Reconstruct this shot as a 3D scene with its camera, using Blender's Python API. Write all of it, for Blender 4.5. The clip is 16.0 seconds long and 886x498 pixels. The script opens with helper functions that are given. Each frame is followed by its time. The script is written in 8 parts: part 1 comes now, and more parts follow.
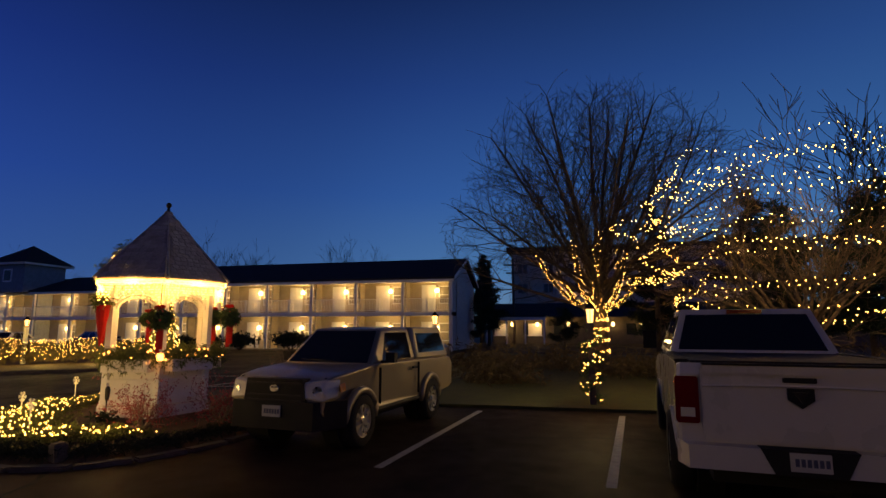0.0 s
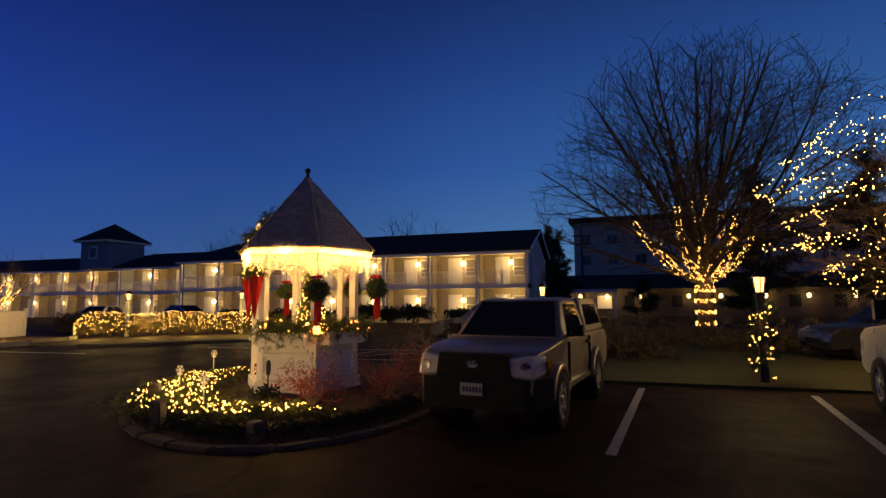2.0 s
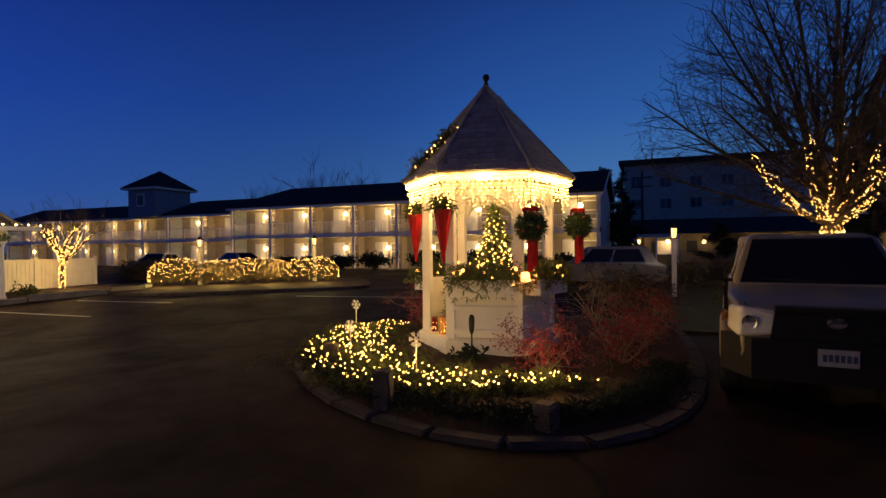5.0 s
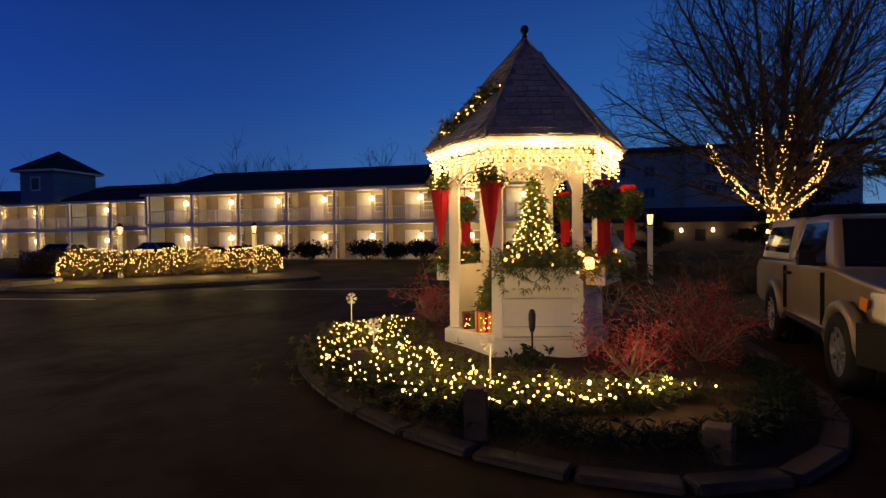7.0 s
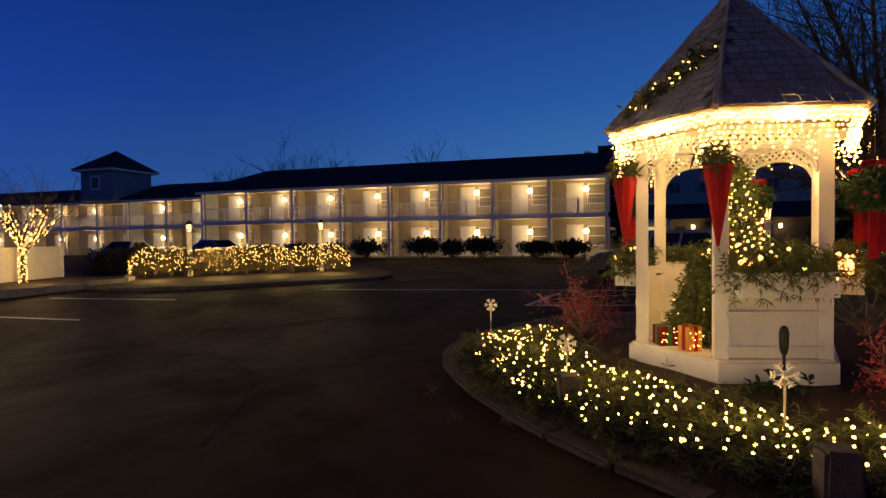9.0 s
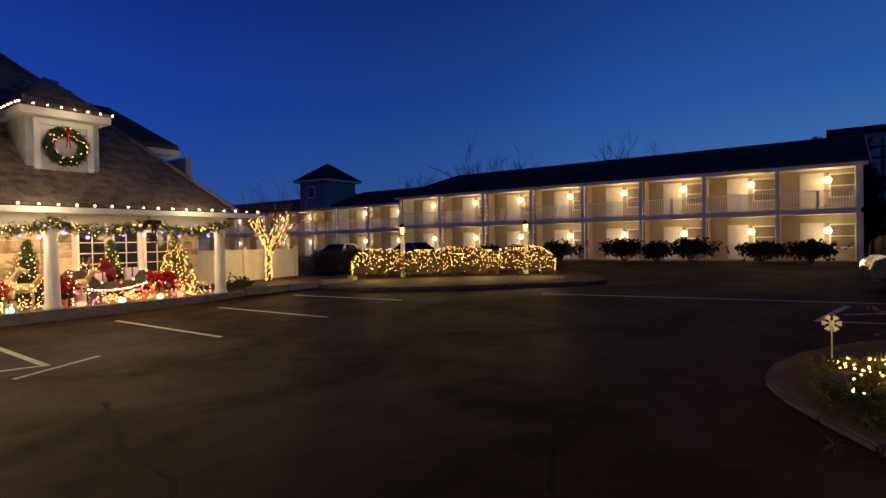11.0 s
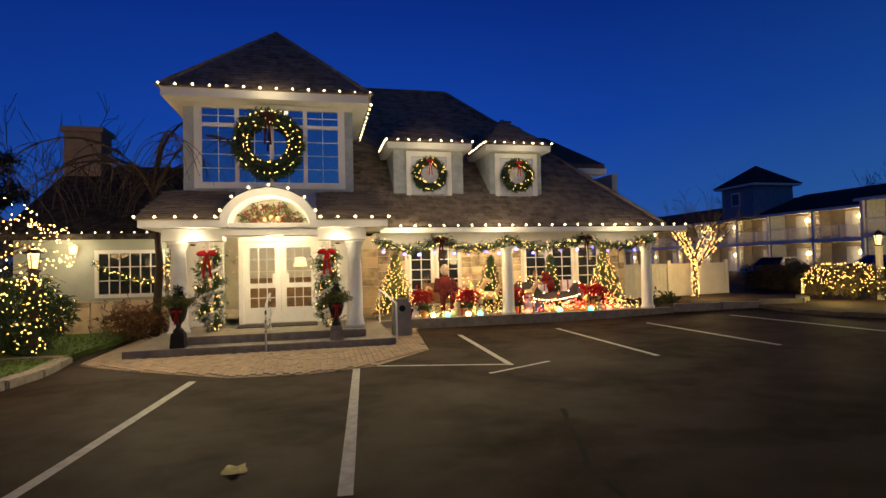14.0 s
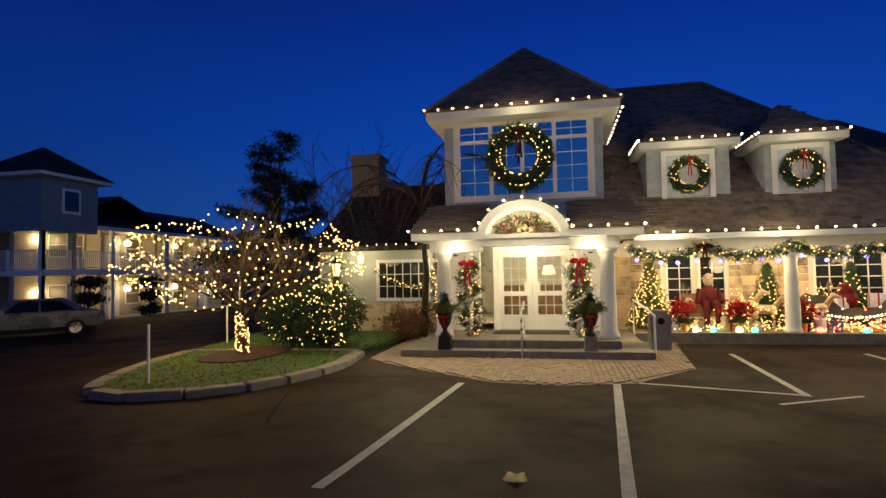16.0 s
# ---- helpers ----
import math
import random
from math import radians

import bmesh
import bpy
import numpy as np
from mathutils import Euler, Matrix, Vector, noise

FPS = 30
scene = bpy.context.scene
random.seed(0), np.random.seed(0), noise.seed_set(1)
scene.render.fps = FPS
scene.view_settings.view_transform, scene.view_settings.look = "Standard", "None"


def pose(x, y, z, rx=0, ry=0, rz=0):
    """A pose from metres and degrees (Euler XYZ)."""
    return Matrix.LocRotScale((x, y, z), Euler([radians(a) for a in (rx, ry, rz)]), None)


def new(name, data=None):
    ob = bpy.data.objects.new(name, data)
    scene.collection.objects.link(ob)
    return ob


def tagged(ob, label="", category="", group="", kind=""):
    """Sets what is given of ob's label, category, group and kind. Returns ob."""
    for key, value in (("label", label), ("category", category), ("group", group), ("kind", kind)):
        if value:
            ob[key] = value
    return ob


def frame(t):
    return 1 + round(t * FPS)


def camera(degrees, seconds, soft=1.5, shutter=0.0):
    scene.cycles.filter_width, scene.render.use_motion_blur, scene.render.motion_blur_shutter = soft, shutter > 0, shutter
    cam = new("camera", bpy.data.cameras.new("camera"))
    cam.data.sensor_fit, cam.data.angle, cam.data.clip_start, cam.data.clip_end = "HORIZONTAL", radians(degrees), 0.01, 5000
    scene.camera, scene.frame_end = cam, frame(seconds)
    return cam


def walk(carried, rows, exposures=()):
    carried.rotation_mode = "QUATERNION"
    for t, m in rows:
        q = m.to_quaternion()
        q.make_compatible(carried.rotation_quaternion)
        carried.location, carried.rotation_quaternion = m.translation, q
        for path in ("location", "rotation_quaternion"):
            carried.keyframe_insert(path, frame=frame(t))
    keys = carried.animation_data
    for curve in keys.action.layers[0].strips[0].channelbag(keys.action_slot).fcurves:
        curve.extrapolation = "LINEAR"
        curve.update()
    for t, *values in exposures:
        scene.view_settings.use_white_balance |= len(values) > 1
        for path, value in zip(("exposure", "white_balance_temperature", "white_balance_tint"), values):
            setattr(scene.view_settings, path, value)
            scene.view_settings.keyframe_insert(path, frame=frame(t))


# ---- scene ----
cam = camera(78.8, 16.0)
METRES, EYE, TILT, LEAN, TURN = 12.5, 1.72, 0.0, 0.0, 14.0
ROWS = [
    (0.0, 0.0, 0.0, 0.0, -0.0, 8.32, -0.01),
    (0.5, -0.0415, 0.0156, -0.0004, 2.09, 7.46, 0.02),
    (1.0, -0.0834, 0.0302, -0.0004, 3.3, 7.02, 0.05),
    (1.5, -0.1241, 0.0512, -0.002, 4.08, 6.0, 0.18),
    (2.0, -0.1677, 0.0646, -0.0031, 4.99, 5.52, 0.23),
    (2.5, -0.2109, 0.0836, -0.0044, 5.94, 5.05, 0.22),
    (3.0, -0.2536, 0.1095, -0.0064, 6.68, 3.28, 0.35),
    (3.5, -0.2956, 0.1239, -0.0072, 7.42, 2.1, 0.36),
    (4.0, -0.3328, 0.147, -0.0108, 7.78, 1.08, 0.48),
    (4.5, -0.3726, 0.1735, -0.0098, 7.96, 0.26, 0.46),
    (7.0, -0.5346, 0.2959, -0.0177, -0.61, -1.11, 0.58),
    (7.5, -0.5659, 0.319, -0.0181, -3.81, -1.44, 0.46),
    (8.0, -0.6029, 0.3415, -0.0154, -4.52, -1.48, 0.3),
    (8.5, -0.636, 0.3677, -0.0163, -2.27, -1.58, 0.39),
    (9.0, -0.6621, 0.3818, -0.0156, 3.06, -1.4, 0.71),
    (11.5, -0.8037, 0.4459, -0.0173, 26.99, -0.8, 1.1),
    (12.0, -0.8202, 0.4556, -0.016, 34.24, -0.6, 1.27),
    (12.5, -0.8282, 0.4506, -0.0151, 43.03, -0.0, 1.25),
    (13.0, -0.8302, 0.446, -0.0154, 50.78, 0.41, 1.28),
    (13.5, -0.8301, 0.4427, -0.0155, 57.38, 0.89, 1.33),
    (14.0, -0.8322, 0.4401, -0.0158, 63.14, 1.46, 1.25),
    (14.5, -0.8329, 0.4366, -0.0092, 68.04, 1.89, 1.05),
    (15.0, -0.8359, 0.4275, -0.0094, 73.78, 2.26, 1.04),
    (15.5, -0.8391, 0.422, -0.006, 81.02, 2.24, 0.97),
    (16.0, -0.8412, 0.4159, -0.007, 87.96, 2.47, 1.07),
]
walk(cam, [(t, pose(0, 0, EYE, TILT, LEAN, TURN) @ pose(METRES * x, METRES * y, METRES * z, 90 + pitch, roll, yaw)) for t, x, y, z, yaw, pitch, roll in ROWS], [(0.0, 0.32, 8500, 12), (4.5, 0.2, 7300, 14), (9.0, 0.12, 6700, 14), (11.5, 0.03, 6600, 20), (13.0, 0.08, 6400, 14), (16.0, 0.15, 5900, 5)])

# ---- dusk sky: deep blue overhead, paler towards the horizon ----
world = bpy.data.worlds.new("dusk")
scene.world = world
world.use_nodes = True
wn, wl = world.node_tree.nodes, world.node_tree.links
wn.clear()
w_out, w_bg = wn.new("ShaderNodeOutputWorld"), wn.new("ShaderNodeBackground")
w_tc, w_sep, w_ramp = wn.new("ShaderNodeTexCoord"), wn.new("ShaderNodeSeparateXYZ"), wn.new("ShaderNodeValToRGB")
wl.new(w_tc.outputs["Generated"], w_sep.inputs[0])
wl.new(w_sep.outputs["Z"], w_ramp.inputs[0])
SKY = [(0.0, (0.10, 0.205, 0.345)), (0.10, (0.045, 0.165, 0.385)), (0.24, (0.018, 0.10, 0.335)),
       (0.42, (0.009, 0.053, 0.225)), (0.62, (0.003, 0.014, 0.07)), (1.0, (0.002, 0.007, 0.03))]
DEEP = [(0.0, (0.045, 0.125, 0.40)), (0.10, (0.022, 0.10, 0.45)), (0.24, (0.010, 0.064, 0.42)),
        (0.42, (0.005, 0.032, 0.27)), (0.62, (0.003, 0.012, 0.08)), (1.0, (0.0015, 0.006, 0.035))]
w_ramp2 = wn.new("ShaderNodeValToRGB")
wl.new(w_sep.outputs["Z"], w_ramp2.inputs[0])
for ramp_, stops in ((w_ramp, SKY), (w_ramp2, DEEP)):
    while len(ramp_.color_ramp.elements) < len(stops):
        ramp_.color_ramp.elements.new(0.5)
    for el, (pos, col) in zip(ramp_.color_ramp.elements, stops):
        el.position, el.color = pos, (*col, 1)
# the last of the daylight stands to the north-east
w_dot, w_map, w_mix = wn.new("ShaderNodeVectorMath"), wn.new("ShaderNodeFloatCurve"), wn.new("ShaderNodeVectorMath")
w_dot.operation, w_dot.inputs[1].default_value = "DOT_PRODUCT", (0.5, 0.866, 0.0)
w_mix.operation = "SCALE"
wl.new(w_tc.outputs["Generated"], w_dot.inputs[0])
w_half = wn.new("ShaderNodeMath")
w_half.operation, w_half.inputs[1].default_value, w_half.inputs[2].default_value = "MULTIPLY_ADD", 0.5, 0.5
wl.new(w_dot.outputs["Value"], w_half.inputs[0])
wl.new(w_half.outputs[0], w_map.inputs["Value"])
curve = w_map.mapping.curves[0]
curve.points[0].location, curve.points[1].location = (0.0, 0.25), (1.0, 1.0)
for px, py in ((0.1, 0.6), (0.3, 0.76), (0.55, 0.64), (0.68, 0.62), (0.85, 0.86)):
    curve.points.new(px, py)
w_map.mapping.update()
w_blend, w_side = wn.new("ShaderNodeMix"), wn.new("ShaderNodeMapRange")
w_blend.data_type = "RGBA"
w_side.inputs["From Min"].default_value, w_side.inputs["From Max"].default_value = 0.5, 1.0
wl.new(w_half.outputs[0], w_side.inputs["Value"])
wl.new(w_side.outputs[0], w_blend.inputs[0])
wl.new(w_ramp2.outputs[0], w_blend.inputs[6])
wl.new(w_ramp.outputs[0], w_blend.inputs[7])
wl.new(w_blend.outputs[2], w_mix.inputs[0])
wl.new(w_map.outputs[0], w_mix.inputs["Scale"])
wl.new(w_mix.outputs[0], w_bg.inputs[0])
w_bg.inputs[1].default_value = 1.0
wl.new(w_bg.outputs[0], w_out.inputs[0])

WARM = (1.0, 0.62, 0.22)
CREAM = (1.0, 0.78, 0.44)
SOFT = (1.0, 0.76, 0.4)


def lamp(name, at, watts, colour=CREAM, radius=0.08):
    data = bpy.data.lights.new(name, "POINT")
    data.energy, data.color, data.shadow_soft_size = watts, colour, radius
    ob = new(name, data)
    ob.location = at
    return ob


# ---- materials ----
def material(name, colour, rough=0.7, metal=0.0, vary=0.18, scale=6.0, bump=0.15, fine=60.0, coat=0.0, spread=0.0, shine=None):
    """Two scales of noise on the colour, a fine bump; spread varies it from object to object."""
    m = bpy.data.materials.new(name)
    m.use_nodes = True
    n, l = m.node_tree.nodes, m.node_tree.links
    b = n["Principled BSDF"]
    b.inputs["Roughness"].default_value, b.inputs["Metallic"].default_value = rough, metal
    b.inputs["Coat Weight"].default_value = coat
    b.inputs["Specular IOR Level"].default_value = shine if shine is not None else (0.5 if rough < 0.6 else 0.22)
    tc = n.new("ShaderNodeTexCoord")
    big, small = n.new("ShaderNodeTexNoise"), n.new("ShaderNodeTexNoise")
    big.inputs["Scale"].default_value, small.inputs["Scale"].default_value = scale, fine
    big.inputs["Detail"].default_value, small.inputs["Detail"].default_value = 5, 3
    for t in (big, small):
        l.new(tc.outputs["Object"], t.inputs["Vector"])
    add = n.new("ShaderNodeMath")
    add.operation = "MULTIPLY_ADD"
    l.new(small.outputs["Fac"], add.inputs[0])
    add.inputs[1].default_value = 0.45
    l.new(big.outputs["Fac"], add.inputs[2])
    last = add.outputs[0]
    if spread:
        info, geo = n.new("ShaderNodeObjectInfo"), n.new("ShaderNodeNewGeometry")
        for src in (info.outputs["Random"], geo.outputs["Random Per Island"]):
            low, sp = n.new("ShaderNodeMath"), n.new("ShaderNodeMath")
            low.operation, low.inputs[1].default_value = "SUBTRACT", 0.5
            sp.operation, sp.inputs[1].default_value = "MULTIPLY_ADD", spread * 0.6
            l.new(src, low.inputs[0])
            l.new(low.outputs[0], sp.inputs[0])
            l.new(last, sp.inputs[2])
            last = sp.outputs[0]
    ramp = n.new("ShaderNodeValToRGB")
    lo = [max(0, c * (1 - vary)) for c in colour]
    hi = [min(1, c * (1 + vary)) for c in colour]
    ramp.color_ramp.elements[0].position, ramp.color_ramp.elements[1].position = 0.45, 0.97
    ramp.color_ramp.elements[0].color, ramp.color_ramp.elements[1].color = (*lo, 1), (*hi, 1)
    l.new(last, ramp.inputs[0])
    l.new(ramp.outputs[0], b.inputs["Base Color"])
    rr = n.new("ShaderNodeMapRange")
    rr.inputs["From Min"].default_value, rr.inputs["From Max"].default_value = 0.3, 0.7
    rr.inputs["To Min"].default_value, rr.inputs["To Max"].default_value = max(0.02, rough - 0.1), min(1, rough + 0.1)
    l.new(big.outputs["Fac"], rr.inputs["Value"])
    l.new(rr.outputs[0], b.inputs["Roughness"])
    if bump:
        bp = n.new("ShaderNodeBump")
        bp.inputs["Strength"].default_value, bp.inputs["Distance"].default_value = bump, 0.01
        l.new(small.outputs["Fac"], bp.inputs["Height"])
        l.new(bp.outputs[0], b.inputs["Normal"])
    return m


def glow(name, colour, strength, sampled=True):
    m = bpy.data.materials.new(name)
    m.use_nodes = True
    b = m.node_tree.nodes["Principled BSDF"]
    b.inputs["Base Color"].default_value = (*colour, 1)
    b.inputs["Emission Color"].default_value, b.inputs["Emission Strength"].default_value = (*colour, 1), strength
    if not sampled:
        m.cycles.emission_sampling = "NONE"
    return m


def glass(name, tint=(0.02, 0.025, 0.03), rough=0.03, clear=0.0):
    m = bpy.data.materials.new(name)
    m.use_nodes = True
    b = m.node_tree.nodes["Principled BSDF"]
    b.inputs["Base Color"].default_value, b.inputs["Roughness"].default_value = (*tint, 1), rough
    b.inputs["Transmission Weight"].default_value = clear
    b.inputs["IOR"].default_value = 1.5
    return m


def damp_asphalt():
    """Brown-black asphalt with damp shiny patches, worn streaks and fine aggregate."""
    m = bpy.data.materials.new("asphalt")
    m.use_nodes = True
    n, l = m.node_tree.nodes, m.node_tree.links
    b = n["Principled BSDF"]
    tc, mp = n.new("ShaderNodeTexCoord"), n.new("ShaderNodeMapping")
    mp.inputs["Scale"].default_value, mp.inputs["Rotation"].default_value = (1.3, 1.1, 1.0), (0, 0, 0.5)
    l.new(tc.outputs["Object"], mp.inputs["Vector"])
    tex = []
    for s, d, warp, src in ((0.42, 6, 0.6, mp.outputs[0]), (2.3, 4, 0.3, mp.outputs[0]), (75.0, 2, 0.0, tc.outputs["Object"])):
        t = n.new("ShaderNodeTexNoise")
        t.inputs["Scale"].default_value, t.inputs["Detail"].default_value, t.inputs["Distortion"].default_value = s, d, warp
        l.new(src, t.inputs["Vector"])
        tex.append(t.outputs["Fac"])
    mix, mix2 = n.new("ShaderNodeMath"), n.new("ShaderNodeMath")
    mix.operation = mix2.operation = "MULTIPLY_ADD"
    mix.inputs[1].default_value, mix2.inputs[1].default_value = 0.5, 0.35
    l.new(tex[1], mix.inputs[0])
    l.new(tex[0], mix.inputs[2])
    l.new(tex[2], mix2.inputs[0])
    l.new(mix.outputs[0], mix2.inputs[2])
    ramp = n.new("ShaderNodeValToRGB")
    ramp.color_ramp.elements[0].position, ramp.color_ramp.elements[0].color = 0.55, (0.0065, 0.0044, 0.0036, 1)
    ramp.color_ramp.elements[1].position, ramp.color_ramp.elements[1].color = 1.3, (0.029, 0.0185, 0.0128, 1)
    l.new(mix2.outputs[0], ramp.inputs[0])
    l.new(ramp.outputs[0], b.inputs["Base Color"])
    rr = n.new("ShaderNodeMapRange")
    rr.inputs["From Min"].default_value, rr.inputs["From Max"].default_value = 0.55, 0.95
    rr.inputs["To Min"].default_value, rr.inputs["To Max"].default_value = 0.76, 0.58
    l.new(mix.outputs[0], rr.inputs["Value"])
    l.new(rr.outputs[0], b.inputs["Roughness"])
    b.inputs["Specular IOR Level"].default_value = 0.03
    bp, bp2 = n.new("ShaderNodeBump"), n.new("ShaderNodeBump")
    bp.inputs["Strength"].default_value, bp.inputs["Distance"].default_value = 0.7, 0.006
    bp2.inputs["Strength"].default_value, bp2.inputs["Distance"].default_value = 0.25, 0.02
    l.new(tex[2], bp.inputs["Height"])
    l.new(tex[1], bp2.inputs["Height"])
    l.new(bp2.outputs[0], bp.inputs["Normal"])
    l.new(bp.outputs[0], b.inputs["Normal"])
    return m


M = {
    "asphalt": damp_asphalt(),
    "paint_line": material("road_paint", (0.36, 0.35, 0.33), 0.75, 0, 0.3, 9, 0.4, 70),
    "brick_paving": material("brick_paving", (0.23, 0.175, 0.125), 0.85, 0, 0.3, 5, 0.4, 60, spread=0.3),
    "grass": material("grass", (0.05, 0.058, 0.02), 0.95, 0, 0.4, 3, 0.6, 50),
    "mulch": material("mulch", (0.05, 0.032, 0.022), 0.95, 0, 0.5, 8, 0.8, 60),
    "granite": material("granite", (0.22, 0.2, 0.17), 0.85, 0, 0.3, 7, 0.6, 90, spread=0.2),
    # granite darkened in colour for kerbs that lie in the dark
    "kerb_stone": material("shaded_kerb_stone", (0.07, 0.06, 0.054), 0.9, 0, 0.35, 6, 0.7, 60, spread=0.3),
    "marker_stone": material("brown_granite", (0.11, 0.09, 0.075), 0.9, 0, 0.4, 8, 0.7, 70),
    "concrete": material("concrete", (0.27, 0.255, 0.23), 0.85, 0, 0.25, 3, 0.4, 60),
    "white": material("white_paint", (0.78, 0.78, 0.76), 0.5, 0, 0.07, 3, 0.08, 40),
    "cream": material("cream_paint", (0.72, 0.68, 0.58), 0.55, 0, 0.1, 3, 0.1, 40),
    "motel_wall": material("motel_siding", (0.46, 0.4, 0.3), 0.75, 0, 0.14, 2, 0.2, 30),
    "grey_shingle": material("grey_shingles", (0.4, 0.44, 0.46), 0.8, 0, 0.22, 4, 0.4, 35, spread=0.25),
    "blue_grey": material("blue_grey_siding", (0.2, 0.25, 0.29), 0.75, 0, 0.18, 3, 0.3, 35),
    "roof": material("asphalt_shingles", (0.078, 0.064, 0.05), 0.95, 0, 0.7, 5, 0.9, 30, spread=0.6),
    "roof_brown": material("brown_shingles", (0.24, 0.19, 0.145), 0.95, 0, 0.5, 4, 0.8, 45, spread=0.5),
    "roof_far": material("far_roofing", (0.035, 0.034, 0.036), 0.95, 0, 0.3, 2, 0.5, 30),
    "cedar": material("weathered_cedar", (0.31, 0.29, 0.27), 0.9, 0, 0.35, 5, 0.6, 40, spread=0.35),
    "bark": material("bark", (0.085, 0.066, 0.05), 0.95, 0, 0.4, 6, 0.9, 40),
    "twig": material("bare_twigs", (0.06, 0.045, 0.035), 0.95, 0, 0.3, 4, 0.3, 40),
    "stone": material("field_stone", (0.42, 0.35, 0.23), 0.9, 0, 0.65, 4, 0.7, 30, spread=0.9),
    "needle": material("evergreen_needles", (0.055, 0.1, 0.04), 0.8, 0, 0.4, 9, 0.3, 60, spread=0.2),
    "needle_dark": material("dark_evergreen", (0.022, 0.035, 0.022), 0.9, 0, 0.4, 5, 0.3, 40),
    # needles lightened and yellowed in colour to stand for the bulbs' light
    "needle_lit": material("bulb_lit_fir_needles", (0.13, 0.16, 0.055), 0.75, 0, 0.4, 9, 0.3, 60, spread=0.2),
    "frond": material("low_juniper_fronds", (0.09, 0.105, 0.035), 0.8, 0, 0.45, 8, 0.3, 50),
    "hedge": material("hedge_twigs", (0.11, 0.085, 0.042), 0.9, 0, 0.4, 6, 0.4, 50),
    "berry": material("red_berries", (0.28, 0.02, 0.032), 0.5, 0, 0.35, 8, 0.2, 40),
    "ribbon": material("red_velvet_ribbon", (0.38, 0.01, 0.015), 0.7, 0, 0.25, 9, 0.3, 80),
    "maroon": material("maroon_velvet", (0.05, 0.007, 0.01), 0.8, 0, 0.25, 9, 0.3, 80),
    "red": material("red_cloth", (0.13, 0.01, 0.012), 0.8, 0, 0.25, 8, 0.3, 60),
    "black_metal": material("black_metal", (0.018, 0.018, 0.02), 0.45, 0.6, 0.2, 8, 0.15, 60),
    "iron": material("cast_iron", (0.03, 0.028, 0.027), 0.6, 0.4, 0.3, 8, 0.3, 60),
    "steel": material("brushed_steel", (0.6, 0.6, 0.6), 0.3, 1.0, 0.1, 8, 0.1, 80),
    "dark_glass": glass("dark_window_glass"),
    "wood": material("wood", (0.25, 0.15, 0.08), 0.6, 0, 0.3, 6, 0.3, 40),
    "car_silver": material("silver_paint", (0.25, 0.21, 0.145), 0.42, 0.35, 0.06, 2, 0.0, 60, coat=0.15),
    "car_white": material("white_car_paint", (0.46, 0.44, 0.41), 0.3, 0.0, 0.04, 2, 0.0, 60, coat=0.8),
    "car_grey": material("grey_car_paint", (0.4, 0.42, 0.45), 0.3, 0.5, 0.04, 2, 0.0, 60, coat=0.6),
    "rubber": material("tyre_rubber", (0.018, 0.018, 0.018), 0.9, 0, 0.2, 8, 0.3, 60),
    "black_plastic": material("black_plastic", (0.012, 0.012, 0.012), 0.72, 0, 0.2, 8, 0.2, 60),
    # opaque pale lens colour stands in for the light it would reflect
    "lens": glass("pale_reflecting_lens", (0.6, 0.56, 0.44), 0.16, 0.0),
    "tail_red": glass("tail_light_red", (0.13, 0.005, 0.008), 0.12, 0.0),
    # white plate, greyed in colour because it stands unlit
    "plate": material("number_plate", (0.36, 0.36, 0.35), 0.5, 0, 0.1, 9, 0.05, 50),
    "dark_ink": material("dark_ink", (0.06, 0.07, 0.12), 0.6, 0, 0.1, 9, 0.0, 50),
    "bulb": glow("warm_bulbs", (1.0, 0.52, 0.13), 9.0, False),
    "bulb_big": glow("cream_bulbs", (1.0, 0.74, 0.36), 8, False),
    "bulb_blue": glow("blue_bulbs", (0.14, 0.12, 1.0), 7, False),
    "bulb_red": glow("red_bulbs", (1.0, 0.10, 0.05), 7, False),
    "bulb_green": glow("green_bulbs", (0.1, 0.9, 0.45), 7, False),
    "bulb_amber": glow("amber_bulbs", (1.0, 0.36, 0.09), 6, False),
    "frost": material("frosted_plastic", (0.75, 0.72, 0.62), 0.4, 0, 0.1, 9, 0.1, 50),
    "stem": material("pale_stems", (0.24, 0.19, 0.15), 0.85, 0, 0.25, 9, 0.2, 50),
    "amber": glass("amber_lens", (0.5, 0.16, 0.02), 0.1, 0.0),
    "car_dark": material("dark_car_paint", (0.03, 0.032, 0.038), 0.3, 0.3, 0.1, 2, 0.0, 60, coat=0.6),
    "dry": material("dry_twigs", (0.2, 0.11, 0.05), 0.9, 0, 0.4, 8, 0.3, 50),
    "lawn": material("green_lawn", (0.06, 0.105, 0.02), 0.9, 0, 0.4, 4, 0.5, 60),
    # beige wall, lightened and warmed in colour in place of street lamps
    "far_wall": material("lamp_warmed_beige_wall", (0.6, 0.48, 0.34), 0.9, 0, 0.15, 1, 0.1, 20),
    "white_dim": material("old_white_trim", (0.4, 0.39, 0.36), 0.7, 0, 0.1, 3, 0.1, 30),
    "leaf": material("dry_leaf", (0.72, 0.6, 0.2), 0.8, 0, 0.25, 20, 0.2, 60),
    "dark_wall": material("dark_boarding", (0.09, 0.08, 0.07), 0.9, 0, 0.2, 2, 0.1, 20),
    "sage": material("sage_clapboard", (0.4, 0.44, 0.38), 0.7, 0, 0.1, 3, 0.15, 40),
    "lantern": glow("lantern_glass", (1.0, 0.6, 0.22), 2.6),
    "lantern_bright": glow("porch_lantern_glass", (1.0, 0.7, 0.3), 6.0),
}


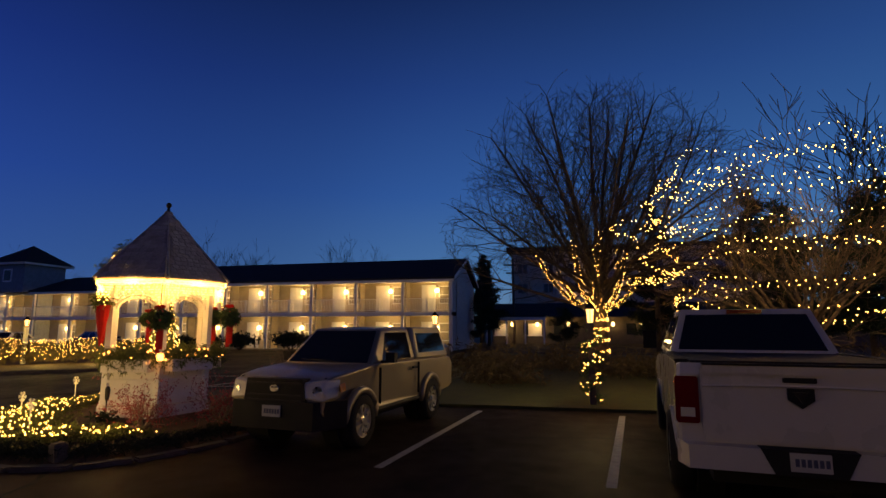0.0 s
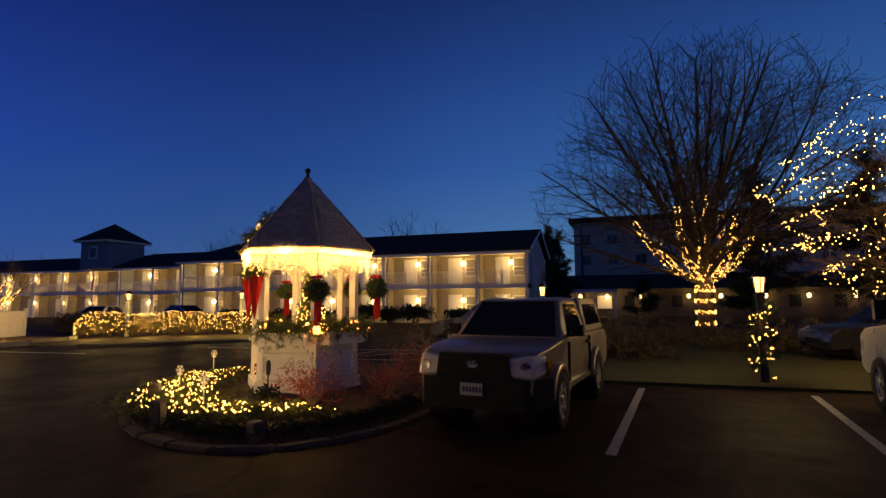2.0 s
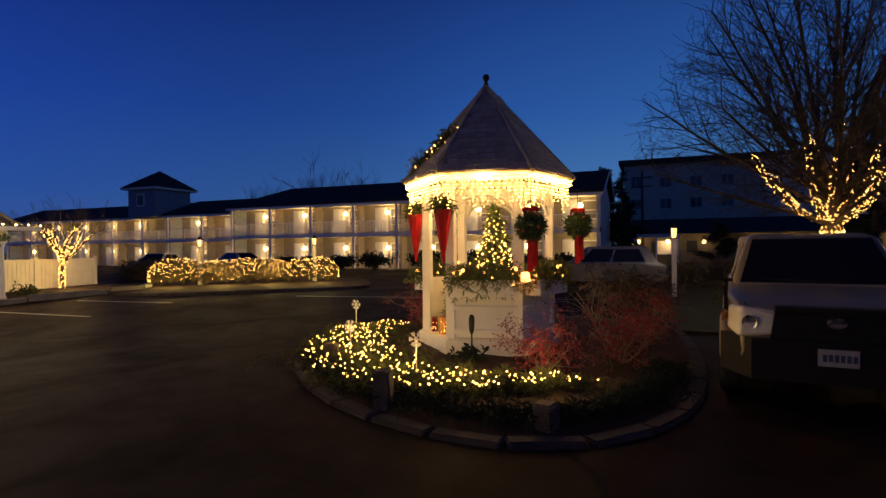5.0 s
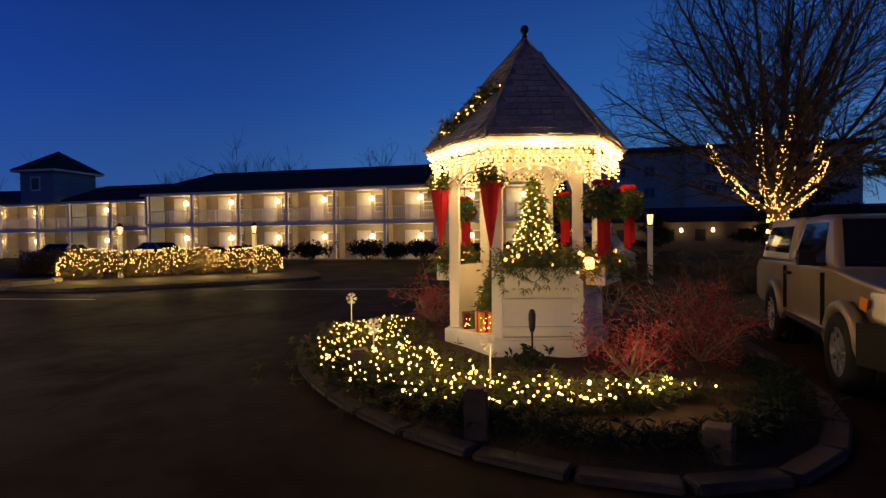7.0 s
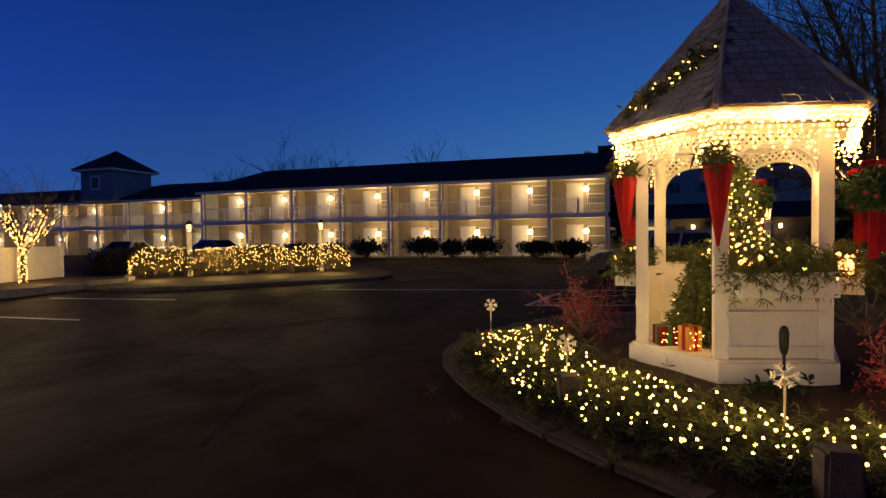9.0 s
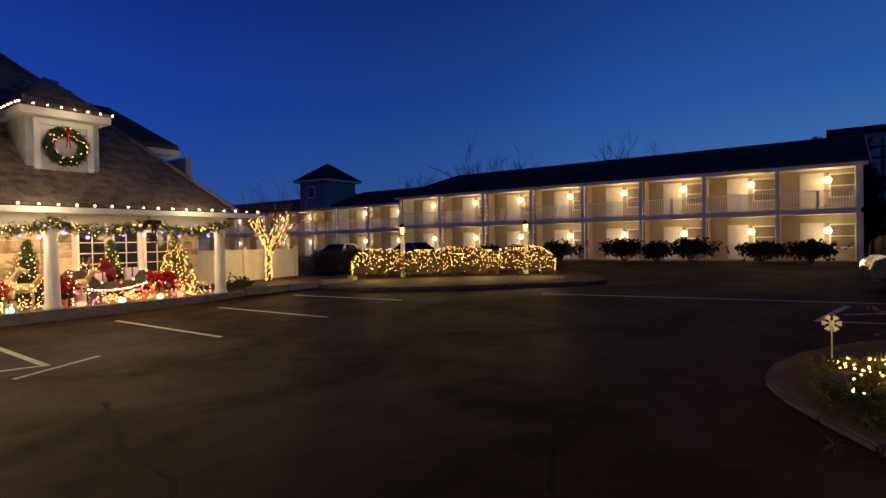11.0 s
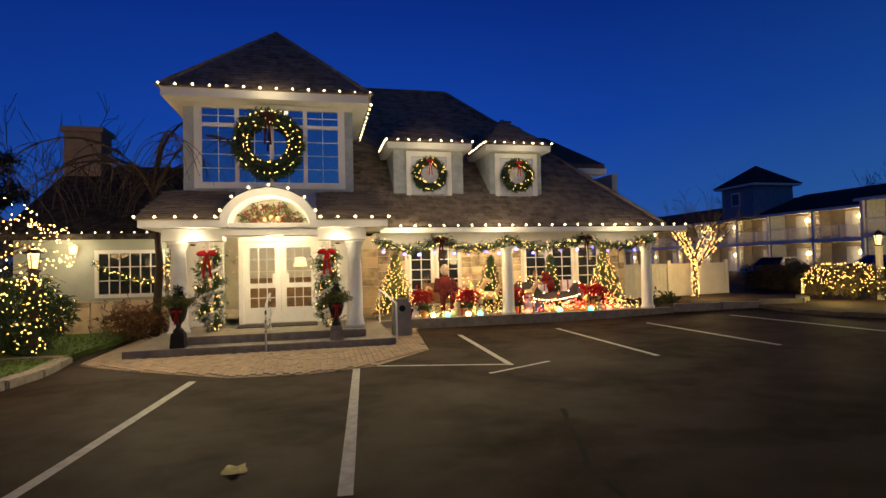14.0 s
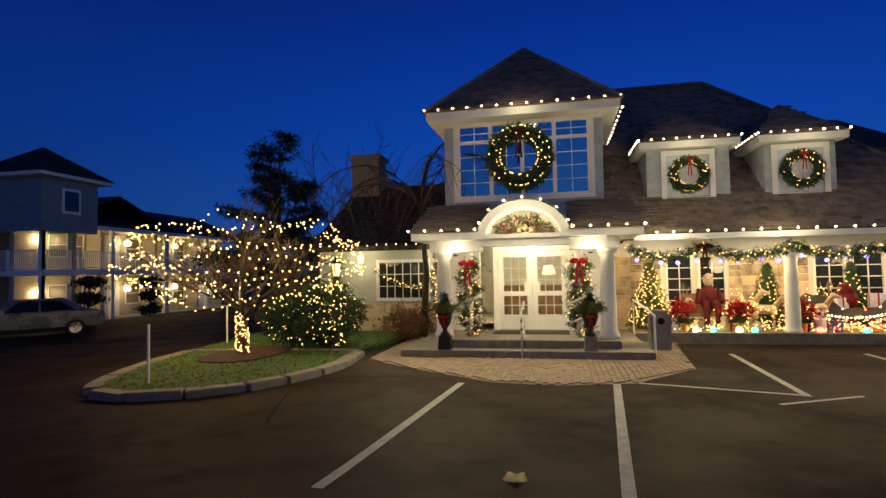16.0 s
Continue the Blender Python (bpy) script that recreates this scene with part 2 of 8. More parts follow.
# ---- mesh helpers ----
def link(name, mesh, mat, parent=None, label="", smooth=False):
    if mat is not None:
        mesh.materials.append(mat)
    if smooth:
        mesh.polygons.foreach_set("use_smooth", [True] * len(mesh.polygons))
    ob = new(name, mesh)
    if parent is not None:
        ob.parent = parent
    if label:
        ob["label"] = label
    return ob


def part(name, bm, mat, parent=None, label="", smooth=False):
    me = bpy.data.meshes.new(name)
    bm.to_mesh(me)
    bm.free()
    return link(name, me, mat, parent, label, smooth)


def empty(name, at, rz=0.0):
    ob = new(name)
    ob.location, ob.rotation_euler[2] = at, radians(rz)
    ob.empty_display_size = 0.2
    return ob


def box(bm, x0, y0, z0, x1, y1, z1, bevel=0.0):
    r = bmesh.ops.create_cube(bm, size=1)
    for v in r["verts"]:
        v.co = Vector(((x0 + x1) / 2 + v.co.x * (x1 - x0), (y0 + y1) / 2 + v.co.y * (y1 - y0), (z0 + z1) / 2 + v.co.z * (z1 - z0)))
    if bevel:
        es = list({e for v in r["verts"] for e in v.link_edges})
        bmesh.ops.bevel(bm, geom=es, offset=bevel, segments=2, affect="EDGES")
    return bm


def B(*dims, bevel=0.0):
    return box(bmesh.new(), *dims, bevel=bevel)


def tube(bm, pts, radii, n=8, cap=True):
    rings = []
    pts = [Vector(p) for p in pts]
    for i, p in enumerate(pts):
        d = (pts[min(i + 1, len(pts) - 1)] - pts[max(i - 1, 0)]).normalized()
        a = d.orthogonal().normalized() if abs(d.z) > 0.95 else d.cross(Vector((0, 0, 1))).normalized()
        b = d.cross(a)
        r = radii[i] if isinstance(radii, (list, tuple)) else radii
        rings.append([bm.verts.new(p + r * (math.cos(k * math.tau / n) * a + math.sin(k * math.tau / n) * b)) for k in range(n)])
    for r0, r1 in zip(rings, rings[1:]):
        for k in range(n):
            bm.faces.new((r0[k], r0[(k + 1) % n], r1[(k + 1) % n], r1[k]))
    if cap:
        bm.faces.new(list(reversed(rings[0])))
        bm.faces.new(rings[-1])
    return bm


def lathe(bm, profile, at=(0, 0, 0), n=16):
    """A turned shape from (radius, height) pairs, closed at both ends."""
    rings = [[bm.verts.new((at[0] + r * math.cos(k * math.tau / n), at[1] + r * math.sin(k * math.tau / n), at[2] + z)) for k in range(n)] for r, z in profile]
    for r0, r1 in zip(rings, rings[1:]):
        for k in range(n):
            bm.faces.new((r0[k], r0[(k + 1) % n], r1[(k + 1) % n], r1[k]))
    bm.faces.new(list(reversed(rings[0])))
    bm.faces.new(rings[-1])
    return bm


def prism(bm, outline, depth, axis="y", at=0.0):
    """A flat outline of (u, v) pairs pushed out by depth along an axis: x (u=y, v=z), y (u=x, v=z) or z (u=x, v=y)."""
    put = {"x": lambda u, v, w: (w, u, v), "y": lambda u, v, w: (u, w, v), "z": lambda u, v, w: (u, v, w)}[axis]
    a = [bm.verts.new(put(u, v, at)) for u, v in outline]
    b = [bm.verts.new(put(u, v, at + depth)) for u, v in outline]
    bm.faces.new(a)
    bm.faces.new(list(reversed(b)))
    for i in range(len(a)):
        j = (i + 1) % len(a)
        bm.faces.new((a[i], b[i], b[j], a[j]))
    bmesh.ops.recalc_face_normals(bm, faces=bm.faces)
    return bm


def hull(bm, pts):
    vs = [bm.verts.new(p) for p in pts]
    bmesh.ops.convex_hull(bm, input=vs)
    return bm


ICO = [(0, 0, 1), (0.894, 0, 0.447), (0.276, 0.851, 0.447), (-0.724, 0.526, 0.447), (-0.724, -0.526, 0.447), (0.276, -0.851, 0.447),
       (0.724, 0.526, -0.447), (-0.276, 0.851, -0.447), (-0.894, 0, -0.447), (-0.276, -0.851, -0.447), (0.724, -0.526, -0.447), (0, 0, -1)]
ICOF = [(0, 1, 2), (0, 2, 3), (0, 3, 4), (0, 4, 5), (0, 5, 1), (1, 6, 2), (2, 7, 3), (3, 8, 4), (4, 9, 5), (5, 10, 1),
        (6, 7, 2), (7, 8, 3), (8, 9, 4), (9, 10, 5), (10, 6, 1), (11, 7, 6), (11, 8, 7), (11, 9, 8), (11, 10, 9), (11, 6, 10)]


def beads(name, pts, r, mat, parent=None, label="", jitter=0.25, rng=random.Random(5)):
    """Many small bulbs in one mesh."""
    vs, fs = [], []
    r = r * 0.74 if mat is M["bulb"] else r
    for p in pts:
        k, q = len(vs), r * (1 + jitter * (rng.random() * 2 - 1))
        vs += [(p[0] + q * a, p[1] + q * b, p[2] + q * c) for a, b, c in ICO]
        fs += [(a + k, b + k, c + k) for a, b, c in ICOF]
    me = bpy.data.meshes.new(name)
    me.from_pydata(vs, [], fs)
    ob = link(name, me, mat, parent, label, True)
    ob["kind"] = "stuff"
    return ob


def along(pts, step, sag=0.0):
    """Points at even steps along a polyline; each span sags."""
    out = []
    for a, b in zip(pts, pts[1:]):
        a, b = Vector(a), Vector(b)
        n = max(1, round((b - a).length / step))
        for i in range(n):
            f = i / n
            out.append(a.lerp(b, f) - Vector((0, 0, sag * 4 * f * (1 - f))))
    return out


# ---- rows of shingles, wreaths, greenery ----
def shingles(parent, origin, right, up, inside, mat, tab=0.32, course=0.15, thick=0.014, name="shingle", singles=0, rng=None, lap=1.25):
    """Overlapping courses of tabs on a plane. inside(u, v) tells where they lie; the first `singles` are parts, the rest one part."""
    rng = rng or random.Random(11)
    o, r, u = Vector(origin), Vector(right).normalized(), Vector(up).normalized()
    n = r.cross(u).normalized()
    umax, vmax = Vector(right).length, Vector(up).length
    rot = Matrix((r, u, n)).transposed().to_4x4()
    bm = bmesh.new()
    box(bm, -tab / 2 + 0.004, 0, 0, tab / 2 - 0.004, course * lap, thick * 0.4)
    for v in bm.verts:
        if v.co.y < 0.01:
            v.co.z += thick
    me = bpy.data.meshes.new(name)
    bm.to_mesh(me)
    me.materials.append(mat)
    base_v = [v.co.copy() for v in bm.verts]
    base_f = [[w.index for w in f.verts] for f in bm.faces]
    bm.free()
    vs, fs, made, j, v = [], [], 0, 0, 0.0
    while v < vmax:
        x = -tab * (0.5 if j % 2 else 0.0) + rng.uniform(-0.05, 0.05)
        while x < umax + tab:
            if inside(x, v + course / 2):
                m = Matrix.Translation(o + r * x + u * (v + rng.uniform(-0.006, 0.006)) + n * 0.004) @ rot @ pose(0, 0, 0, 0, 0, rng.uniform(-0.8, 0.8)) @ Matrix.Diagonal((rng.uniform(0.93, 1.0), 1, rng.uniform(0.8, 1.4), 1))
                if made < singles:
                    ob = new(name, me)
                    ob.parent, ob.matrix_basis = parent, m
                else:
                    k = len(vs)
                    vs += [m @ q for q in base_v]
                    fs += [[a + k for a in f] for f in base_f]
                made += 1
            x += tab
        v += course
        j += 1
    if vs:
        mm = bpy.data.meshes.new(name + "_field")
        mm.from_pydata(vs, [], fs)
        ob = link(name + "_field", mm, mat, parent)
        ob["kind"] = "stuff"


def poly_inside(pts):
    def f(u, v):
        hit = False
        for (x0, y0), (x1, y1) in zip(pts, pts[1:] + pts[:1]):
            if (y0 > v) != (y1 > v) and u < (x1 - x0) * (v - y0) / (y1 - y0) + x0:
                hit = not hit
        return hit
    return f


def sprigs(name, pts, length, mat, parent=None, label="", per=6, width=0.012, rng=random.Random(21), droop=0.0, kind=""):
    """Evergreen sprays: small bent blades fanning out from each of the points."""
    vs, fs = [], []
    for p in pts:
        p = Vector(p)
        for _ in range(per):
            d = Vector((rng.gauss(0, 1), rng.gauss(0, 1), rng.gauss(0, 1) - droop)).normalized()
            s = d.orthogonal().normalized()
            s.rotate(Matrix.Rotation(rng.random() * 6.28, 3, d))
            L, w = length * rng.uniform(0.6, 1.25), width * rng.uniform(0.7, 1.4)
            k = len(vs)
            mid, tip = p + d * L * 0.5 + s.cross(d) * L * 0.08, p + d * L - Vector((0, 0, L * 0.15))
            vs += [p, mid + s * w, tip, mid - s * w]
            fs += [(k, k + 1, k + 2), (k, k + 2, k + 3)]
    me = bpy.data.meshes.new(name)
    me.from_pydata(vs, [], fs)
    ob = link(name, me, mat, parent, label)
    if kind:
        ob["kind"] = kind
    return ob


def bow(parent, at, size, facing, name="bow", tails=1.6, label="red velvet bow with hanging tails", mat="ribbon"):
    """Two loops, a knot and two tails. facing: degrees of the plan direction that it faces."""
    m = Matrix.Translation(at) @ Matrix.Rotation(radians(facing), 4, "Z")
    bm = bmesh.new()
    for s in (-1, 1):
        pts = [(0, 0, 0), (0.05, s * 0.5, 0.32), (0.1, s * 0.95, 0.25), (0.12, s * 1.0, -0.02), (0.08, s * 0.55, -0.22), (0, 0, 0)]
        rows = [[bm.verts.new(m @ (Vector(p) * size + Vector((w * size, 0, 0)))) for w in (-0.12, 0.22)] for p in pts]
        for a, b in zip(rows, rows[1:]):
            bm.faces.new((a[0], a[1], b[1], b[0]))
        tail = [(0.1, s * 0.05, 0), (0.14, s * 0.22, -0.45 * tails), (0.1, s * 0.36, -tails)]
        rows = [[bm.verts.new(m @ (Vector(p) * size + Vector((0, w * size, 0)))) for w in (-0.13, 0.13)] for p in tail]
        for a, b in zip(rows, rows[1:]):
            bm.faces.new((a[0], a[1], b[1], b[0]))
    for s in (-1, 1):
        r = bmesh.ops.create_icosphere(bm, subdivisions=2, radius=1.0)
        bmesh.ops.transform(bm, matrix=m @ Matrix.Translation((0.05 * size, s * 0.52 * size, 0.1 * size)) @ Matrix.Rotation(radians(-18 * s), 4, "X") @ Matrix.Diagonal((0.2 * size, 0.5 * size, 0.3 * size, 1)), verts=r["verts"])
    r = bmesh.ops.create_icosphere(bm, subdivisions=1, radius=0.2 * size)
    bmesh.ops.transform(bm, matrix=m @ Matrix.Translation((0.1 * size, 0, 0)), verts=r["verts"])
    return part(name, bm, M[mat], parent, label)


def wreath(at, radius, facing, bulbs=70, label="lit evergreen wreath with a red bow in a window", thick=0.26, rng=random.Random(31), bow_mat="ribbon"):
    root = tagged(empty("wreath", at, 0), label, "wreath", "wreaths in the windows")
    m = Matrix.Rotation(radians(facing), 4, "Z")
    ring = [m @ Vector((rng.gauss(0, 0.25) * thick * radius, math.cos(a) * radius * q, math.sin(a) * radius * q)) for a, q in ((rng.random() * math.tau, rng.uniform(1 - thick, 1 + thick * 0.35)) for _ in range(850))]
    sprigs("greenery", ring, radius * 0.26, M["needle"], root, per=6, width=radius * 0.024, rng=rng)
    core = bmesh.new()
    tube(core, [m @ Vector((0, math.cos(a) * radius * 0.86, math.sin(a) * radius * 0.86)) for a in [k * math.tau / 24 for k in range(25)]], radius * 0.25, 8, False)
    part("ring", core, M["needle_dark"], root)
    pts = [m @ Vector((radius * thick * rng.uniform(0.5, 0.95), math.cos(a) * radius * q, math.sin(a) * radius * q)) for a, q in ((k * math.tau / bulbs + rng.uniform(-0.06, 0.06), rng.choice((0.68, 0.8, 0.92, 1.06))) for k in range(bulbs))]
    beads("bulb_string", pts, 0.0125 + 0.004 * radius, M["bulb"], root, "tiny warm bulbs")
    bow(root, m @ Vector((radius * 0.3, 0, radius * 0.85)), radius * 0.27, facing, tails=3.6, mat=bow_mat)
    return root


def garland(name, path, label, sag=0.0, thick=0.1, bulb=0.022, step=0.07, light_step=0.11, mat="needle", rng=random.Random(41), tips=0.12, bulb_mat="bulb", category="garland"):
    root = tagged(empty(name, (0, 0, 0)), label, category)
    line = along(path, step, sag)
    pts = [p + Vector((rng.gauss(0, 1), rng.gauss(0, 1), rng.gauss(0, 1))) * thick * 0.45 for p in line for _ in range(3)]
    sprigs("greenery", pts, tips, M[mat], root, per=8, width=0.0048, rng=rng, droop=0.3)
    lit = [p + Vector((rng.gauss(0, 1), rng.gauss(0, 1), rng.gauss(0, 1))) * thick * 0.42 for p in along(path, light_step, sag)]
    beads("bulbs", lit, bulb, M[bulb_mat], root, "small warm bulbs")
    return root


def fir(at, height, radius, name="christmas_tree", label="small lit Christmas tree", bulbs=160, bulb=0.02, pot=False, mat="needle", rng=None, category="Christmas tree", dense=1.0):
    rng = rng or random.Random(int(at[0] * 100 + at[1] * 7))
    root = tagged(empty(name, at), label, category)
    part("trunk", tube(bmesh.new(), [(0, 0, 0), (0, 0, height * 0.95)], [0.035 * height / 2, 0.006], 6), M["bark"], root)
    pts = []
    for i in range(int(46 * dense)):
        z = height * (0.1 + 0.88 * (i / (46 * dense)) ** 0.95)
        r = radius * (1 - (z / height)) ** 0.85 + 0.03
        for k in range(max(5, int(15 * r / radius))):
            a = rng.random() * math.tau
            for f in (0.45, 0.7, 0.95):
                q = r * f * rng.uniform(0.75, 1.22)
                pts.append((q * math.cos(a), q * math.sin(a), z - 0.12 * q + rng.uniform(-0.03, 0.03)))
    sprigs("foliage", pts, max(0.09, radius * 0.16), M[mat], root, per=8, width=0.0055 * max(1, radius), rng=rng, droop=0.15)
    if bulbs:
        lit = []
        for i in range(bulbs):
            z = height * (0.1 + 0.88 * (1 - math.sqrt(1 - i / bulbs)))
            r = (radius * (1 - (z / height)) ** 0.85 + 0.03) * rng.uniform(0.66, 1.12)
            a = i * 2.399 + rng.uniform(-0.3, 0.3)
            lit.append((r * math.cos(a), r * math.sin(a), z))
        beads("bulbs", lit, bulb, M["bulb"], root, "tiny warm bulbs")
    return root


def branches(start, direction, length, radius, levels, rng, split=(3, 5), lift=0.15, wander=0.22, ratio=0.68, out=None, level=0, seg=5, spread=0.75):
    """A list of tapered limbs as (points, radii), grown by repeated forking."""
    out = [] if out is None else out
    p, d = Vector(start), Vector(direction).normalized()
    pts, rad = [p.copy()], [radius]
    for i in range(seg):
        d = (d + Vector((rng.gauss(0, 1), rng.gauss(0, 1), rng.gauss(0, 1))) * wander * 0.5 + Vector((0, 0, lift * 0.4))).normalized()
        p = p + d * length / seg
        pts.append(p.copy())
        rad.append(radius * (1 - 0.62 * (i + 1) / seg))
    out.append((pts, rad, level))
    if level < levels:
        for k in range(rng.randint(*split)):
            i = rng.randint(max(1, seg // 2 - 1), seg)
            a = Vector((rng.gauss(0, 1), rng.gauss(0, 1), rng.gauss(0, 0.7))).normalized()
            nd = (d * (1 - spread * 0.5) + a * spread).normalized()
            branches(pts[i], nd, length * ratio * rng.uniform(0.75, 1.15), max(rad[i] * 0.62, 0.004), levels, rng, split, lift, wander, ratio, out, level + 1, max(3, seg - 1), spread)
    return out


def limb_mesh(name, limbs, mat, parent, label="", least=0.006, sides=(8, 6, 4, 3, 3, 3)):
    vs, fs = [], []
    for pts, rad, lev in limbs:
        n = sides[min(lev, len(sides) - 1)]
        prev = None
        for i, p in enumerate(pts):
            d = (pts[min(i + 1, len(pts) - 1)] - pts[max(i - 1, 0)]).normalized()
            a = d.orthogonal().normalized()
            b = d.cross(a)
            r, k = max(rad[i], least), len(vs)
            vs += [p + r * (math.cos(t * math.tau / n) * a + math.sin(t * math.tau / n) * b) for t in range(n)]
            if prev is not None:
                fs += [(prev + t, prev + (t + 1) % n, k + (t + 1) % n, k + t) for t in range(n)]
            prev = k
    me = bpy.data.meshes.new(name)
    me.from_pydata(vs, [], fs)
    return link(name, me, mat, parent, label, True)


# ---- ground: one sheet, falling gently towards the office ----
def smooth(a, b, v):
    f = min(1, max(0, (v - a) / (b - a)))
    return f * f * (3 - 2 * f)


def ground_z(x, y):
    office = smooth(9, 17, -x) * (1 - smooth(9, 18, y)) * -0.24
    left = smooth(6, 30, -y) * smooth(14, 30, -x) * -0.62
    return office + left


def sheet(name, xs, ys, fn, mat, label="", kind="structure", category="ground"):
    vs = [(x, y, fn(x, y)) for y in ys for x in xs]
    n = len(xs)
    fs = [(j * n + i, j * n + i + 1, (j + 1) * n + i + 1, (j + 1) * n + i) for j in range(len(ys) - 1) for i in range(n - 1)]
    me = bpy.data.meshes.new(name)
    me.from_pydata(vs, [], fs)
    ob = link(name, me, mat, None, "", True)
    return tagged(ob, label, category, "", kind)


far = [-1500, -600, -250, -120, -80]
xs = far + [-60 + i for i in range(91)] + [45, 80, 150, 400, 1500]
ys = [-1500, -400, -150, -80] + [-50 + i for i in range(101)] + [60, 90, 150, 400, 1500]
sheet("ground", xs, ys, ground_z, M["asphalt"], "dark damp asphalt car park with faint patches")


def flat(name, outline, lift, mat, label, category, thick=0.0):
    """A ground patch from a plan outline, lying on the ground sheet, with a skirt where it is raised."""
    bm = bmesh.new()
    vs = [bm.verts.new((x, y, ground_z(x, y) + lift)) for x, y in outline]
    bm.faces.new(vs)
    if thick:
        r = bmesh.ops.extrude_face_region(bm, geom=list(bm.faces))
        for v in r["geom"]:
            if isinstance(v, bmesh.types.BMVert):
                v.co.z -= thick
    bmesh.ops.triangulate(bm, faces=[f for f in bm.faces if len(f.verts) > 4])
    bmesh.ops.recalc_face_normals(bm, faces=bm.faces)
    ob = part(name, bm, mat)
    return tagged(ob, label, category, "", "structure")


def rounded(cx, cy, rx, ry, n=40, power=2.4, turn=0.0):
    out = []
    for i in range(n):
        a = i * math.tau / n
        c, s = math.cos(a), math.sin(a)
        u = rx * math.copysign(abs(c) ** (2 / power), c)
        v = ry * math.copysign(abs(s) ** (2 / power), s)
        out.append((cx + u * math.cos(turn) - v * math.sin(turn), cy + u * math.sin(turn) + v * math.cos(turn)))
    return out


def kerb(name, path, width, height, mat, label, piece=0.9, closed=False, rng=random.Random(8)):
    """A row of kerb stones along a plan path, each stone a part."""
    root = tagged(empty(name, (0, 0, 0)), label, "kerb", "", "structure")
    pts = [Vector((x, y, 0)) for x, y in path]
    if closed:
        pts.append(pts[0])
    line = along(pts, 0.1) + [pts[-1]]
    dist, start = 0.0, 0
    for i in range(1, len(line)):
        dist += (line[i] - line[i - 1]).length
        if dist >= piece * (0.85 + 0.3 * rng.random()) or i == len(line) - 1:
            a, b = line[start], line[i]
            d = (b - a)
            if d.length > 0.08:
                bm = bmesh.new()
                L = d.length - 0.025
                box(bm, -L / 2, -width / 2, -0.12, L / 2, width / 2, height * (0.92 + 0.16 * rng.random()), bevel=0.02)
                ob = part("kerb_stone", bm, mat, root)
                c = (a + b) / 2
                ob.matrix_basis = pose(c.x, c.y, ground_z(c.x, c.y), rng.uniform(-1, 1), rng.uniform(-1, 1), math.degrees(math.atan2(d.y, d.x)) + rng.uniform(-1.5, 1.5))
            start, dist = i, 0.0
    return root


def stripe(a, b, width, name="parking_line", label="worn white painted parking line"):
    a, b = Vector((*a, 0)), Vector((*b, 0))
    d = (b - a).normalized()
    s = Vector((-d.y, d.x, 0)) * width / 2
    n = max(2, int((b - a).length / 0.6))
    bm = bmesh.new()
    rows = []
    for i in range(n + 1):
        p = a.lerp(b, i / n)
        rows.append([bm.verts.new((q.x, q.y, ground_z(q.x, q.y) + 0.006)) for q in (p - s, p + s)])
    for r, q in zip(rows, rows[1:]):
        bm.faces.new((r[0], q[0], q[1], r[1]))
    bmesh.ops.recalc_face_normals(bm, faces=bm.faces)
    return tagged(part(name, bm, M["paint_line"]), label, "parking line", "parking lines", "structure")


for a, b, w in (((-2.06, 11.5), (-2.48, 6.6), 0.12), ((0.77, 11.5), (0.28, 6.4), 0.12), ((3.5, 11.9), (3.0, 7.4), 0.11),
                ((-20.95, 3.42), (-15.6, 2.98), 0.12), ((-20.5, 0.87), (-15.9, 0.4), 0.12), ((-20.9, 3.46), (-20.2, 5.98), 0.08),
                ((-24.15, 6.1), (-20.15, 5.96), 0.11), ((-24.4, 8.76), (-20.1, 8.74), 0.11), ((-24.3, 11.3), (-20.1, 11.4), 0.11),
                ((-24.3, 13.9), (-20.2, 14.2), 0.11), ((-19.6, 5.4), (-20.25, 6.7), 0.07), ((-17.2, 16.7), (-6.5, 18.1), 0.13),
                ((-10.9, 14.3), (-10.4, 16.9), 0.12), ((-10.9, 14.3), (-7.5, 14.9), 0.12), ((-10.5, 15.4), (-8.0, 17.3), 0.1)):
    stripe(a, b, w)

flat("grass_strip", [(-5.2, 11.9), (14, 12.2), (40, 12.5), (40, 36), (-7.5, 36), (-7.8, 18.9), (-5.4, 14.5)], 0.06, M["grass"], "dull winter lawn beside the car park", "lawn", 0.2)
flat("brick_apron", [(-23.0, -1.6), (-22.6, -1.5), (-21.6, -0.2), (-20.55, 1.4), (-20.45, 2.6), (-20.75, 3.7), (-22.2, 4.95), (-25.9, 5.3), (-27.4, 5.3), (-27.4, -1.6)], 0.012, M["brick_paving"], "curved apron of small red-brown paving bricks", "paving")


def crack(pts, width, name="tar_seam", label="dark sealed crack in the asphalt"):
    bm = bmesh.new()
    rg = random.Random(len(pts) + int(pts[0][0] * 10))
    line = along([Vector((x, y, 0)) for x, y in pts], 0.12) + [Vector((*pts[-1], 0))]
    rows = []
    for i, p in enumerate(line):
        d = (line[min(i + 1, len(line) - 1)] - line[max(i - 1, 0)]).normalized()
        s = Vector((-d.y, d.x, 0))
        c = p + s * 0.03 * noise.noise((p.x * 3, p.y * 3, 1))
        w = width * rg.uniform(0.5, 1.0) / 2
        rows.append([bm.verts.new((q.x, q.y, ground_z(q.x, q.y) + 0.004)) for q in (c - s * w, c + s * w)])
    for r, q in zip(rows, rows[1:]):
        bm.faces.new((r[0], q[0], q[1], r[1]))
    bmesh.ops.recalc_face_normals(bm, faces=bm.faces)
    return tagged(part(name, bm, M["tar"]), label, "crack", "cracks", "structure")


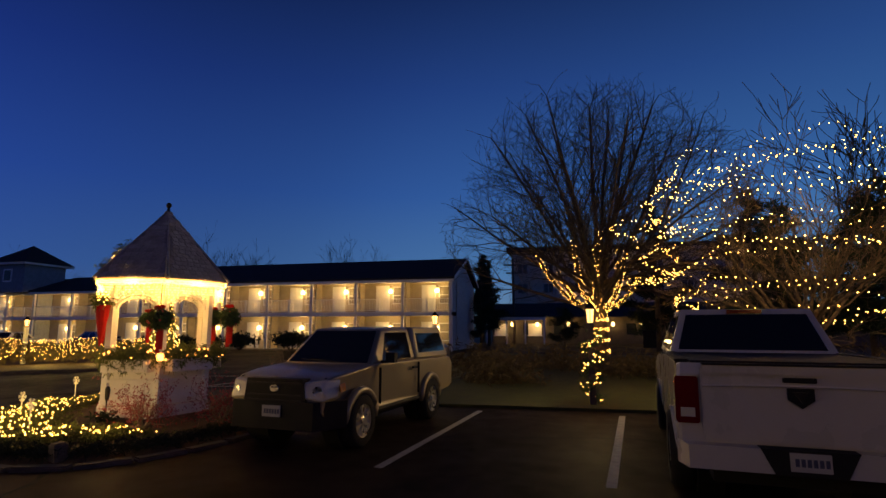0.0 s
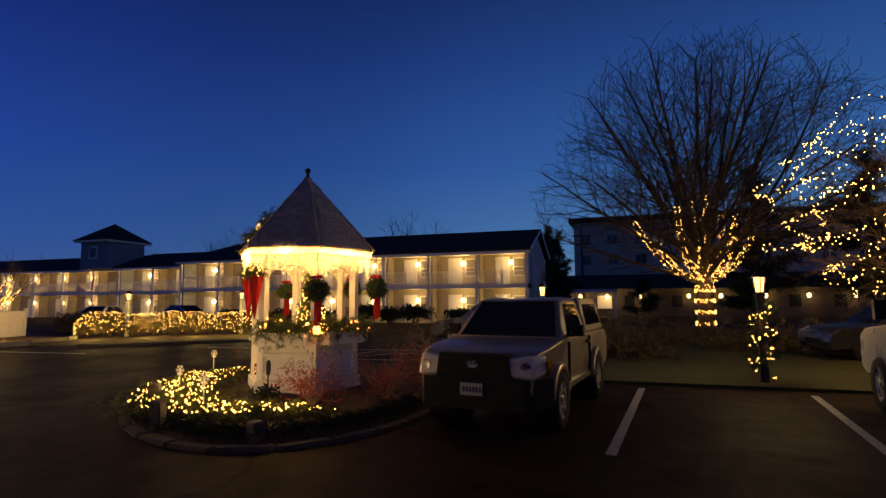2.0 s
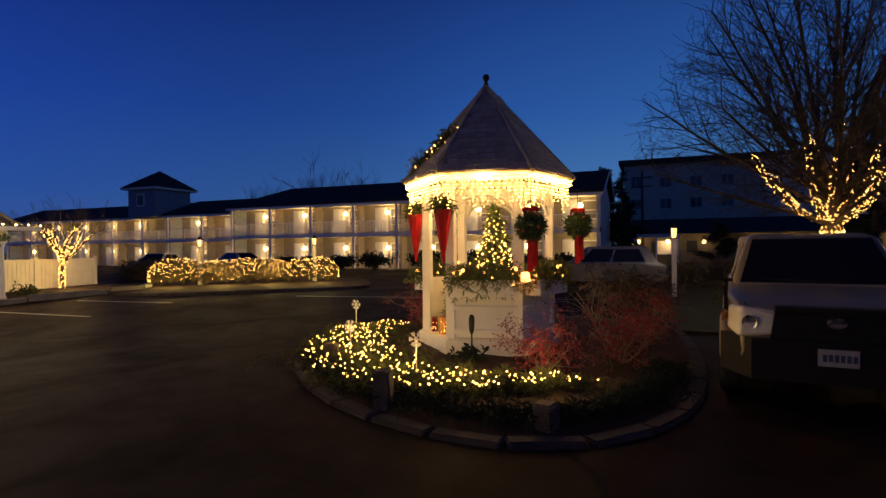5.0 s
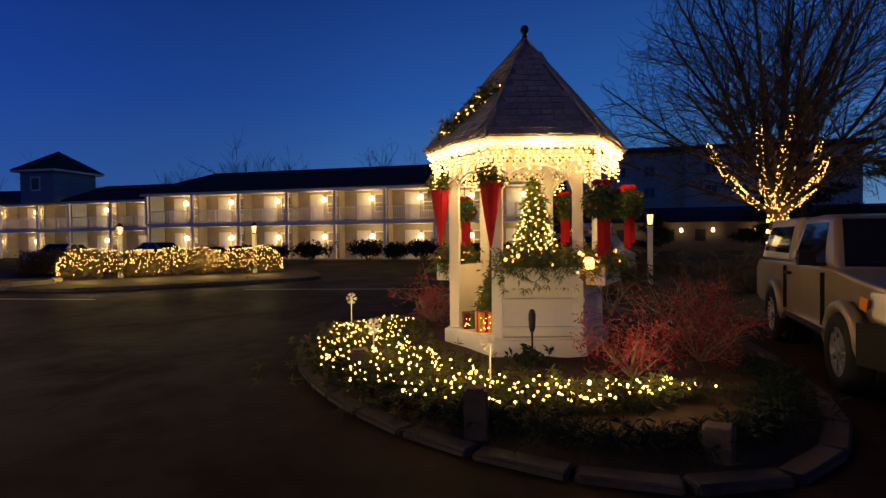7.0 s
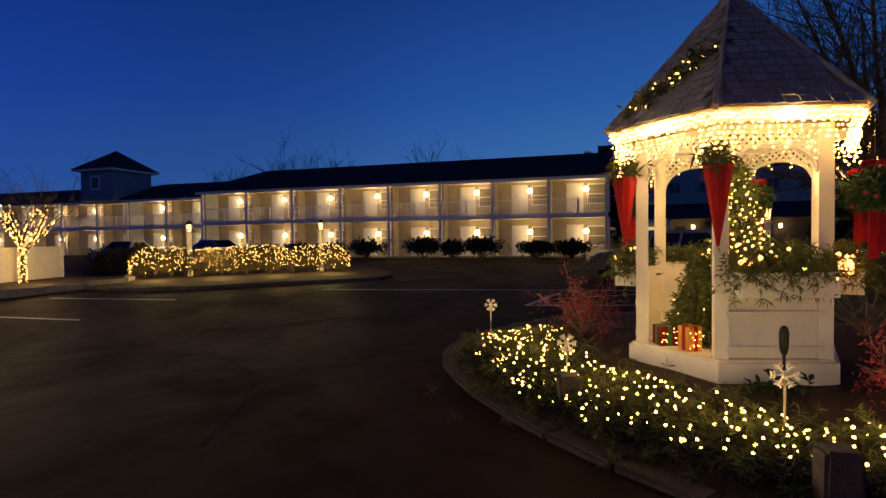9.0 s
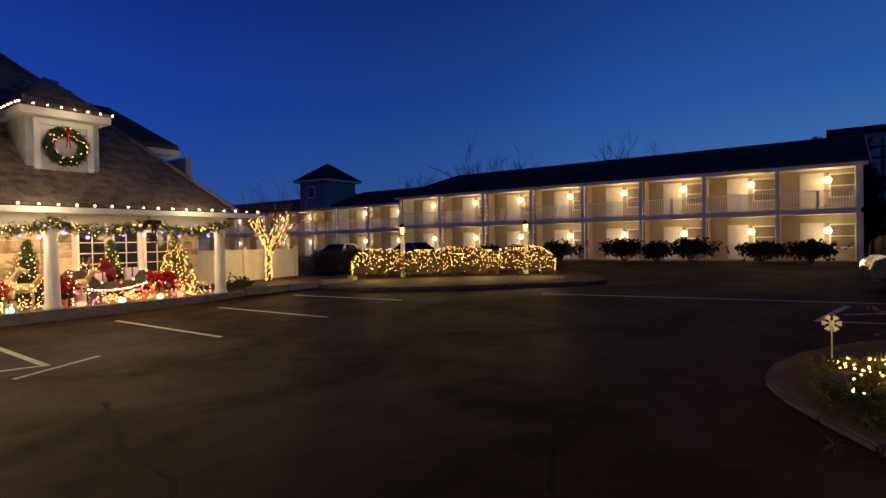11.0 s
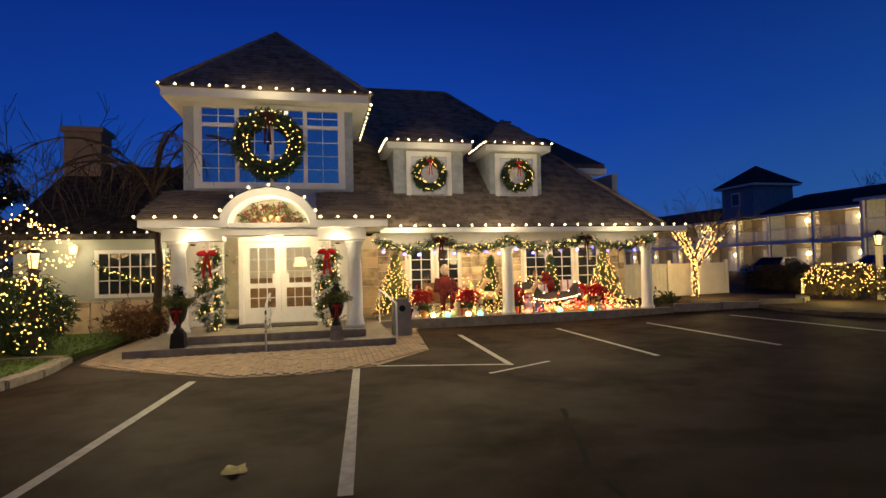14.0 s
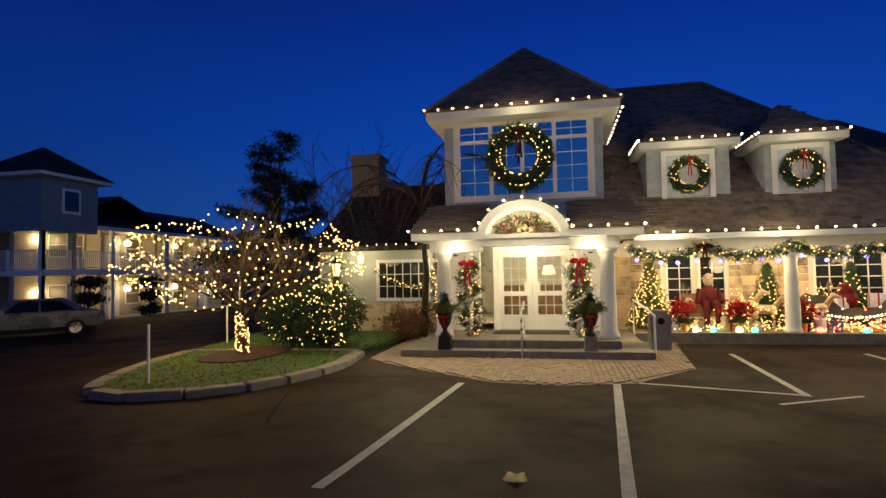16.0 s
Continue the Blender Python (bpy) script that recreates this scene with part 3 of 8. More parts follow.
M["tar"] = material("tar", (0.009, 0.008, 0.008), 0.7, 0, 0.3, 6, 0.3, 60, shine=0.04)
crack([(-6.3, 5.5), (-5.95, 5.0), (-5.8, 4.4), (-6.2, 3.7)], 0.09)
crack([(-2.6, 8.6), (0.5, 9.2), (3.2, 9.1)], 0.06)
crack([(-17.4, 5.6), (-15.6, 5.0), (-14.6, 4.9), (-13.8, 4.4)], 0.08)
crack([(-19.6, -1.8), (-17.8, -1.2), (-17.0, -1.6)], 0.06)
crack([(-15.2, 9.5), (-13.0, 8.0), (-12.2, 6.0)], 0.05)


# unseen dark wall and roof, added to keep low southern sky off the trucks
tagged(part("sky_block_wall", B(-13.0, -24.0, -0.3, 60.0, -23.6, 8.5), M["dark_wall"]), "added unseen dark wall blocking the low southern sky", "wall", "", "structure")
tagged(part("wall_south_roof", prism(bmesh.new(), [(-30.0, 8.5), (-26.5, 10.4), (-23.2, 8.5)], 73.4, "x", -13.2), M["roof_far"]), "added unseen dark roof over the sky-blocking wall", "roof", "", "structure")

# ---- the two-storey motel ----
def lamp_fixture(root, x, y, z, watts):
    """A porch lantern hung from the ceiling, with its light."""
    body = part("lantern", lathe(bmesh.new(), [(0.1, 0.0), (0.17, 0.02), (0.2, 0.2), (0.14, 0.3), (0.05, 0.36)], (x, y, z), 8), M["lantern_bright"], root, "glowing glass porch lantern")
    part("lantern_stem", tube(bmesh.new(), [(x, y, z + 0.36), (x, y, z + 0.62)], 0.02, 6), M["black_metal"], root)
    l = lamp("porch_light", (x, y - 0.3, z + 0.1), watts, (1.0, 0.68, 0.3), 0.12)
    l.parent = root
    return body


def railing(root, x0, x1, y, z, h=1.0, step=0.13):
    r = part("railing", box(box(bmesh.new(), x0, y - 0.03, z + h - 0.05, x1, y + 0.03, z + h), x0, y - 0.025, z + 0.08, x1, y + 0.025, z + 0.13), M["white"], root, "white painted balcony railing")
    bm = bmesh.new()
    n = int((x1 - x0) / step)
    for i in range(1, n):
        x = x0 + (x1 - x0) * i / n
        box(bm, x - 0.013, y - 0.013, z + 0.13, x + 0.013, y + 0.013, z + h - 0.05)
    ob = part("baluster_infill", bm, M["white"], r)
    ob["kind"] = "stuff"
    xm = (x0 + x1) / 2
    part("rail_post", B(xm - 0.05, y - 0.045, z, xm + 0.05, y + 0.045, z + h + 0.03), M["white"], root)


def gallery(name, posts, y0, depth, base, floor2, eave, ridge, wattage, label, hip=False, gable=False, back=9.0, ends=True):
    """One straight wing: bays between posts at the given x, open galleries on two floors, rooms behind."""
    root = tagged(empty(name, (0, 0, 0)), label, "motel")
    x0, x1, yb = posts[0], posts[-1], y0 + depth
    part("wall", B(x0, yb, base, x1, yb + 0.25, eave), M["motel_wall"], root, "beige clapboard room wall")
    part("back_wall", B(x0, y0 + back - 0.3, base, x1, y0 + back, eave), M["motel_wall"], root)
    for x, s in ((x0, 1), (x1, -1)) if ends else ():
        part("end_wall", B(min(x, x + s * 0.2), y0 + 0.15, base, max(x, x + s * 0.2), y0 + back - 0.3, eave), M["grey_shingle"], root, "grey clapboard end wall")
    part("walkway", B(x0, y0 - 0.2, base - 0.1, x1, yb, base + 0.08), M["concrete"], root)
    part("gallery_floor", B(x0, y0 - 0.05, floor2 - 0.3, x1, yb, floor2), M["white"], root, "white edged upper gallery floor")
    part("gallery_ceiling", B(x0, y0 - 0.05, eave - 0.12, x1, yb, eave - 0.05), M["cream"], root)
    part("eave_board", B(x0 - 0.3, y0 - 0.42, eave - 0.2, x1 + 0.3, y0 - 0.36, eave + 0.05), M["white"], root)
    ym = y0 + back / 2
    bm = bmesh.new()
    ex = 0.35
    L, R = x0 - ex, x1 + ex
    inset = 3.5 if hip else 0.0
    prism(bm, [(y0 - 0.45, eave), (ym, ridge), (y0 + back + 0.4, eave), (y0 + back + 0.4, eave + 0.16), (ym, ridge + 0.17), (y0 - 0.45, eave + 0.16)], R - L, "x", L)
    if inset:
        for v in bm.verts:
            if abs(v.co.y - ym) < 0.01 and abs(v.co.x - L) < 0.01:
                v.co.x += inset
    part("roof", bm, M["roof_far"], root, "dark shingled roof")
    if gable:
        part("gable", prism(bmesh.new(), [(y0 + 0.15, eave), (ym, ridge - 0.15), (y0 + back - 0.3, eave)], -0.2, "x", x1), M["grey_shingle"], root)
        for s, ya in ((1, y0 - 0.45), (-1, y0 + back + 0.4)):
            bm = prism(bmesh.new(), [(ya, eave - 0.05), (ym, ridge - 0.02), (ym, ridge + 0.18), (ya, eave + 0.18)], 0.05, "x", R + 0.003)
            part("rake_board", bm, M["white"], root)
    for i, x in enumerate(posts):
        for z0, z1 in ((base, floor2 - 0.3), (floor2, eave - 0.12)):
            part("post", B(x - 0.1, y0 - 0.1, z0, x + 0.1, y0 + 0.1, z1), M["white"], root)
        if 0 < i < len(posts) - 1:
            for z0, z1 in ((base, floor2 - 0.3), (floor2, eave - 0.12)):
                part("divider", B(x - 0.06, y0 + 0.7, z0, x + 0.06, yb, z1), M["motel_wall"], root, "beige wing wall between rooms")
    for a, b in zip(posts, posts[1:]):
        w = b - a
        railing(root, a + 0.1, b - 0.1, y0, floor2)
        for z in (base + 0.08, floor2):
            dx = a + 0.42 * w
            part("room_door", B(dx - 0.48, yb - 0.06, z, dx + 0.48, yb - 0.003, z + 2.03), M["white"], root, "white room door")
            part("door_casing", box(box(box(bmesh.new(), dx - 0.58, yb - 0.04, z, dx - 0.48, yb - 0.002, z + 2.13), dx + 0.48, yb - 0.04, z, dx + 0.58, yb - 0.002, z + 2.13), dx - 0.48, yb - 0.04, z + 2.03, dx + 0.48, yb - 0.002, z + 2.13), M["white"], root)
            wx = a + 0.8 * w
            win = part("window", box(box(box(box(box(bmesh.new(), wx - 0.62, yb - 0.06, z + 0.65, wx - 0.54, yb - 0.002, z + 2.05), wx + 0.54, yb - 0.06, z + 0.65, wx + 0.62, yb - 0.002, z + 2.05),
                wx - 0.54, yb - 0.06, z + 1.97, wx + 0.54, yb - 0.002, z + 2.05), wx - 0.54, yb - 0.06, z + 0.65, wx + 0.54, yb - 0.002, z + 0.73), wx - 0.54, yb - 0.05, z + 1.32, wx + 0.54, yb - 0.002, z + 1.37), M["white"], root, "white framed sash window with drawn curtains")
            part("pane", B(wx - 0.54, yb - 0.03, z + 0.73, wx + 0.54, yb - 0.015, z + 1.97), M["curtain"], win)
            lamp_fixture(root, a + 0.62 * w, yb - 0.35, z + 1.5, wattage)
    return root


M["curtain"] = material("drawn_curtain", (0.2, 0.17, 0.13), 0.35, 0, 0.15, 3, 0.1, 30)
MOTEL_POSTS = [-41.2, -36.9, -32.7, -28.55, -24.6, -20.65, -16.85, -13.0, -9.2]
gallery("motel_wing_a", MOTEL_POSTS, 39.4, 1.7, -0.02, 2.94, 5.35, 7.3, 33, "long two-storey motel wing with lit open galleries", hip=True, gable=True)
gallery("motel_wing_b", [-52.2, -47.6, -43.0], 42.2, 1.7, -0.1, 2.8, 5.2, 6.9, 33, "set-back two-storey motel wing with lit galleries")
gallery("motel_wing_c", [-80, -75.4, -70.8, -66.2, -61.6, -57.0, -52.3], 43.2, 1.7, -0.1, 2.8, 5.2, 6.9, 33, "far two-storey motel wing with lit galleries")


def tower(name, x0, y0, x1, y1, base, eave, apex, label, face_window, gallery_z=None):
    root = tagged(empty(name, (0, 0, 0)), label, "tower")
    part("wall", B(x0, y0, base, x1, y1, eave), M["blue_grey"], root, "blue-grey clapboard wall")
    cx, cy, o = (x0 + x1) / 2, (y0 + y1) / 2, 0.5
    part("eave_trim", B(x0 - o, y0 - o, eave, x1 + o, y1 + o, eave + 0.18), M["white"], root)
    part("roof", hull(bmesh.new(), [(x0 - o - 0.1, y0 - o - 0.1, eave + 0.184), (x1 + o + 0.1, y0 - o - 0.1, eave + 0.184), (x1 + o + 0.1, y1 + o + 0.1, eave + 0.184), (x0 - o - 0.1, y1 + o + 0.1, eave + 0.184), (cx, cy, apex)]), M["roof_far"], root, "dark pyramid roof")
    for (wx, wy, ax) in face_window:
        z = eave - 1.75
        if ax == "y":
            w = part("window", B(wx - 0.55, wy - 0.05, z, wx + 0.55, wy - 0.003, z + 1.3), M["white"], root, "white window trim")
            part("pane", B(wx - 0.42, wy - 0.06, z + 0.13, wx + 0.42, wy - 0.052, z + 1.17), M["dark_glass"], w)
        else:
            w = part("window", B(wx + 0.003, wy - 0.55, z, wx + 0.05, wy + 0.55, z + 1.3), M["white"], root, "white window trim")
            part("pane", B(wx + 0.052, wy - 0.42, z + 0.13, wx + 0.06, wy + 0.42, z + 1.17), M["dark_glass"], w)
    return root


tower("stair_tower", -57.0, 41.6, -53.1, 46.0, 5.2, 8.0, 10.2, "square stair tower with pyramid roof above the motel", [(-55.2, 41.6, "y")])


# ---- the office building ----
G, FLOOR = -0.24, 0.10
office = tagged(empty("office_building", (0, 0, 0)), "grey-shingled inn office with a square front tower and dormers", "building")
XE, ZE, PITCH = -25.35, 2.46, math.tan(radians(39))
RX = -32.7


def roof_z(x):
    return ZE + PITCH * (XE - x)


def slab(pts, thick, mat, name, label=""):
    bm = bmesh.new()
    bm.faces.new([bm.verts.new(p) for p in pts])
    r = bmesh.ops.extrude_face_region(bm, geom=list(bm.faces))
    for v in r["geom"]:
        if isinstance(v, bmesh.types.BMVert):
            v.co.z -= thick
    bmesh.ops.recalc_face_normals(bm, faces=bm.faces)
    return part(name, bm, mat, office, label)


# walls and floors
part("verandah_wall", B(-27.85, 3.72, G, -27.6, 12.7, 2.36), M["cream"], office, "pale plastered wall under the verandah")
dw = bmesh.new()
for d in ((-25.85, -0.38, FLOOR, -25.6, 0.42, 3.3), (-25.85, 2.88, FLOOR, -25.6, 3.7, 3.3), (-25.85, 0.42, 2.27, -25.6, 2.88, 3.3)):
    box(dw, *d)
part("door_wall", dw, M["white"], office, "white panelled entrance wall")
part("side_wall", B(-27.6, 3.5, G, -25.86, 3.7, 3.2), M["cream"], office)
part("end_wall", B(-36, 12.5, G, -27.86, 12.7, 4.4), M["grey_shingle"], office)
part("verandah_floor", B(-27.6, 4.42, G - 0.05, -26.06, 13.1, -0.02), M["concrete"], office, "grey verandah floor")
part("left_porch_wall", B(-28.0, -0.56, G, -25.6, -0.385, 3.2), M["grey_shingle"], office)
# lobby seen through the doors
lobby = part("lobby", box(box(box(box(bmesh.new(), -31.2, -0.36, FLOOR, -31, 3.5, 2.7), -31, -0.38, FLOOR, -25.86, -0.36, 2.7), -31, -0.36, 2.7, -25.86, 3.5, 2.8), -31, -0.36, FLOOR - 0.1, -25.86, 3.5, FLOOR), M["cream"], office, "warm lit lobby walls and floor")
lamp("lobby_light", (-28.6, 1.9, 2.35), 75, SOFT, 0.2).parent = office
part("lobby_lamp", lathe(bmesh.new(), [(0.05, 0), (0.2, 0.02), (0.14, 0.26), (0.04, 0.28)], (-28.0, 2.25, 1.5), 12), M["lantern"], office, "glowing lobby lamp shade")
part("lobby_desk", B(-29.9, 0.6, FLOOR, -29.2, 3.2, 1.15, bevel=0.03), M["wood"], office)

# main roof with a hip at its far end
slab([(XE, 3.0, ZE), (XE, 12.75, ZE), (-28.1, 11.0, roof_z(-28.1)), (RX, 7.9, roof_z(RX)), (RX, 2.4, roof_z(RX)), (-29.0, 0.4, roof_z(-29.0)), (-27.6, 0.2, roof_z(-27.6)), (-26.5, 3.0, roof_z(-26.5))], 0.14, M["roof_brown"], "main_roof", "steep brown asphalt-shingle roof")
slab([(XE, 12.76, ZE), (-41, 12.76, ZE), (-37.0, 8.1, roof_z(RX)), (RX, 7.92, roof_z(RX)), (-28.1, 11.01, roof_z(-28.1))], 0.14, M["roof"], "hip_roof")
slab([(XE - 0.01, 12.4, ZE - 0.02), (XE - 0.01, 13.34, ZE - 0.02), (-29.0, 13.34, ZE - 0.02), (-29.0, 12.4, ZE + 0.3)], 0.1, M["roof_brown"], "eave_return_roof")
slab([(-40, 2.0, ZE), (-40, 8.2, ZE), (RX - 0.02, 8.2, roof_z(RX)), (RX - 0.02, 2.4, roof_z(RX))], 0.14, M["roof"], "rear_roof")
for a_, b_ in (((XE, 12.72, ZE + 0.03), (-28.1, 11.0, roof_z(-28.1) + 0.03)), ((-28.1, 11.0, roof_z(-28.1) + 0.03), (RX, 7.9, roof_z(RX) + 0.03)), ((RX, 2.4, roof_z(RX) + 0.03), (RX, 7.9, roof_z(RX) + 0.03))):
    part("ridge_cap", tube(bmesh.new(), [a_, b_], 0.07, 6), M["roof_brown"], office)
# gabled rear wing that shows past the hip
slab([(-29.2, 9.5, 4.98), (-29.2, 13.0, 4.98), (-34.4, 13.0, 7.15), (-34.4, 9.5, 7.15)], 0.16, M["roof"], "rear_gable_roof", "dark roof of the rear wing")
part("rear_gable_wall", prism(bmesh.new(), [(-31.5, 2.5), (-31.5, 5.5), (-34.4, 6.76), (-34.4, 2.5)], 0.2, "y", 12.45), M["grey_shingle"], office)
part("gable_return", B(-29.75, 11.9, 4.62, -29.1, 13.02, 4.81, bevel=0.01), M["white"], office, "white eave return")
part("gable_rake", prism(bmesh.new(), [(-29.2, 4.64), (-29.2, 4.82), (-34.4, 6.99), (-34.4, 6.81)], 0.05, "y", 13.003), M["white_dim"], office)
L = math.hypot(RX - XE, roof_z(RX) - ZE)
up = Vector((RX - XE, 0, roof_z(RX) - ZE)).normalized()
f = lambda x: (XE - x) / (XE - RX) * L
shingles(office, (XE + 0.02, 3.0, ZE + 0.004), (0, 10.4, 0), up * L, poly_inside([(0.1, 0), (9.6, 0), (7.85, f(-28.1)), (4.7, L - 0.15), (0.9, L - 0.15), (0.9, f(-26.9)), (0.1, f(-26.9))]), M["roof_brown"], 0.33, 0.16, 0.02, "roof_shingle", 0)
part("verandah_fascia", B(XE - 0.02, 4.35, ZE - 0.14, XE + 0.04, 13.4, ZE - 0.004), M["white"], office, "white eave board")
part("verandah_soffit", B(-27.6, 4.35, 2.36, XE - 0.021, 13.3, 2.4), M["white"], office, "white verandah ceiling")
part("verandah_beam", B(-26.02, 4.3, 1.93, -25.8, 12.6, 2.355), M["white"], office, "white verandah beam")
for y in (8.0, 12.4):
    c = part("verandah_column", lathe(bmesh.new(), [(0.2, 0), (0.2, 0.07), (0.175, 0.1), (0.165, 0.14), (0.16, 0.7), (0.135, 1.72), (0.16, 1.76), (0.16, 1.82), (0.2, 1.84), (0.2, 1.9)], (-25.9, y, 0.03), 20), M["white"], office, "round white tapered column", True)
part("verandah_wall_base", B(-26.05, 4.95, G - 0.05, -25.78, 13.2, 0.025, bevel=0.012), M["granite"], office, "low granite edging of the verandah")


def window(y0, y1, z0, z1, x, cols, rows, pane, trim=0.09, depth=0.05):
    """A casement in a wall facing +x: casing, bars, and panes a hair behind them."""
    bm = bmesh.new()
    for d in ((y0, z0, y0 + trim, z1), (y1 - trim, z0, y1, z1), (y0 + trim, z1 - trim, y1 - trim, z1), (y0 + trim, z0, y1 - trim, z0 + trim)):
        box(bm, x, d[0], d[1], x + depth, d[2], d[3])
    a, b, c, d = y0 + trim, y1 - trim, z0 + trim, z1 - trim
    w = part("window", bm, M["white"], office, "white framed window with small panes")
    for i in range(1, cols):
        y = a + (b - a) * i / cols
        part("muntin", B(x + 0.005, y - 0.012, c, x + depth - 0.012, y + 0.012, d), M["white"], w)
    for j in range(1, rows):
        z = c + (d - c) * j / rows
        part("muntin", B(x + 0.006, a, z - 0.012, x + depth - 0.013, b, z + 0.012), M["white"], w)
    for i in range(cols):
        for j in range(rows):
            ya, za = a + (b - a) * i / cols, c + (d - c) * j / rows
            part("pane", B(x + 0.008, ya + 0.012, za + 0.012, x + 0.014, ya + (b - a) / cols - 0.012, za + (d - c) / rows - 0.012), pane, w)
    return w


M["blue_glass"] = glass("sky_reflecting_glass", (0.012, 0.015, 0.02), 0.02)
M["blue_glass"].node_tree.nodes["Principled BSDF"].inputs["Metallic"].default_value = 0.0
M["blue_glass"].node_tree.nodes["Principled BSDF"].inputs["IOR"].default_value = 8.0
# stone piers and windows of the verandah
rng = random.Random(3)
for ya, yb in ((3.75, 5.35), (7.1, 9.05), (11.85, 12.68)):
    y = ya
    while y < yb - 0.08:
        w = min(rng.uniform(0.24, 0.5), yb - y)
        z = 0.0
        while z < 1.95:
            h = min(rng.uniform(0.16, 0.36), 1.98 - z)
            part("stone", B(-27.6, y + 0.008, z + 0.008, -27.56 + rng.uniform(0, 0.025), y + w - 0.008, z + h - 0.008, bevel=0.012), M["stone"], office)
            z += h
        y += w
for ya, yb in ((5.45, 6.2), (6.3, 7.05), (9.15, 9.95), (10.05, 10.85), (10.95, 11.75)):
    window(ya, yb, 0.35, 2.0, -27.597, 2, 5, M["dark_glass"], 0.07)

# square front tower
TY0, TY1 = -0.39, 3.71
part("tower_wall", B(-29.7, TY0, 3.3, -25.602, TY1, 5.62), M["grey_shingle"], office, "grey shingled tower wall")
shingles(office, (-25.6, TY0, 3.3), (0, TY1 - TY0, 0), (0, 0, 2.3), lambda u, v: 0.1 < u < 4.0 and not (0.32 < u < 3.85 and 0.2 < v < 2.3), M["grey_shingle"], 0.2, 0.15, 0.014, "wall_shingle", 120)
part("tower_fascia", B(-30.2, -0.76, 5.6, -25.08, 4.1, 5.8), M["white"], office, "white tower eave")
part("tower_soffit_band", B(-25.6, TY0, 5.5, -25.54, TY1, 5.597), M["white"], office)
apex = Vector((-27.65, 1.68, 8.3))
ct = [Vector(p) for p in ((-25.02, -0.84, 5.804), (-25.02, 4.17, 5.804), (-30.3, 4.17, 5.804), (-30.3, -0.84, 5.804))]
part("tower_roof", hull(bmesh.new(), ct + [apex]), M["roof_brown"], office, "brown shingled pyramid roof")
for a, b in ((ct[0], ct[1]), (ct[1], ct[2])):
    r, mid = b - a, (a + b) / 2
    u = apex - mid
    u = u - r * (u.dot(r) / r.length_squared)
    w, h = r.length, u.length
    off = (apex - a).dot(r.normalized())
    shingles(office, a, r, u, poly_inside([(0.32, 0), (w - 0.32, 0), (off + 0.1, h - 0.3), (off - 0.1, h - 0.3)]), M["roof_brown"], 0.33, 0.16, 0.02, "roof_shingle", 0)
for c_ in ct[:3]:
    part("hip_cap", tube(bmesh.new(), [c_ + Vector((0, 0, 0.02)), apex + Vector((0, 0, 0.02))], 0.05, 6), M["roof_brown"], office)
W0, W1 = 0.04, 3.33
wx = -25.597
bm = bmesh.new()
for d in ((W0 - 0.17, 3.48, W0, 5.58), (W1, 3.48, W1 + 0.17, 5.58), (W0, 5.48, W1, 5.58), (W0, 3.48, W1, 3.63), (W0, 5.02, W1, 5.1)):
    box(bm, wx, d[0], d[1], wx + 0.07, d[2], d[3])
cw = (W1 - W0) / 4
for i in range(1, 4):
    box(bm, wx, W0 + i * cw - 0.05, 3.63, wx + 0.068, W0 + i * cw + 0.05, 5.02)
    box(bm, wx, W0 + i * cw - 0.05, 5.1, wx + 0.068, W0 + i * cw + 0.05, 5.48)
tw = part("tower_window", bm, M["white"], office, "large white framed tower window")
for i in range(4):
    a, b = W0 + i * cw + (0.05 if i else 0), W0 + (i + 1) * cw - (0.05 if i < 3 else 0)
    for z0, z1, n in ((3.63, 5.02, 4), (5.1, 5.48, 2)):
        m = (a + b) / 2
        part("muntin", box(bmesh.new(), wx + 0.02, m - 0.008, z0, wx + 0.04, m + 0.008, z1), M["white"], tw)
        for j in range(1, n):
            z = z0 + (z1 - z0) * j / n
            part("muntin", box(bmesh.new(), wx + 0.021, a, z - 0.008, wx + 0.039, b, z + 0.008), M["white"], tw)
        part("pane", B(wx + 0.008, a, z0, wx + 0.016, b, z1), M["blue_glass"], tw)

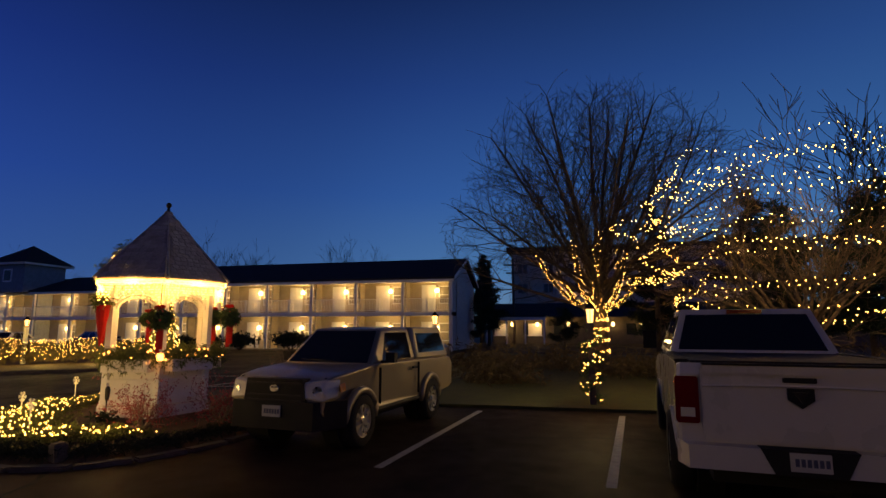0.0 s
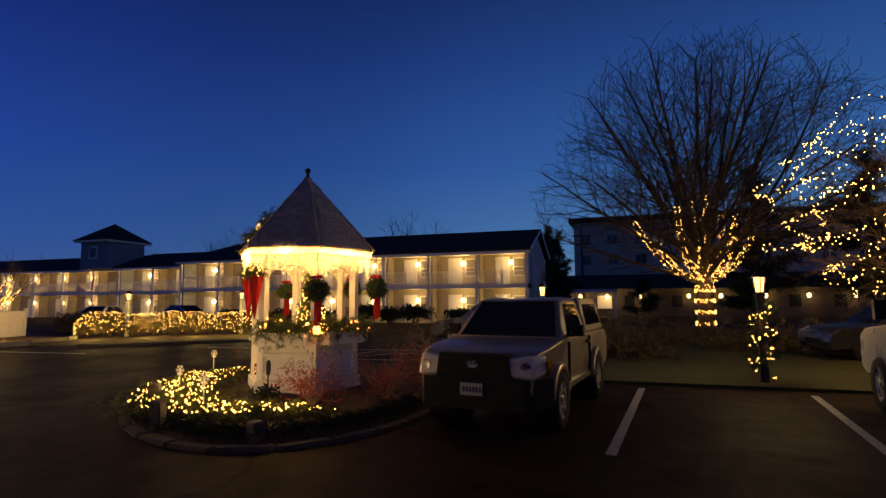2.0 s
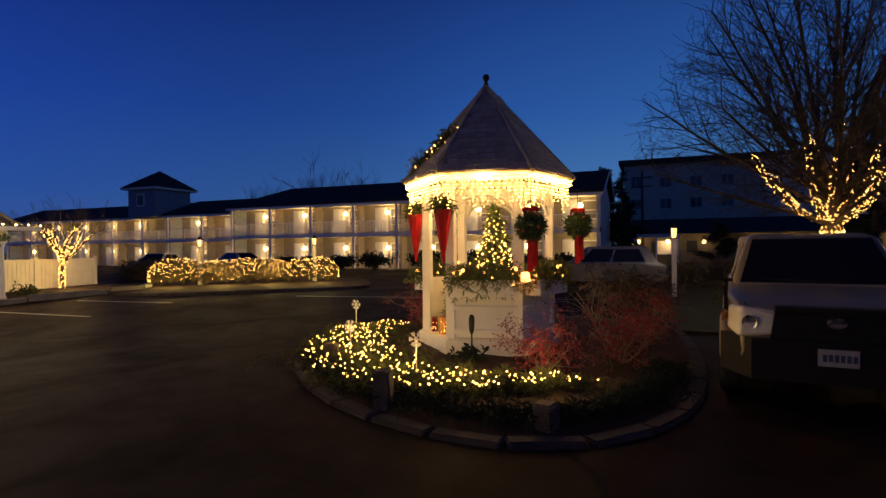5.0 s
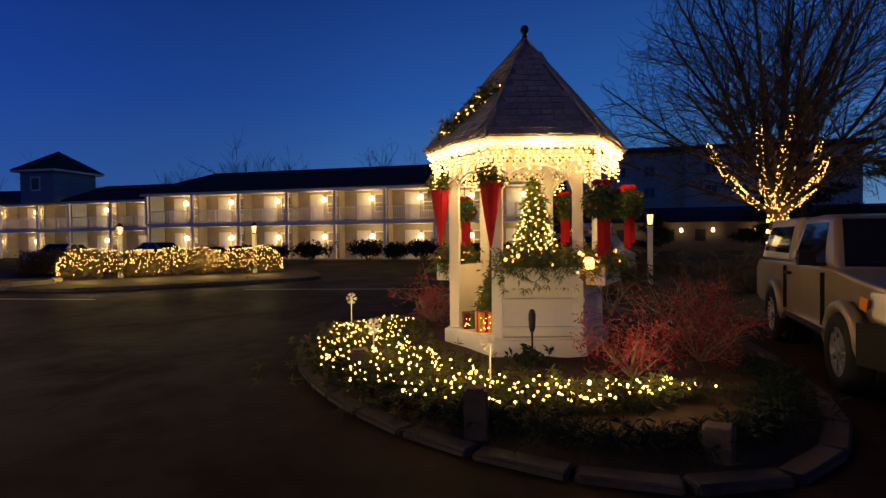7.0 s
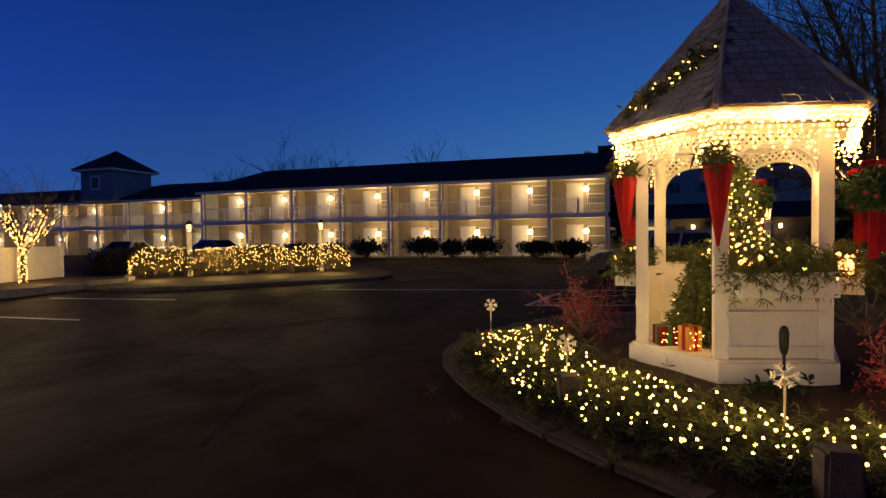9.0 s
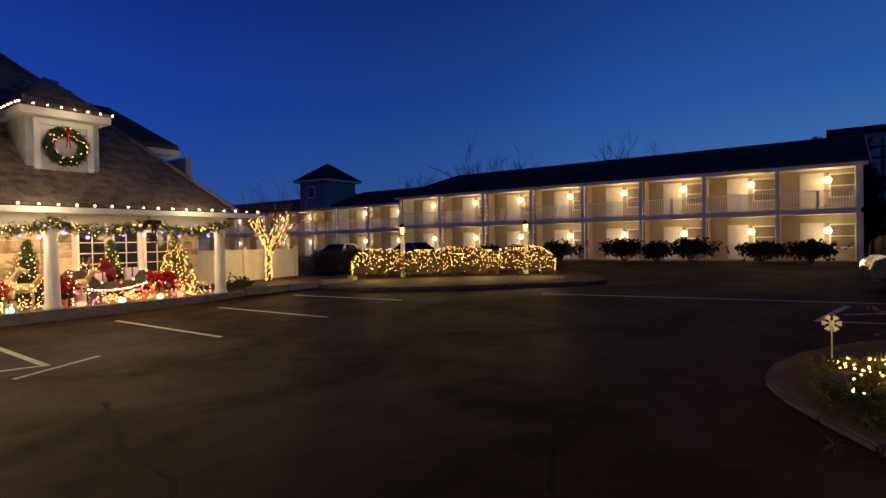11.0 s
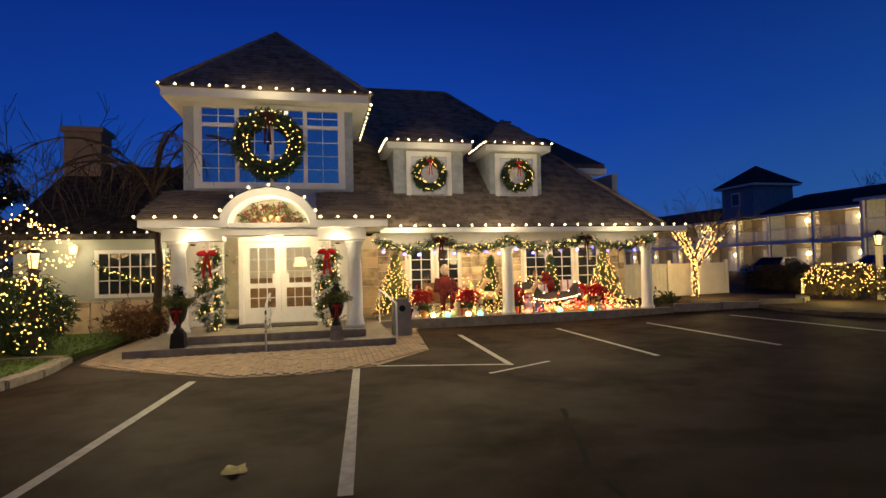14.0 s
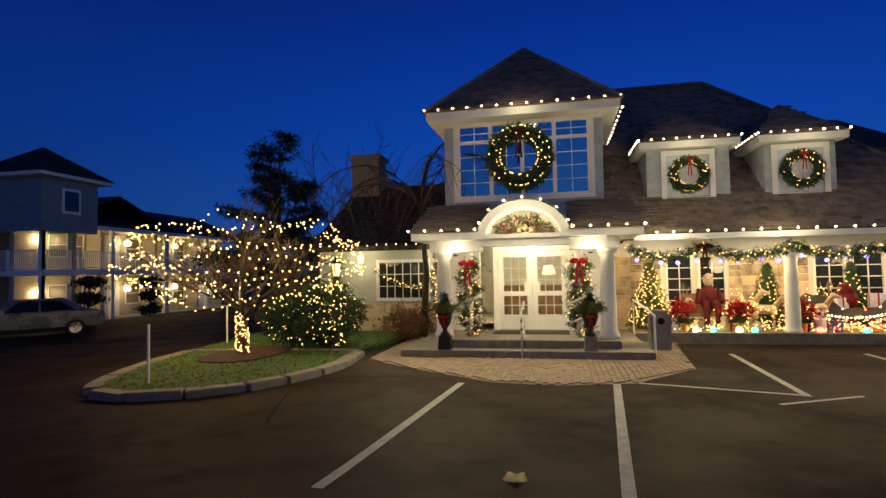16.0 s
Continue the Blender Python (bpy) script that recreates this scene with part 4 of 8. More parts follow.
# dormers
def dormer(y0, y1, zb, zt):
    xf = -26.6
    zb2 = zb - 0.25
    part("dormer_wall", prism(bmesh.new(), [(xf, zb2), (xf, zt), (XE - (zt - ZE) / PITCH, zt)], y1 - y0, "y", y0), M["grey_shingle"], office, "grey clapboard dormer")
    n = int((zt - zb) / 0.16)
    for i in range(n):
        z = zb + i * 0.16
        part("clapboard", prism(bmesh.new(), [(xf, z), (xf + 0.028, z), (xf + 0.008, z + 0.158), (xf, z + 0.158)], y1 - y0, "y", y0), M["grey_shingle"], office)
    o = 0.2
    xb = XE - (zt + 0.2 - ZE) / PITCH - 0.2
    part("dormer_fascia", B(xb, y0 - o, zt, xf + 0.3, y1 + o, zt + 0.17), M["white"], office, "white dormer eave")
    cy, zr = (y0 + y1) / 2, zt + 0.17 + 1.14
    xr = XE - (zr - ZE) / PITCH
    bm = hull(bmesh.new(), [(xf + 0.34, y0 - o - 0.04, zt + 0.174), (xf + 0.34, y1 + o + 0.04, zt + 0.174), (xb - 0.4, y0 - o - 0.04, zt + 0.174), (xb - 0.4, y1 + o + 0.04, zt + 0.174), (xf - 1.1, cy, zr), (xr - 0.3, cy, zr)])
    part("dormer_roof", bm, M["roof_brown"], office)
    a, b = Vector((xf + 0.35, y0 - o - 0.04, zt + 0.178)), Vector((xf + 0.35, y1 + o + 0.04, zt + 0.178))
    u, w = Vector((xf - 1.1, cy, zr)) - (a + b) / 2, (b - a).length
    shingles(office, a, b - a, u, poly_inside([(0.1, 0), (w - 0.1, 0), (w / 2 + 0.05, u.length - 0.12), (w / 2 - 0.05, u.length - 0.12)]), M["roof_brown"], 0.3, 0.15, 0.018, "dormer_shingle", 0)
    m = (y0 + y1) / 2
    window(m - 0.66, m + 0.66, zb + 0.12, zt - 0.04, xf + 0.03, 2, 3, M["curtain_lit"], 0.14)
    wreath((xf + 0.16, m, zb + 0.84), 0.42, 0, 60, "small lit evergreen wreath with ribbon in a dormer window")


# dormer panes: their pale bluish lit look is put into this colour
M["curtain_lit"] = material("pale_lit_blind", (0.62, 0.64, 0.72), 0.3, 0, 0.12, 3, 0.1, 30)
dormer(4.9, 6.94, 3.22, 4.76)
dormer(7.76, 9.38, 3.22, 4.76)
wreath((-25.42, 1.62, 4.6), 0.73, 0, 150, "large lit evergreen wreath with a dark red bow", bow_mat="maroon")

# entrance porch
part("porch_step", B(-27.5, -0.95, G - 0.06, -23.05, 4.4, -0.07, bevel=0.015), M["granite"], office, "grey granite lower step")
part("porch_step", B(-27.5, -0.2, -0.066, -23.5, 3.8, FLOOR, bevel=0.015), M["granite"], office, "grey granite upper step")
for y in (-0.15, 3.6):
    part("porch_column", lathe(bmesh.new(), [(0.23, 0), (0.23, 0.08), (0.2, 0.1), (0.21, 0.14), (0.18, 0.18), (0.175, 0.7), (0.15, 1.82), (0.19, 1.86), (0.19, 1.92), (0.22, 1.93), (0.22, 2.0)], (-24.05, y, FLOOR), 20), M["white"], office, "round white porch column", True)
for ya, yb in ((-0.42, 0.78), (2.78, 3.86)):
    part("porch_beam", B(-24.3, ya, 2.1, -23.78, yb, 2.36), M["white"], office, "white porch entablature")
    part("porch_beam", B(-25.598, ya if ya < 0 else yb - 0.35, 2.1, -24.303, (ya + 0.35) if ya < 0 else yb, 2.36), M["white"], office)
    part("porch_cornice", B(-25.598, ya - 0.35 if ya < 0 else ya, 2.364, -23.42, yb if ya < 0 else yb + 0.45, 2.52), M["white"], office, "white moulded cornice")
    a, b = (ya - 0.4, yb + 0.02) if ya < 0 else (ya - 0.02, yb + 0.5)
    bm = bmesh.new()
    prism(bm, [(-23.36, 2.524), (-23.36, 2.56), (-25.598, 3.4), (-25.598, 2.524)], b - a, "y", a)
    part("porch_roof", bm, M["roof_brown"], office, "low brown shingled porch roof")
    u = Vector((-25.6 + 23.36, 0, 0.84))
    shingles(office, (-23.34, a, 2.56), (0, b - a, 0), u, lambda p, q, w=b - a: 0.1 < p < w - 0.05, M["roof_brown"], 0.33, 0.16, 0.02, "porch_shingle", 60)
cy = 1.78
def arc(r0, r1, n=24, h=0.82):
    o = [(cy + r1 * math.cos(math.pi * k / n), 2.36 + h * r1 * math.sin(math.pi * k / n)) for k in range(n + 1)]
    i = [(cy + r0 * math.cos(math.pi * k / n), 2.36 + h * r0 * math.sin(math.pi * k / n)) for k in range(n, -1, -1)]
    return o + i
bm = bmesh.new()
o = arc(0.84, 1.03)
n = 25
fr = [bm.verts.new((-23.4, u, v)) for u, v in o]
bk = [bm.verts.new((-25.598, u, v)) for u, v in o]
for i in range(n - 1):
    j = len(o) - 1 - i
    bm.faces.new((fr[i], fr[i + 1], fr[j - 1], fr[j]))
    bm.faces.new((fr[i], bk[i], bk[i + 1], fr[i + 1]))
    bm.faces.new((fr[j], fr[j - 1], bk[j - 1], bk[j]))
bmesh.ops.recalc_face_normals(bm, faces=bm.faces)
part("porch_arch", bm, M["white"], office, "white barrel-vaulted porch arch")
part("arch_ledge", B(-24.2, 0.95, 2.36, -23.5, 2.61, 2.46, bevel=0.01), M["white"], office, "brightly lit white ledge under the arch")
part("arch_ledge_beam", B(-24.15, 0.78, 2.2, -23.6, 2.78, 2.357), M["white"], office)
part("arch_back", prism(bmesh.new(), arc(0.0, 0.83)[:25], -0.06, "x", -24.25), M["cream"], office)
lamp("arch_light", (-23.68, 1.78, 2.54), 26, CREAM, 0.05).parent = office
pts = [(-24.18 + rng.uniform(0, 0.12), cy + rng.uniform(-0.7, 0.7), 2.5 + rng.random() * 0.42) for _ in range(260)]
pts = [p for p in pts if ((p[1] - cy) / 0.74) ** 2 + ((p[2] - 2.4) / 0.56) ** 2 < 1]
sp = tagged(empty("arch_spray", (0, 0, 0)), "evergreen and berry spray under the porch arch", "spray")
sprigs("greenery", pts[::2], 0.14, M["frond"], sp, per=6)
beads("berries", pts[1::3], 0.03, M["berry"], sp, "red berries")
beads("cones", [(-24.05, cy + d, 2.58 + 0.05 * (d == 0)) for d in (-0.16, 0, 0.16)], 0.075, M["wood"], sp, "brown pine cones")

# double doors with small panes
def door_leaf(y0, y1, handle_y):
    z0, z1, x = FLOOR + 0.01, 2.14, -25.74
    bm = bmesh.new()
    st = 0.13
    for d in ((y0, z0, y0 + st, z1), (y1 - st, z0, y1, z1), (y0 + st, z1 - 0.14, y1 - st, z1), (y0 + st, z0, y1 - st, z0 + 0.38), (y0 + st, 0.98, y1 - st, 1.1)):
        box(bm, x, d[0], d[1], x + 0.06, d[2], d[3])
    ob = part("door_leaf", bm, M["white"], office, "white glazed door leaf")
    for za, zb, n in ((z0 + 0.38, 0.98, 2), (1.1, z1 - 0.14, 3)):
        for i in range(1, 3):
            y = y0 + st + (y1 - y0 - 2 * st) * i / 3
            part("muntin", B(x + 0.01, y - 0.009, za, x + 0.05, y + 0.009, zb), M["white"], ob)
        for j in range(1, n):
            z = za + (zb - za) * j / n
            part("muntin", B(x + 0.011, y0 + st, z - 0.009, x + 0.049, y1 - st, z + 0.009), M["white"], ob)
        part("pane", B(x + 0.026, y0 + st, za, x + 0.032, y1 - st, zb), M["clear_glass"], ob).visible_shadow = False
    part("handle", B(x + 0.06, handle_y - 0.09, 1.05, x + 0.1, handle_y + 0.09, 1.35, bevel=0.01), M["white"], ob, "white push plate")


M["clear_glass"] = glass("clear_glass", (0.9, 0.92, 0.92), 0.0, 1.0)
door_leaf(0.98, 1.85, 1.74)
door_leaf(1.86, 2.73, 1.97)
bm = bmesh.new()
for d in ((0.42, FLOOR, 0.5, 2.27), (0.86, FLOOR, 0.97, 2.27), (2.74, FLOOR, 2.88, 2.27), (0.97, 2.15, 2.74, 2.27)):
    box(bm, -25.8, d[0], d[1], -25.57, d[2], d[3])
part("door_frame", bm, M["white"], office, "white door frame with a sidelight")
part("sidelight", B(-25.72, 0.5, FLOOR, -25.71, 0.86, 2.27), M["clear_glass"], office).visible_shadow = False
part("door_mat", B(-25.4, 0.9, FLOOR, -24.7, 2.75, FLOOR + 0.015), M["black_plastic"], office, "dark door mat")
for y in (0.22, 3.22):
    lamp("porch_downlight", (-23.66, y, 2.06), 10, CREAM, 0.04).parent = office
    part("porch_downlight_shell", lathe(bmesh.new(), [(0.03, 0), (0.06, 0.015), (0.06, 0.03)], (-23.66, y, 1.99), 10), M["black_metal"], office)
lamp("porch_ceiling_light", (-24.7, 1.78, 2.15), 95, SOFT, 0.15).parent = office
part("porch_light_bowl", lathe(bmesh.new(), [(0.04, 0), (0.13, 0.03), (0.15, 0.07), (0.15, 0.08)], (-24.7, 1.78, 2.24), 14), M["lantern"], office)

# left wing: clapboard over a stone base
part("left_wing_wall", B(-27.7, -4.9, 0.7, -27.5, -0.57, 2.4), M["sage"], office, "pale clapboard wing")
for i in range(11):
    z = 0.72 + i * 0.15
    part("clapboard", prism(bmesh.new(), [(-27.5, z), (-27.472, z), (-27.49, z + 0.148), (-27.5, z + 0.148)], 4.32, "y", -4.9), M["sage"], office)
part("left_wing_base", B(-27.72, -4.9, G, -27.47, -0.57, 0.7), M["stone"], office, "field stone base")
rng = random.Random(6)
y = -4.9
while y < -0.65:
    w, z = rng.uniform(0.22, 0.42), G
    while z < 0.66:
        h = min(rng.uniform(0.14, 0.3), 0.69 - z)
        part("stone", B(-27.47, y + 0.008, z + 0.008, -27.44 + rng.uniform(0, 0.03), y + w - 0.01, z + h - 0.008, bevel=0.012), M["stone"], office)
        z += h
    y += w
window(-3.0, -1.3, 0.78, 2.05, -27.465, 6, 3, M["dark_glass"], 0.09)
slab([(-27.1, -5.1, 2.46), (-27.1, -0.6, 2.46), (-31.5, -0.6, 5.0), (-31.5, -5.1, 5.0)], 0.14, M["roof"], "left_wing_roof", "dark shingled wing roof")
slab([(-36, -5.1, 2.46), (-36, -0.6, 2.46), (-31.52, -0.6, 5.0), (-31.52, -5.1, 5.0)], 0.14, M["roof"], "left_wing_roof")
part("wing_gable", prism(bmesh.new(), [(-27.7, G), (-27.7, 2.3), (-31.5, 4.8), (-35.3, 2.3), (-35.3, G)], 0.2, "y", -4.9), M["sage"], office)
part("chimney", box(B(-31.6, -5.05, 3.0, -30.7, -3.98, 5.95), -31.68, -5.13, 5.954, -30.62, -3.9, 6.12), M["brick_paving"], office, "square stone chimney")
for y in (-3.45, -1.0):
    lamp("wing_light", (-26.9, y, 2.1), 24, CREAM, 0.06).parent = office
    part("wing_lantern", lathe(bmesh.new(), [(0.03, 0), (0.08, 0.02), (0.1, 0.2), (0.03, 0.26)], (-27.3, y, 1.95), 8), M["lantern"], office)

# rows of round bulbs along the eaves
def eave_bulbs(path, step=0.37, r=0.031):
    pts = [p for p in along(path, step)] + [Vector(path[-1])]
    ob = beads("eave_bulbs", pts, r, M["bulb_big"], None, "", 0.12)
    tagged(ob, "row of large cream bulbs along an eave", "string lights", "eave lights")
    cord = part("cord", tube(bmesh.new(), [Vector(p) - Vector((0, 0, r)) for p in path], 0.008, 5), M["black_plastic"], ob)
    return ob


eave_bulbs([(-25.02, -0.8, 5.86), (-25.02, 4.13, 5.86)], 0.39)
eave_bulbs([(-25.1, 4.16, 5.58), (-29.6, 4.16, 5.58)], 0.42)
eave_bulbs([(-25.1, -0.8, 5.86), (-27.0, -0.8, 5.86)], 0.4)
eave_bulbs([(-23.36, -0.82, 2.58), (-23.36, 0.72, 2.58)], 0.37)
eave_bulbs([(-23.36, 2.85, 2.58), (-23.36, 4.33, 2.58)], 0.37)
eave_bulbs([(-23.38, cy + 1.05 * math.cos(a), 2.38 + 0.88 * math.sin(a)) for a in [math.pi * k / 8 for k in range(1, 8)]], 0.42)
eave_bulbs([(XE + 0.05, 4.5, ZE + 0.05), (XE + 0.05, 13.35, ZE + 0.05)], 0.38, 0.03)
for y0, y1 in ((4.68, 7.16), (7.54, 9.6)):
    eave_bulbs([(-26.26, y0, 4.99), (-26.26, y1, 4.99)], 0.31, 0.029)
    eave_bulbs([(-26.4, y0 - 0.02, 4.99), (-27.9, y0 - 0.02, 4.99)], 0.25, 0.029)
eave_bulbs([(-27.06, -5.0, 2.5), (-27.06, -0.7, 2.5)], 0.3, 0.02)
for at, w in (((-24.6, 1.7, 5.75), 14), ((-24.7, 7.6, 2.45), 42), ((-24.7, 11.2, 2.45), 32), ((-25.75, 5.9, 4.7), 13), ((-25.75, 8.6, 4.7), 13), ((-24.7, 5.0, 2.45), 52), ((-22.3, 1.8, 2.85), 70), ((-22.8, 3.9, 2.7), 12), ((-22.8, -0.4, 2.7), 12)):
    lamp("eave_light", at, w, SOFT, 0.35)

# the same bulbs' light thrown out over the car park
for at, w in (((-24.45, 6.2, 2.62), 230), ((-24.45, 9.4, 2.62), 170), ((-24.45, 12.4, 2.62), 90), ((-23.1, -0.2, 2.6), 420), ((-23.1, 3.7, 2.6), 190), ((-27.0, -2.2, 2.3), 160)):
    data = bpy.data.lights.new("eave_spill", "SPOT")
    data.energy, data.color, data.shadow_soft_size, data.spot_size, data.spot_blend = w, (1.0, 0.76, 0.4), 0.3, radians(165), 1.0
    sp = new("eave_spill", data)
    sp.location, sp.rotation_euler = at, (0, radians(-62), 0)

# paving bricks of the apron
APRON = [(-23.06, -1.6), (-22.65, -1.45), (-21.67, -0.15), (-20.65, 1.42), (-20.55, 2.6), (-20.83, 3.65), (-22.24, 4.87), (-25.8, 5.3), (-25.8, 4.42), (-23.06, 4.42)]
apron = tagged(empty("brick_paving", (0, 0, 0)), "small red-brown paving bricks before the porch", "paving", "", "structure")
bm = B(-0.1, -0.048, -0.03, 0.1, 0.048, 0.028, bevel=0.0)
bme = bpy.data.meshes.new("brick")
bm.to_mesh(bme)
bme.materials.append(M["brick_paving"])
bv, bf = [v.co.copy() for v in bm.verts], [[w.index for w in q.verts] for q in bm.faces]
bm.free()
rng = random.Random(301)
inside = poly_inside(APRON)
vs, fs, made, j, y = [], [], 0, 0, -1.8
while y < 5.4:
    x = -26.0 + (0.1 if j % 2 else 0)
    while x < -20.4:
        if inside(x, y):
            m = pose(x, y, ground_z(x, y) + rng.uniform(-0.003, 0.003), rng.uniform(-1, 1), rng.uniform(-0.6, 0.6), rng.uniform(-1.2, 1.2))
            if x > -21.5 and made < 300:
                ob = new("brick", bme)
                ob.parent, ob.matrix_basis = apron, m
                made += 1
            else:
                k = len(vs)
                vs += [m @ q for q in bv]
                fs += [[a + k for a in q] for q in bf]
        x += 0.208
    y += 0.104
    j += 1
me = bpy.data.meshes.new("brick_field")
me.from_pydata(vs, [], fs)
link("brick_field", me, M["brick_paving"], apron)["kind"] = "stuff"


# ---- planted island with the gazebo ----
ISLAND = [(-11.2, 9.4), (-10.75, 8.3), (-10.1, 7.3), (-9.2, 6.35), (-8.3, 5.75), (-7.2, 5.38), (-6.3, 5.5), (-5.6, 6.2), (-5.25, 7.2), (-5.1, 8.6), (-5.1, 10.5), (-5.3, 12.2), (-6.2, 13.2), (-7.6, 13.5), (-9.2, 13.1), (-10.4, 12.0), (-11.1, 10.6)]


def rounded_path(pts, n=4):
    out = []
    k = len(pts)
    for i in range(k):
        p0, p1, p2, p3 = (Vector((*pts[(i + j) % k], 0)) for j in (-1, 0, 1, 2))
        for s in range(n):
            t = s / n
            out.append(0.5 * ((2 * p1) + (p2 - p0) * t + (2 * p0 - 5 * p1 + 4 * p2 - p3) * t * t + (3 * p1 - p0 - 3 * p2 + p3) * t ** 3))
    return [(p.x, p.y) for p in out]


RIM = rounded_path(ISLAND)
IC = Vector((-8.1, 9.2))


def bed_z(x, y):
    return 0.08 + 0.12 * max(0, 1 - math.hypot(x - IC.x, y - IC.y) / 3.6)


bm = bmesh.new()
rings = []
for f in (1.0, 0.92, 0.8, 0.65, 0.5, 0.3, 0.12):
    ring = []
    for x, y in RIM:
        px, py = IC.x + (x - IC.x) * f, IC.y + (y - IC.y) * f
        ring.append(bm.verts.new((px, py, bed_z(px, py) + 0.035 * noise.noise((px * 2.1, py * 2.1, 0)) - (0.1 if f == 1.0 else 0))))
    rings.append(ring)
for a, b in zip(rings, rings[1:]):
    for i in range(len(a)):
        j = (i + 1) % len(a)
        bm.faces.new((a[i], a[j], b[j], b[i]))
bm.faces.new(rings[-1])
tagged(part("planting_bed", bm, M["mulch"], smooth=True), "dark bark mulch bed round the gazebo", "bed", "", "structure")
kerb("island_kerb", RIM, 0.18, 0.055, M["kerb_stone"], "rough granite kerb stones round the planted island, shade put in their colour", 0.62, True)

GC = Vector((-7.95, 9.0, 0))
GA = [194 + 60 * k for k in range(6)]


def gv(a, r, z):
    return Vector((GC.x + r * math.cos(radians(a)), GC.y + r * math.sin(radians(a)), z))


def face_frame(k, r):
    """Middle, run and outward way of one side of the hexagon at that corner radius."""
    a, b = gv(GA[k], r, 0), gv(GA[(k + 1) % 6], r, 0)
    run = (b - a).normalized()
    return (a + b) / 2, run, Vector((run.y, -run.x, 0)), (b - a).length


def slat(bm, p, run, out, u0, u1, z0, z1, d0, d1):
    vs = []
    for d in (d0, d1):
        for u, z in ((u0, z0), (u1, z0), (u1, z1), (u0, z1)):
            vs.append(bm.verts.new(p + run * u + out * d + Vector((0, 0, z))))
    for q in ((0, 1, 2, 3), (7, 6, 5, 4), (0, 4, 5, 1), (1, 5, 6, 2), (2, 6, 7, 3), (3, 7, 4, 0)):
        bm.faces.new([vs[i] for i in q])
    return bm


gazebo = tagged(empty("gazebo", (0, 0, 0)), "small white hexagonal gazebo with a steep cedar roof", "gazebo")
part("base", hull(bmesh.new(), [gv(a, 1.06, z) for a in GA for z in (0.06, 0.34)]), M["white"], gazebo, "white boarded base")
part("floor", hull(bmesh.new(), [gv(a, 1.02, z) for a in GA for z in (0.342, 0.365)]), M["cream"], gazebo)
for a in GA:
    bm = tube(bmesh.new(), [gv(a, 0.92, 0.365), gv(a, 0.92, 2.5)], 0.085, 4)
    part("post", bm, M["white"], gazebo)
for k in range(6):
    mid, run, out, w = face_frame(k, 0.92)
    h = w / 2 - 0.05
    # eave fascia
    fm, fr, fo, fw = face_frame(k, 1.21)
    part("fascia", slat(bmesh.new(), fm, fr, fo, -fw / 2, fw / 2, 2.49, 2.61, -0.02, 0.02), M["white"], gazebo, "white eave board")
    # lattice valance with an arched lower edge
    val = part("valance", slat(bmesh.new(), mid, run, out, -h, h, 2.42, 2.438, -0.02, 0.02), M["white"], gazebo, "white lattice valance with an arched edge")
    arch = lambda u: 2.06 + 0.26 * math.sqrt(max(0, 1 - (u / (h * 0.96)) ** 2))
    top = 2.5
    for s in (-1, 1):
        for i in range(-14, 15):
            c = i * 0.075
            pts = [(u, 2.3 + s * (u - c)) for u in np.linspace(-h, h, 60)]
            seg = [(u, z) for u, z in pts if arch(u) < z < top]
            if len(seg) > 2:
                (u0, z0), (u1, z1) = seg[0], seg[-1]
                d = 0.006 * s
                bm = bmesh.new()
                vs = [bm.verts.new(mid + run * u + out * (d + e) + Vector((0, 0, z))) for e in (-0.004, 0.004) for u, z in ((u0 - 0.008, z0 + 0.011 * s), (u0 + 0.008, z0 - 0.011 * s), (u1 + 0.008, z1 - 0.011 * s), (u1 - 0.008, z1 + 0.011 * s))]
                for q in ((0, 1, 2, 3), (7, 6, 5, 4), (0, 4, 5, 1), (1, 5, 6, 2), (2, 6, 7, 3), (3, 7, 4, 0)):
                    bm.faces.new([vs[i2] for i2 in q])
                part("lattice_strip", bm, M["white"], val)
    us = np.linspace(-h, h, 17)
    pts = [mid + run * u + Vector((0, 0, arch(u))) for u in us]
    part("arch_trim", tube(bmesh.new(), pts, 0.022, 5), M["white"], val)
    part("header", slat(bmesh.new(), mid, run, out, -h, h, 2.44, 2.5, -0.03, 0.03), M["white"], gazebo)
    if k == 0:
        continue
    # low boarded side with rails and a planter on top
    pn = part("side_panel", slat(bmesh.new(), mid, run, out, -h, h, 0.37, 1.15, -0.02, 0.02), M["white"], gazebo, "white boarded lower panel")
    for z in (0.46, 0.78, 1.12):
        part("rail", slat(bmesh.new(), mid, run, out, -h - 0.03, h + 0.03, z - 0.025, z + 0.025, 0.021, 0.075), M["white"], pn)
    bm = bmesh.new()
    for u0, u1, d0, d1 in ((-h, h, 0.28, 0.3), (-h, h, 0.078, 0.095), (-h, -h + 0.02, 0.095, 0.28), (h - 0.02, h, 0.095, 0.28)):
        slat(bm, mid, run, out, u0, u1, 0.95, 1.17, d0, d1)
    slat(bm, mid, run, out, -h + 0.02, h - 0.02, 0.96, 1.08, 0.095, 0.28)
    part("planter", bm, M["white"], gazebo, "white window-box planter")
    line = [mid + run * u + out * 0.2 + Vector((0, 0, 1.2)) for u in (-h - 0.02, h + 0.02)]
    garland("planter_greenery", line, "evergreen garland with warm bulbs in a gazebo planter", 0, 0.19, 0.019, 0.0045, 0.045, "needle_lit", random.Random(50 + k), 0.085, "bulb_amber")
    sw = [mid + run * random.Random(k).uniform(-h, h) * 0.9 + run * (i * 0.02) + out * 0.3 + Vector((0, 0, 1.12 - 0.012 * i)) for i in range(14)]
    sprigs("trailing_sprig", sw, 0.06, M["needle"], gazebo, per=9, width=0.003, droop=0.9)
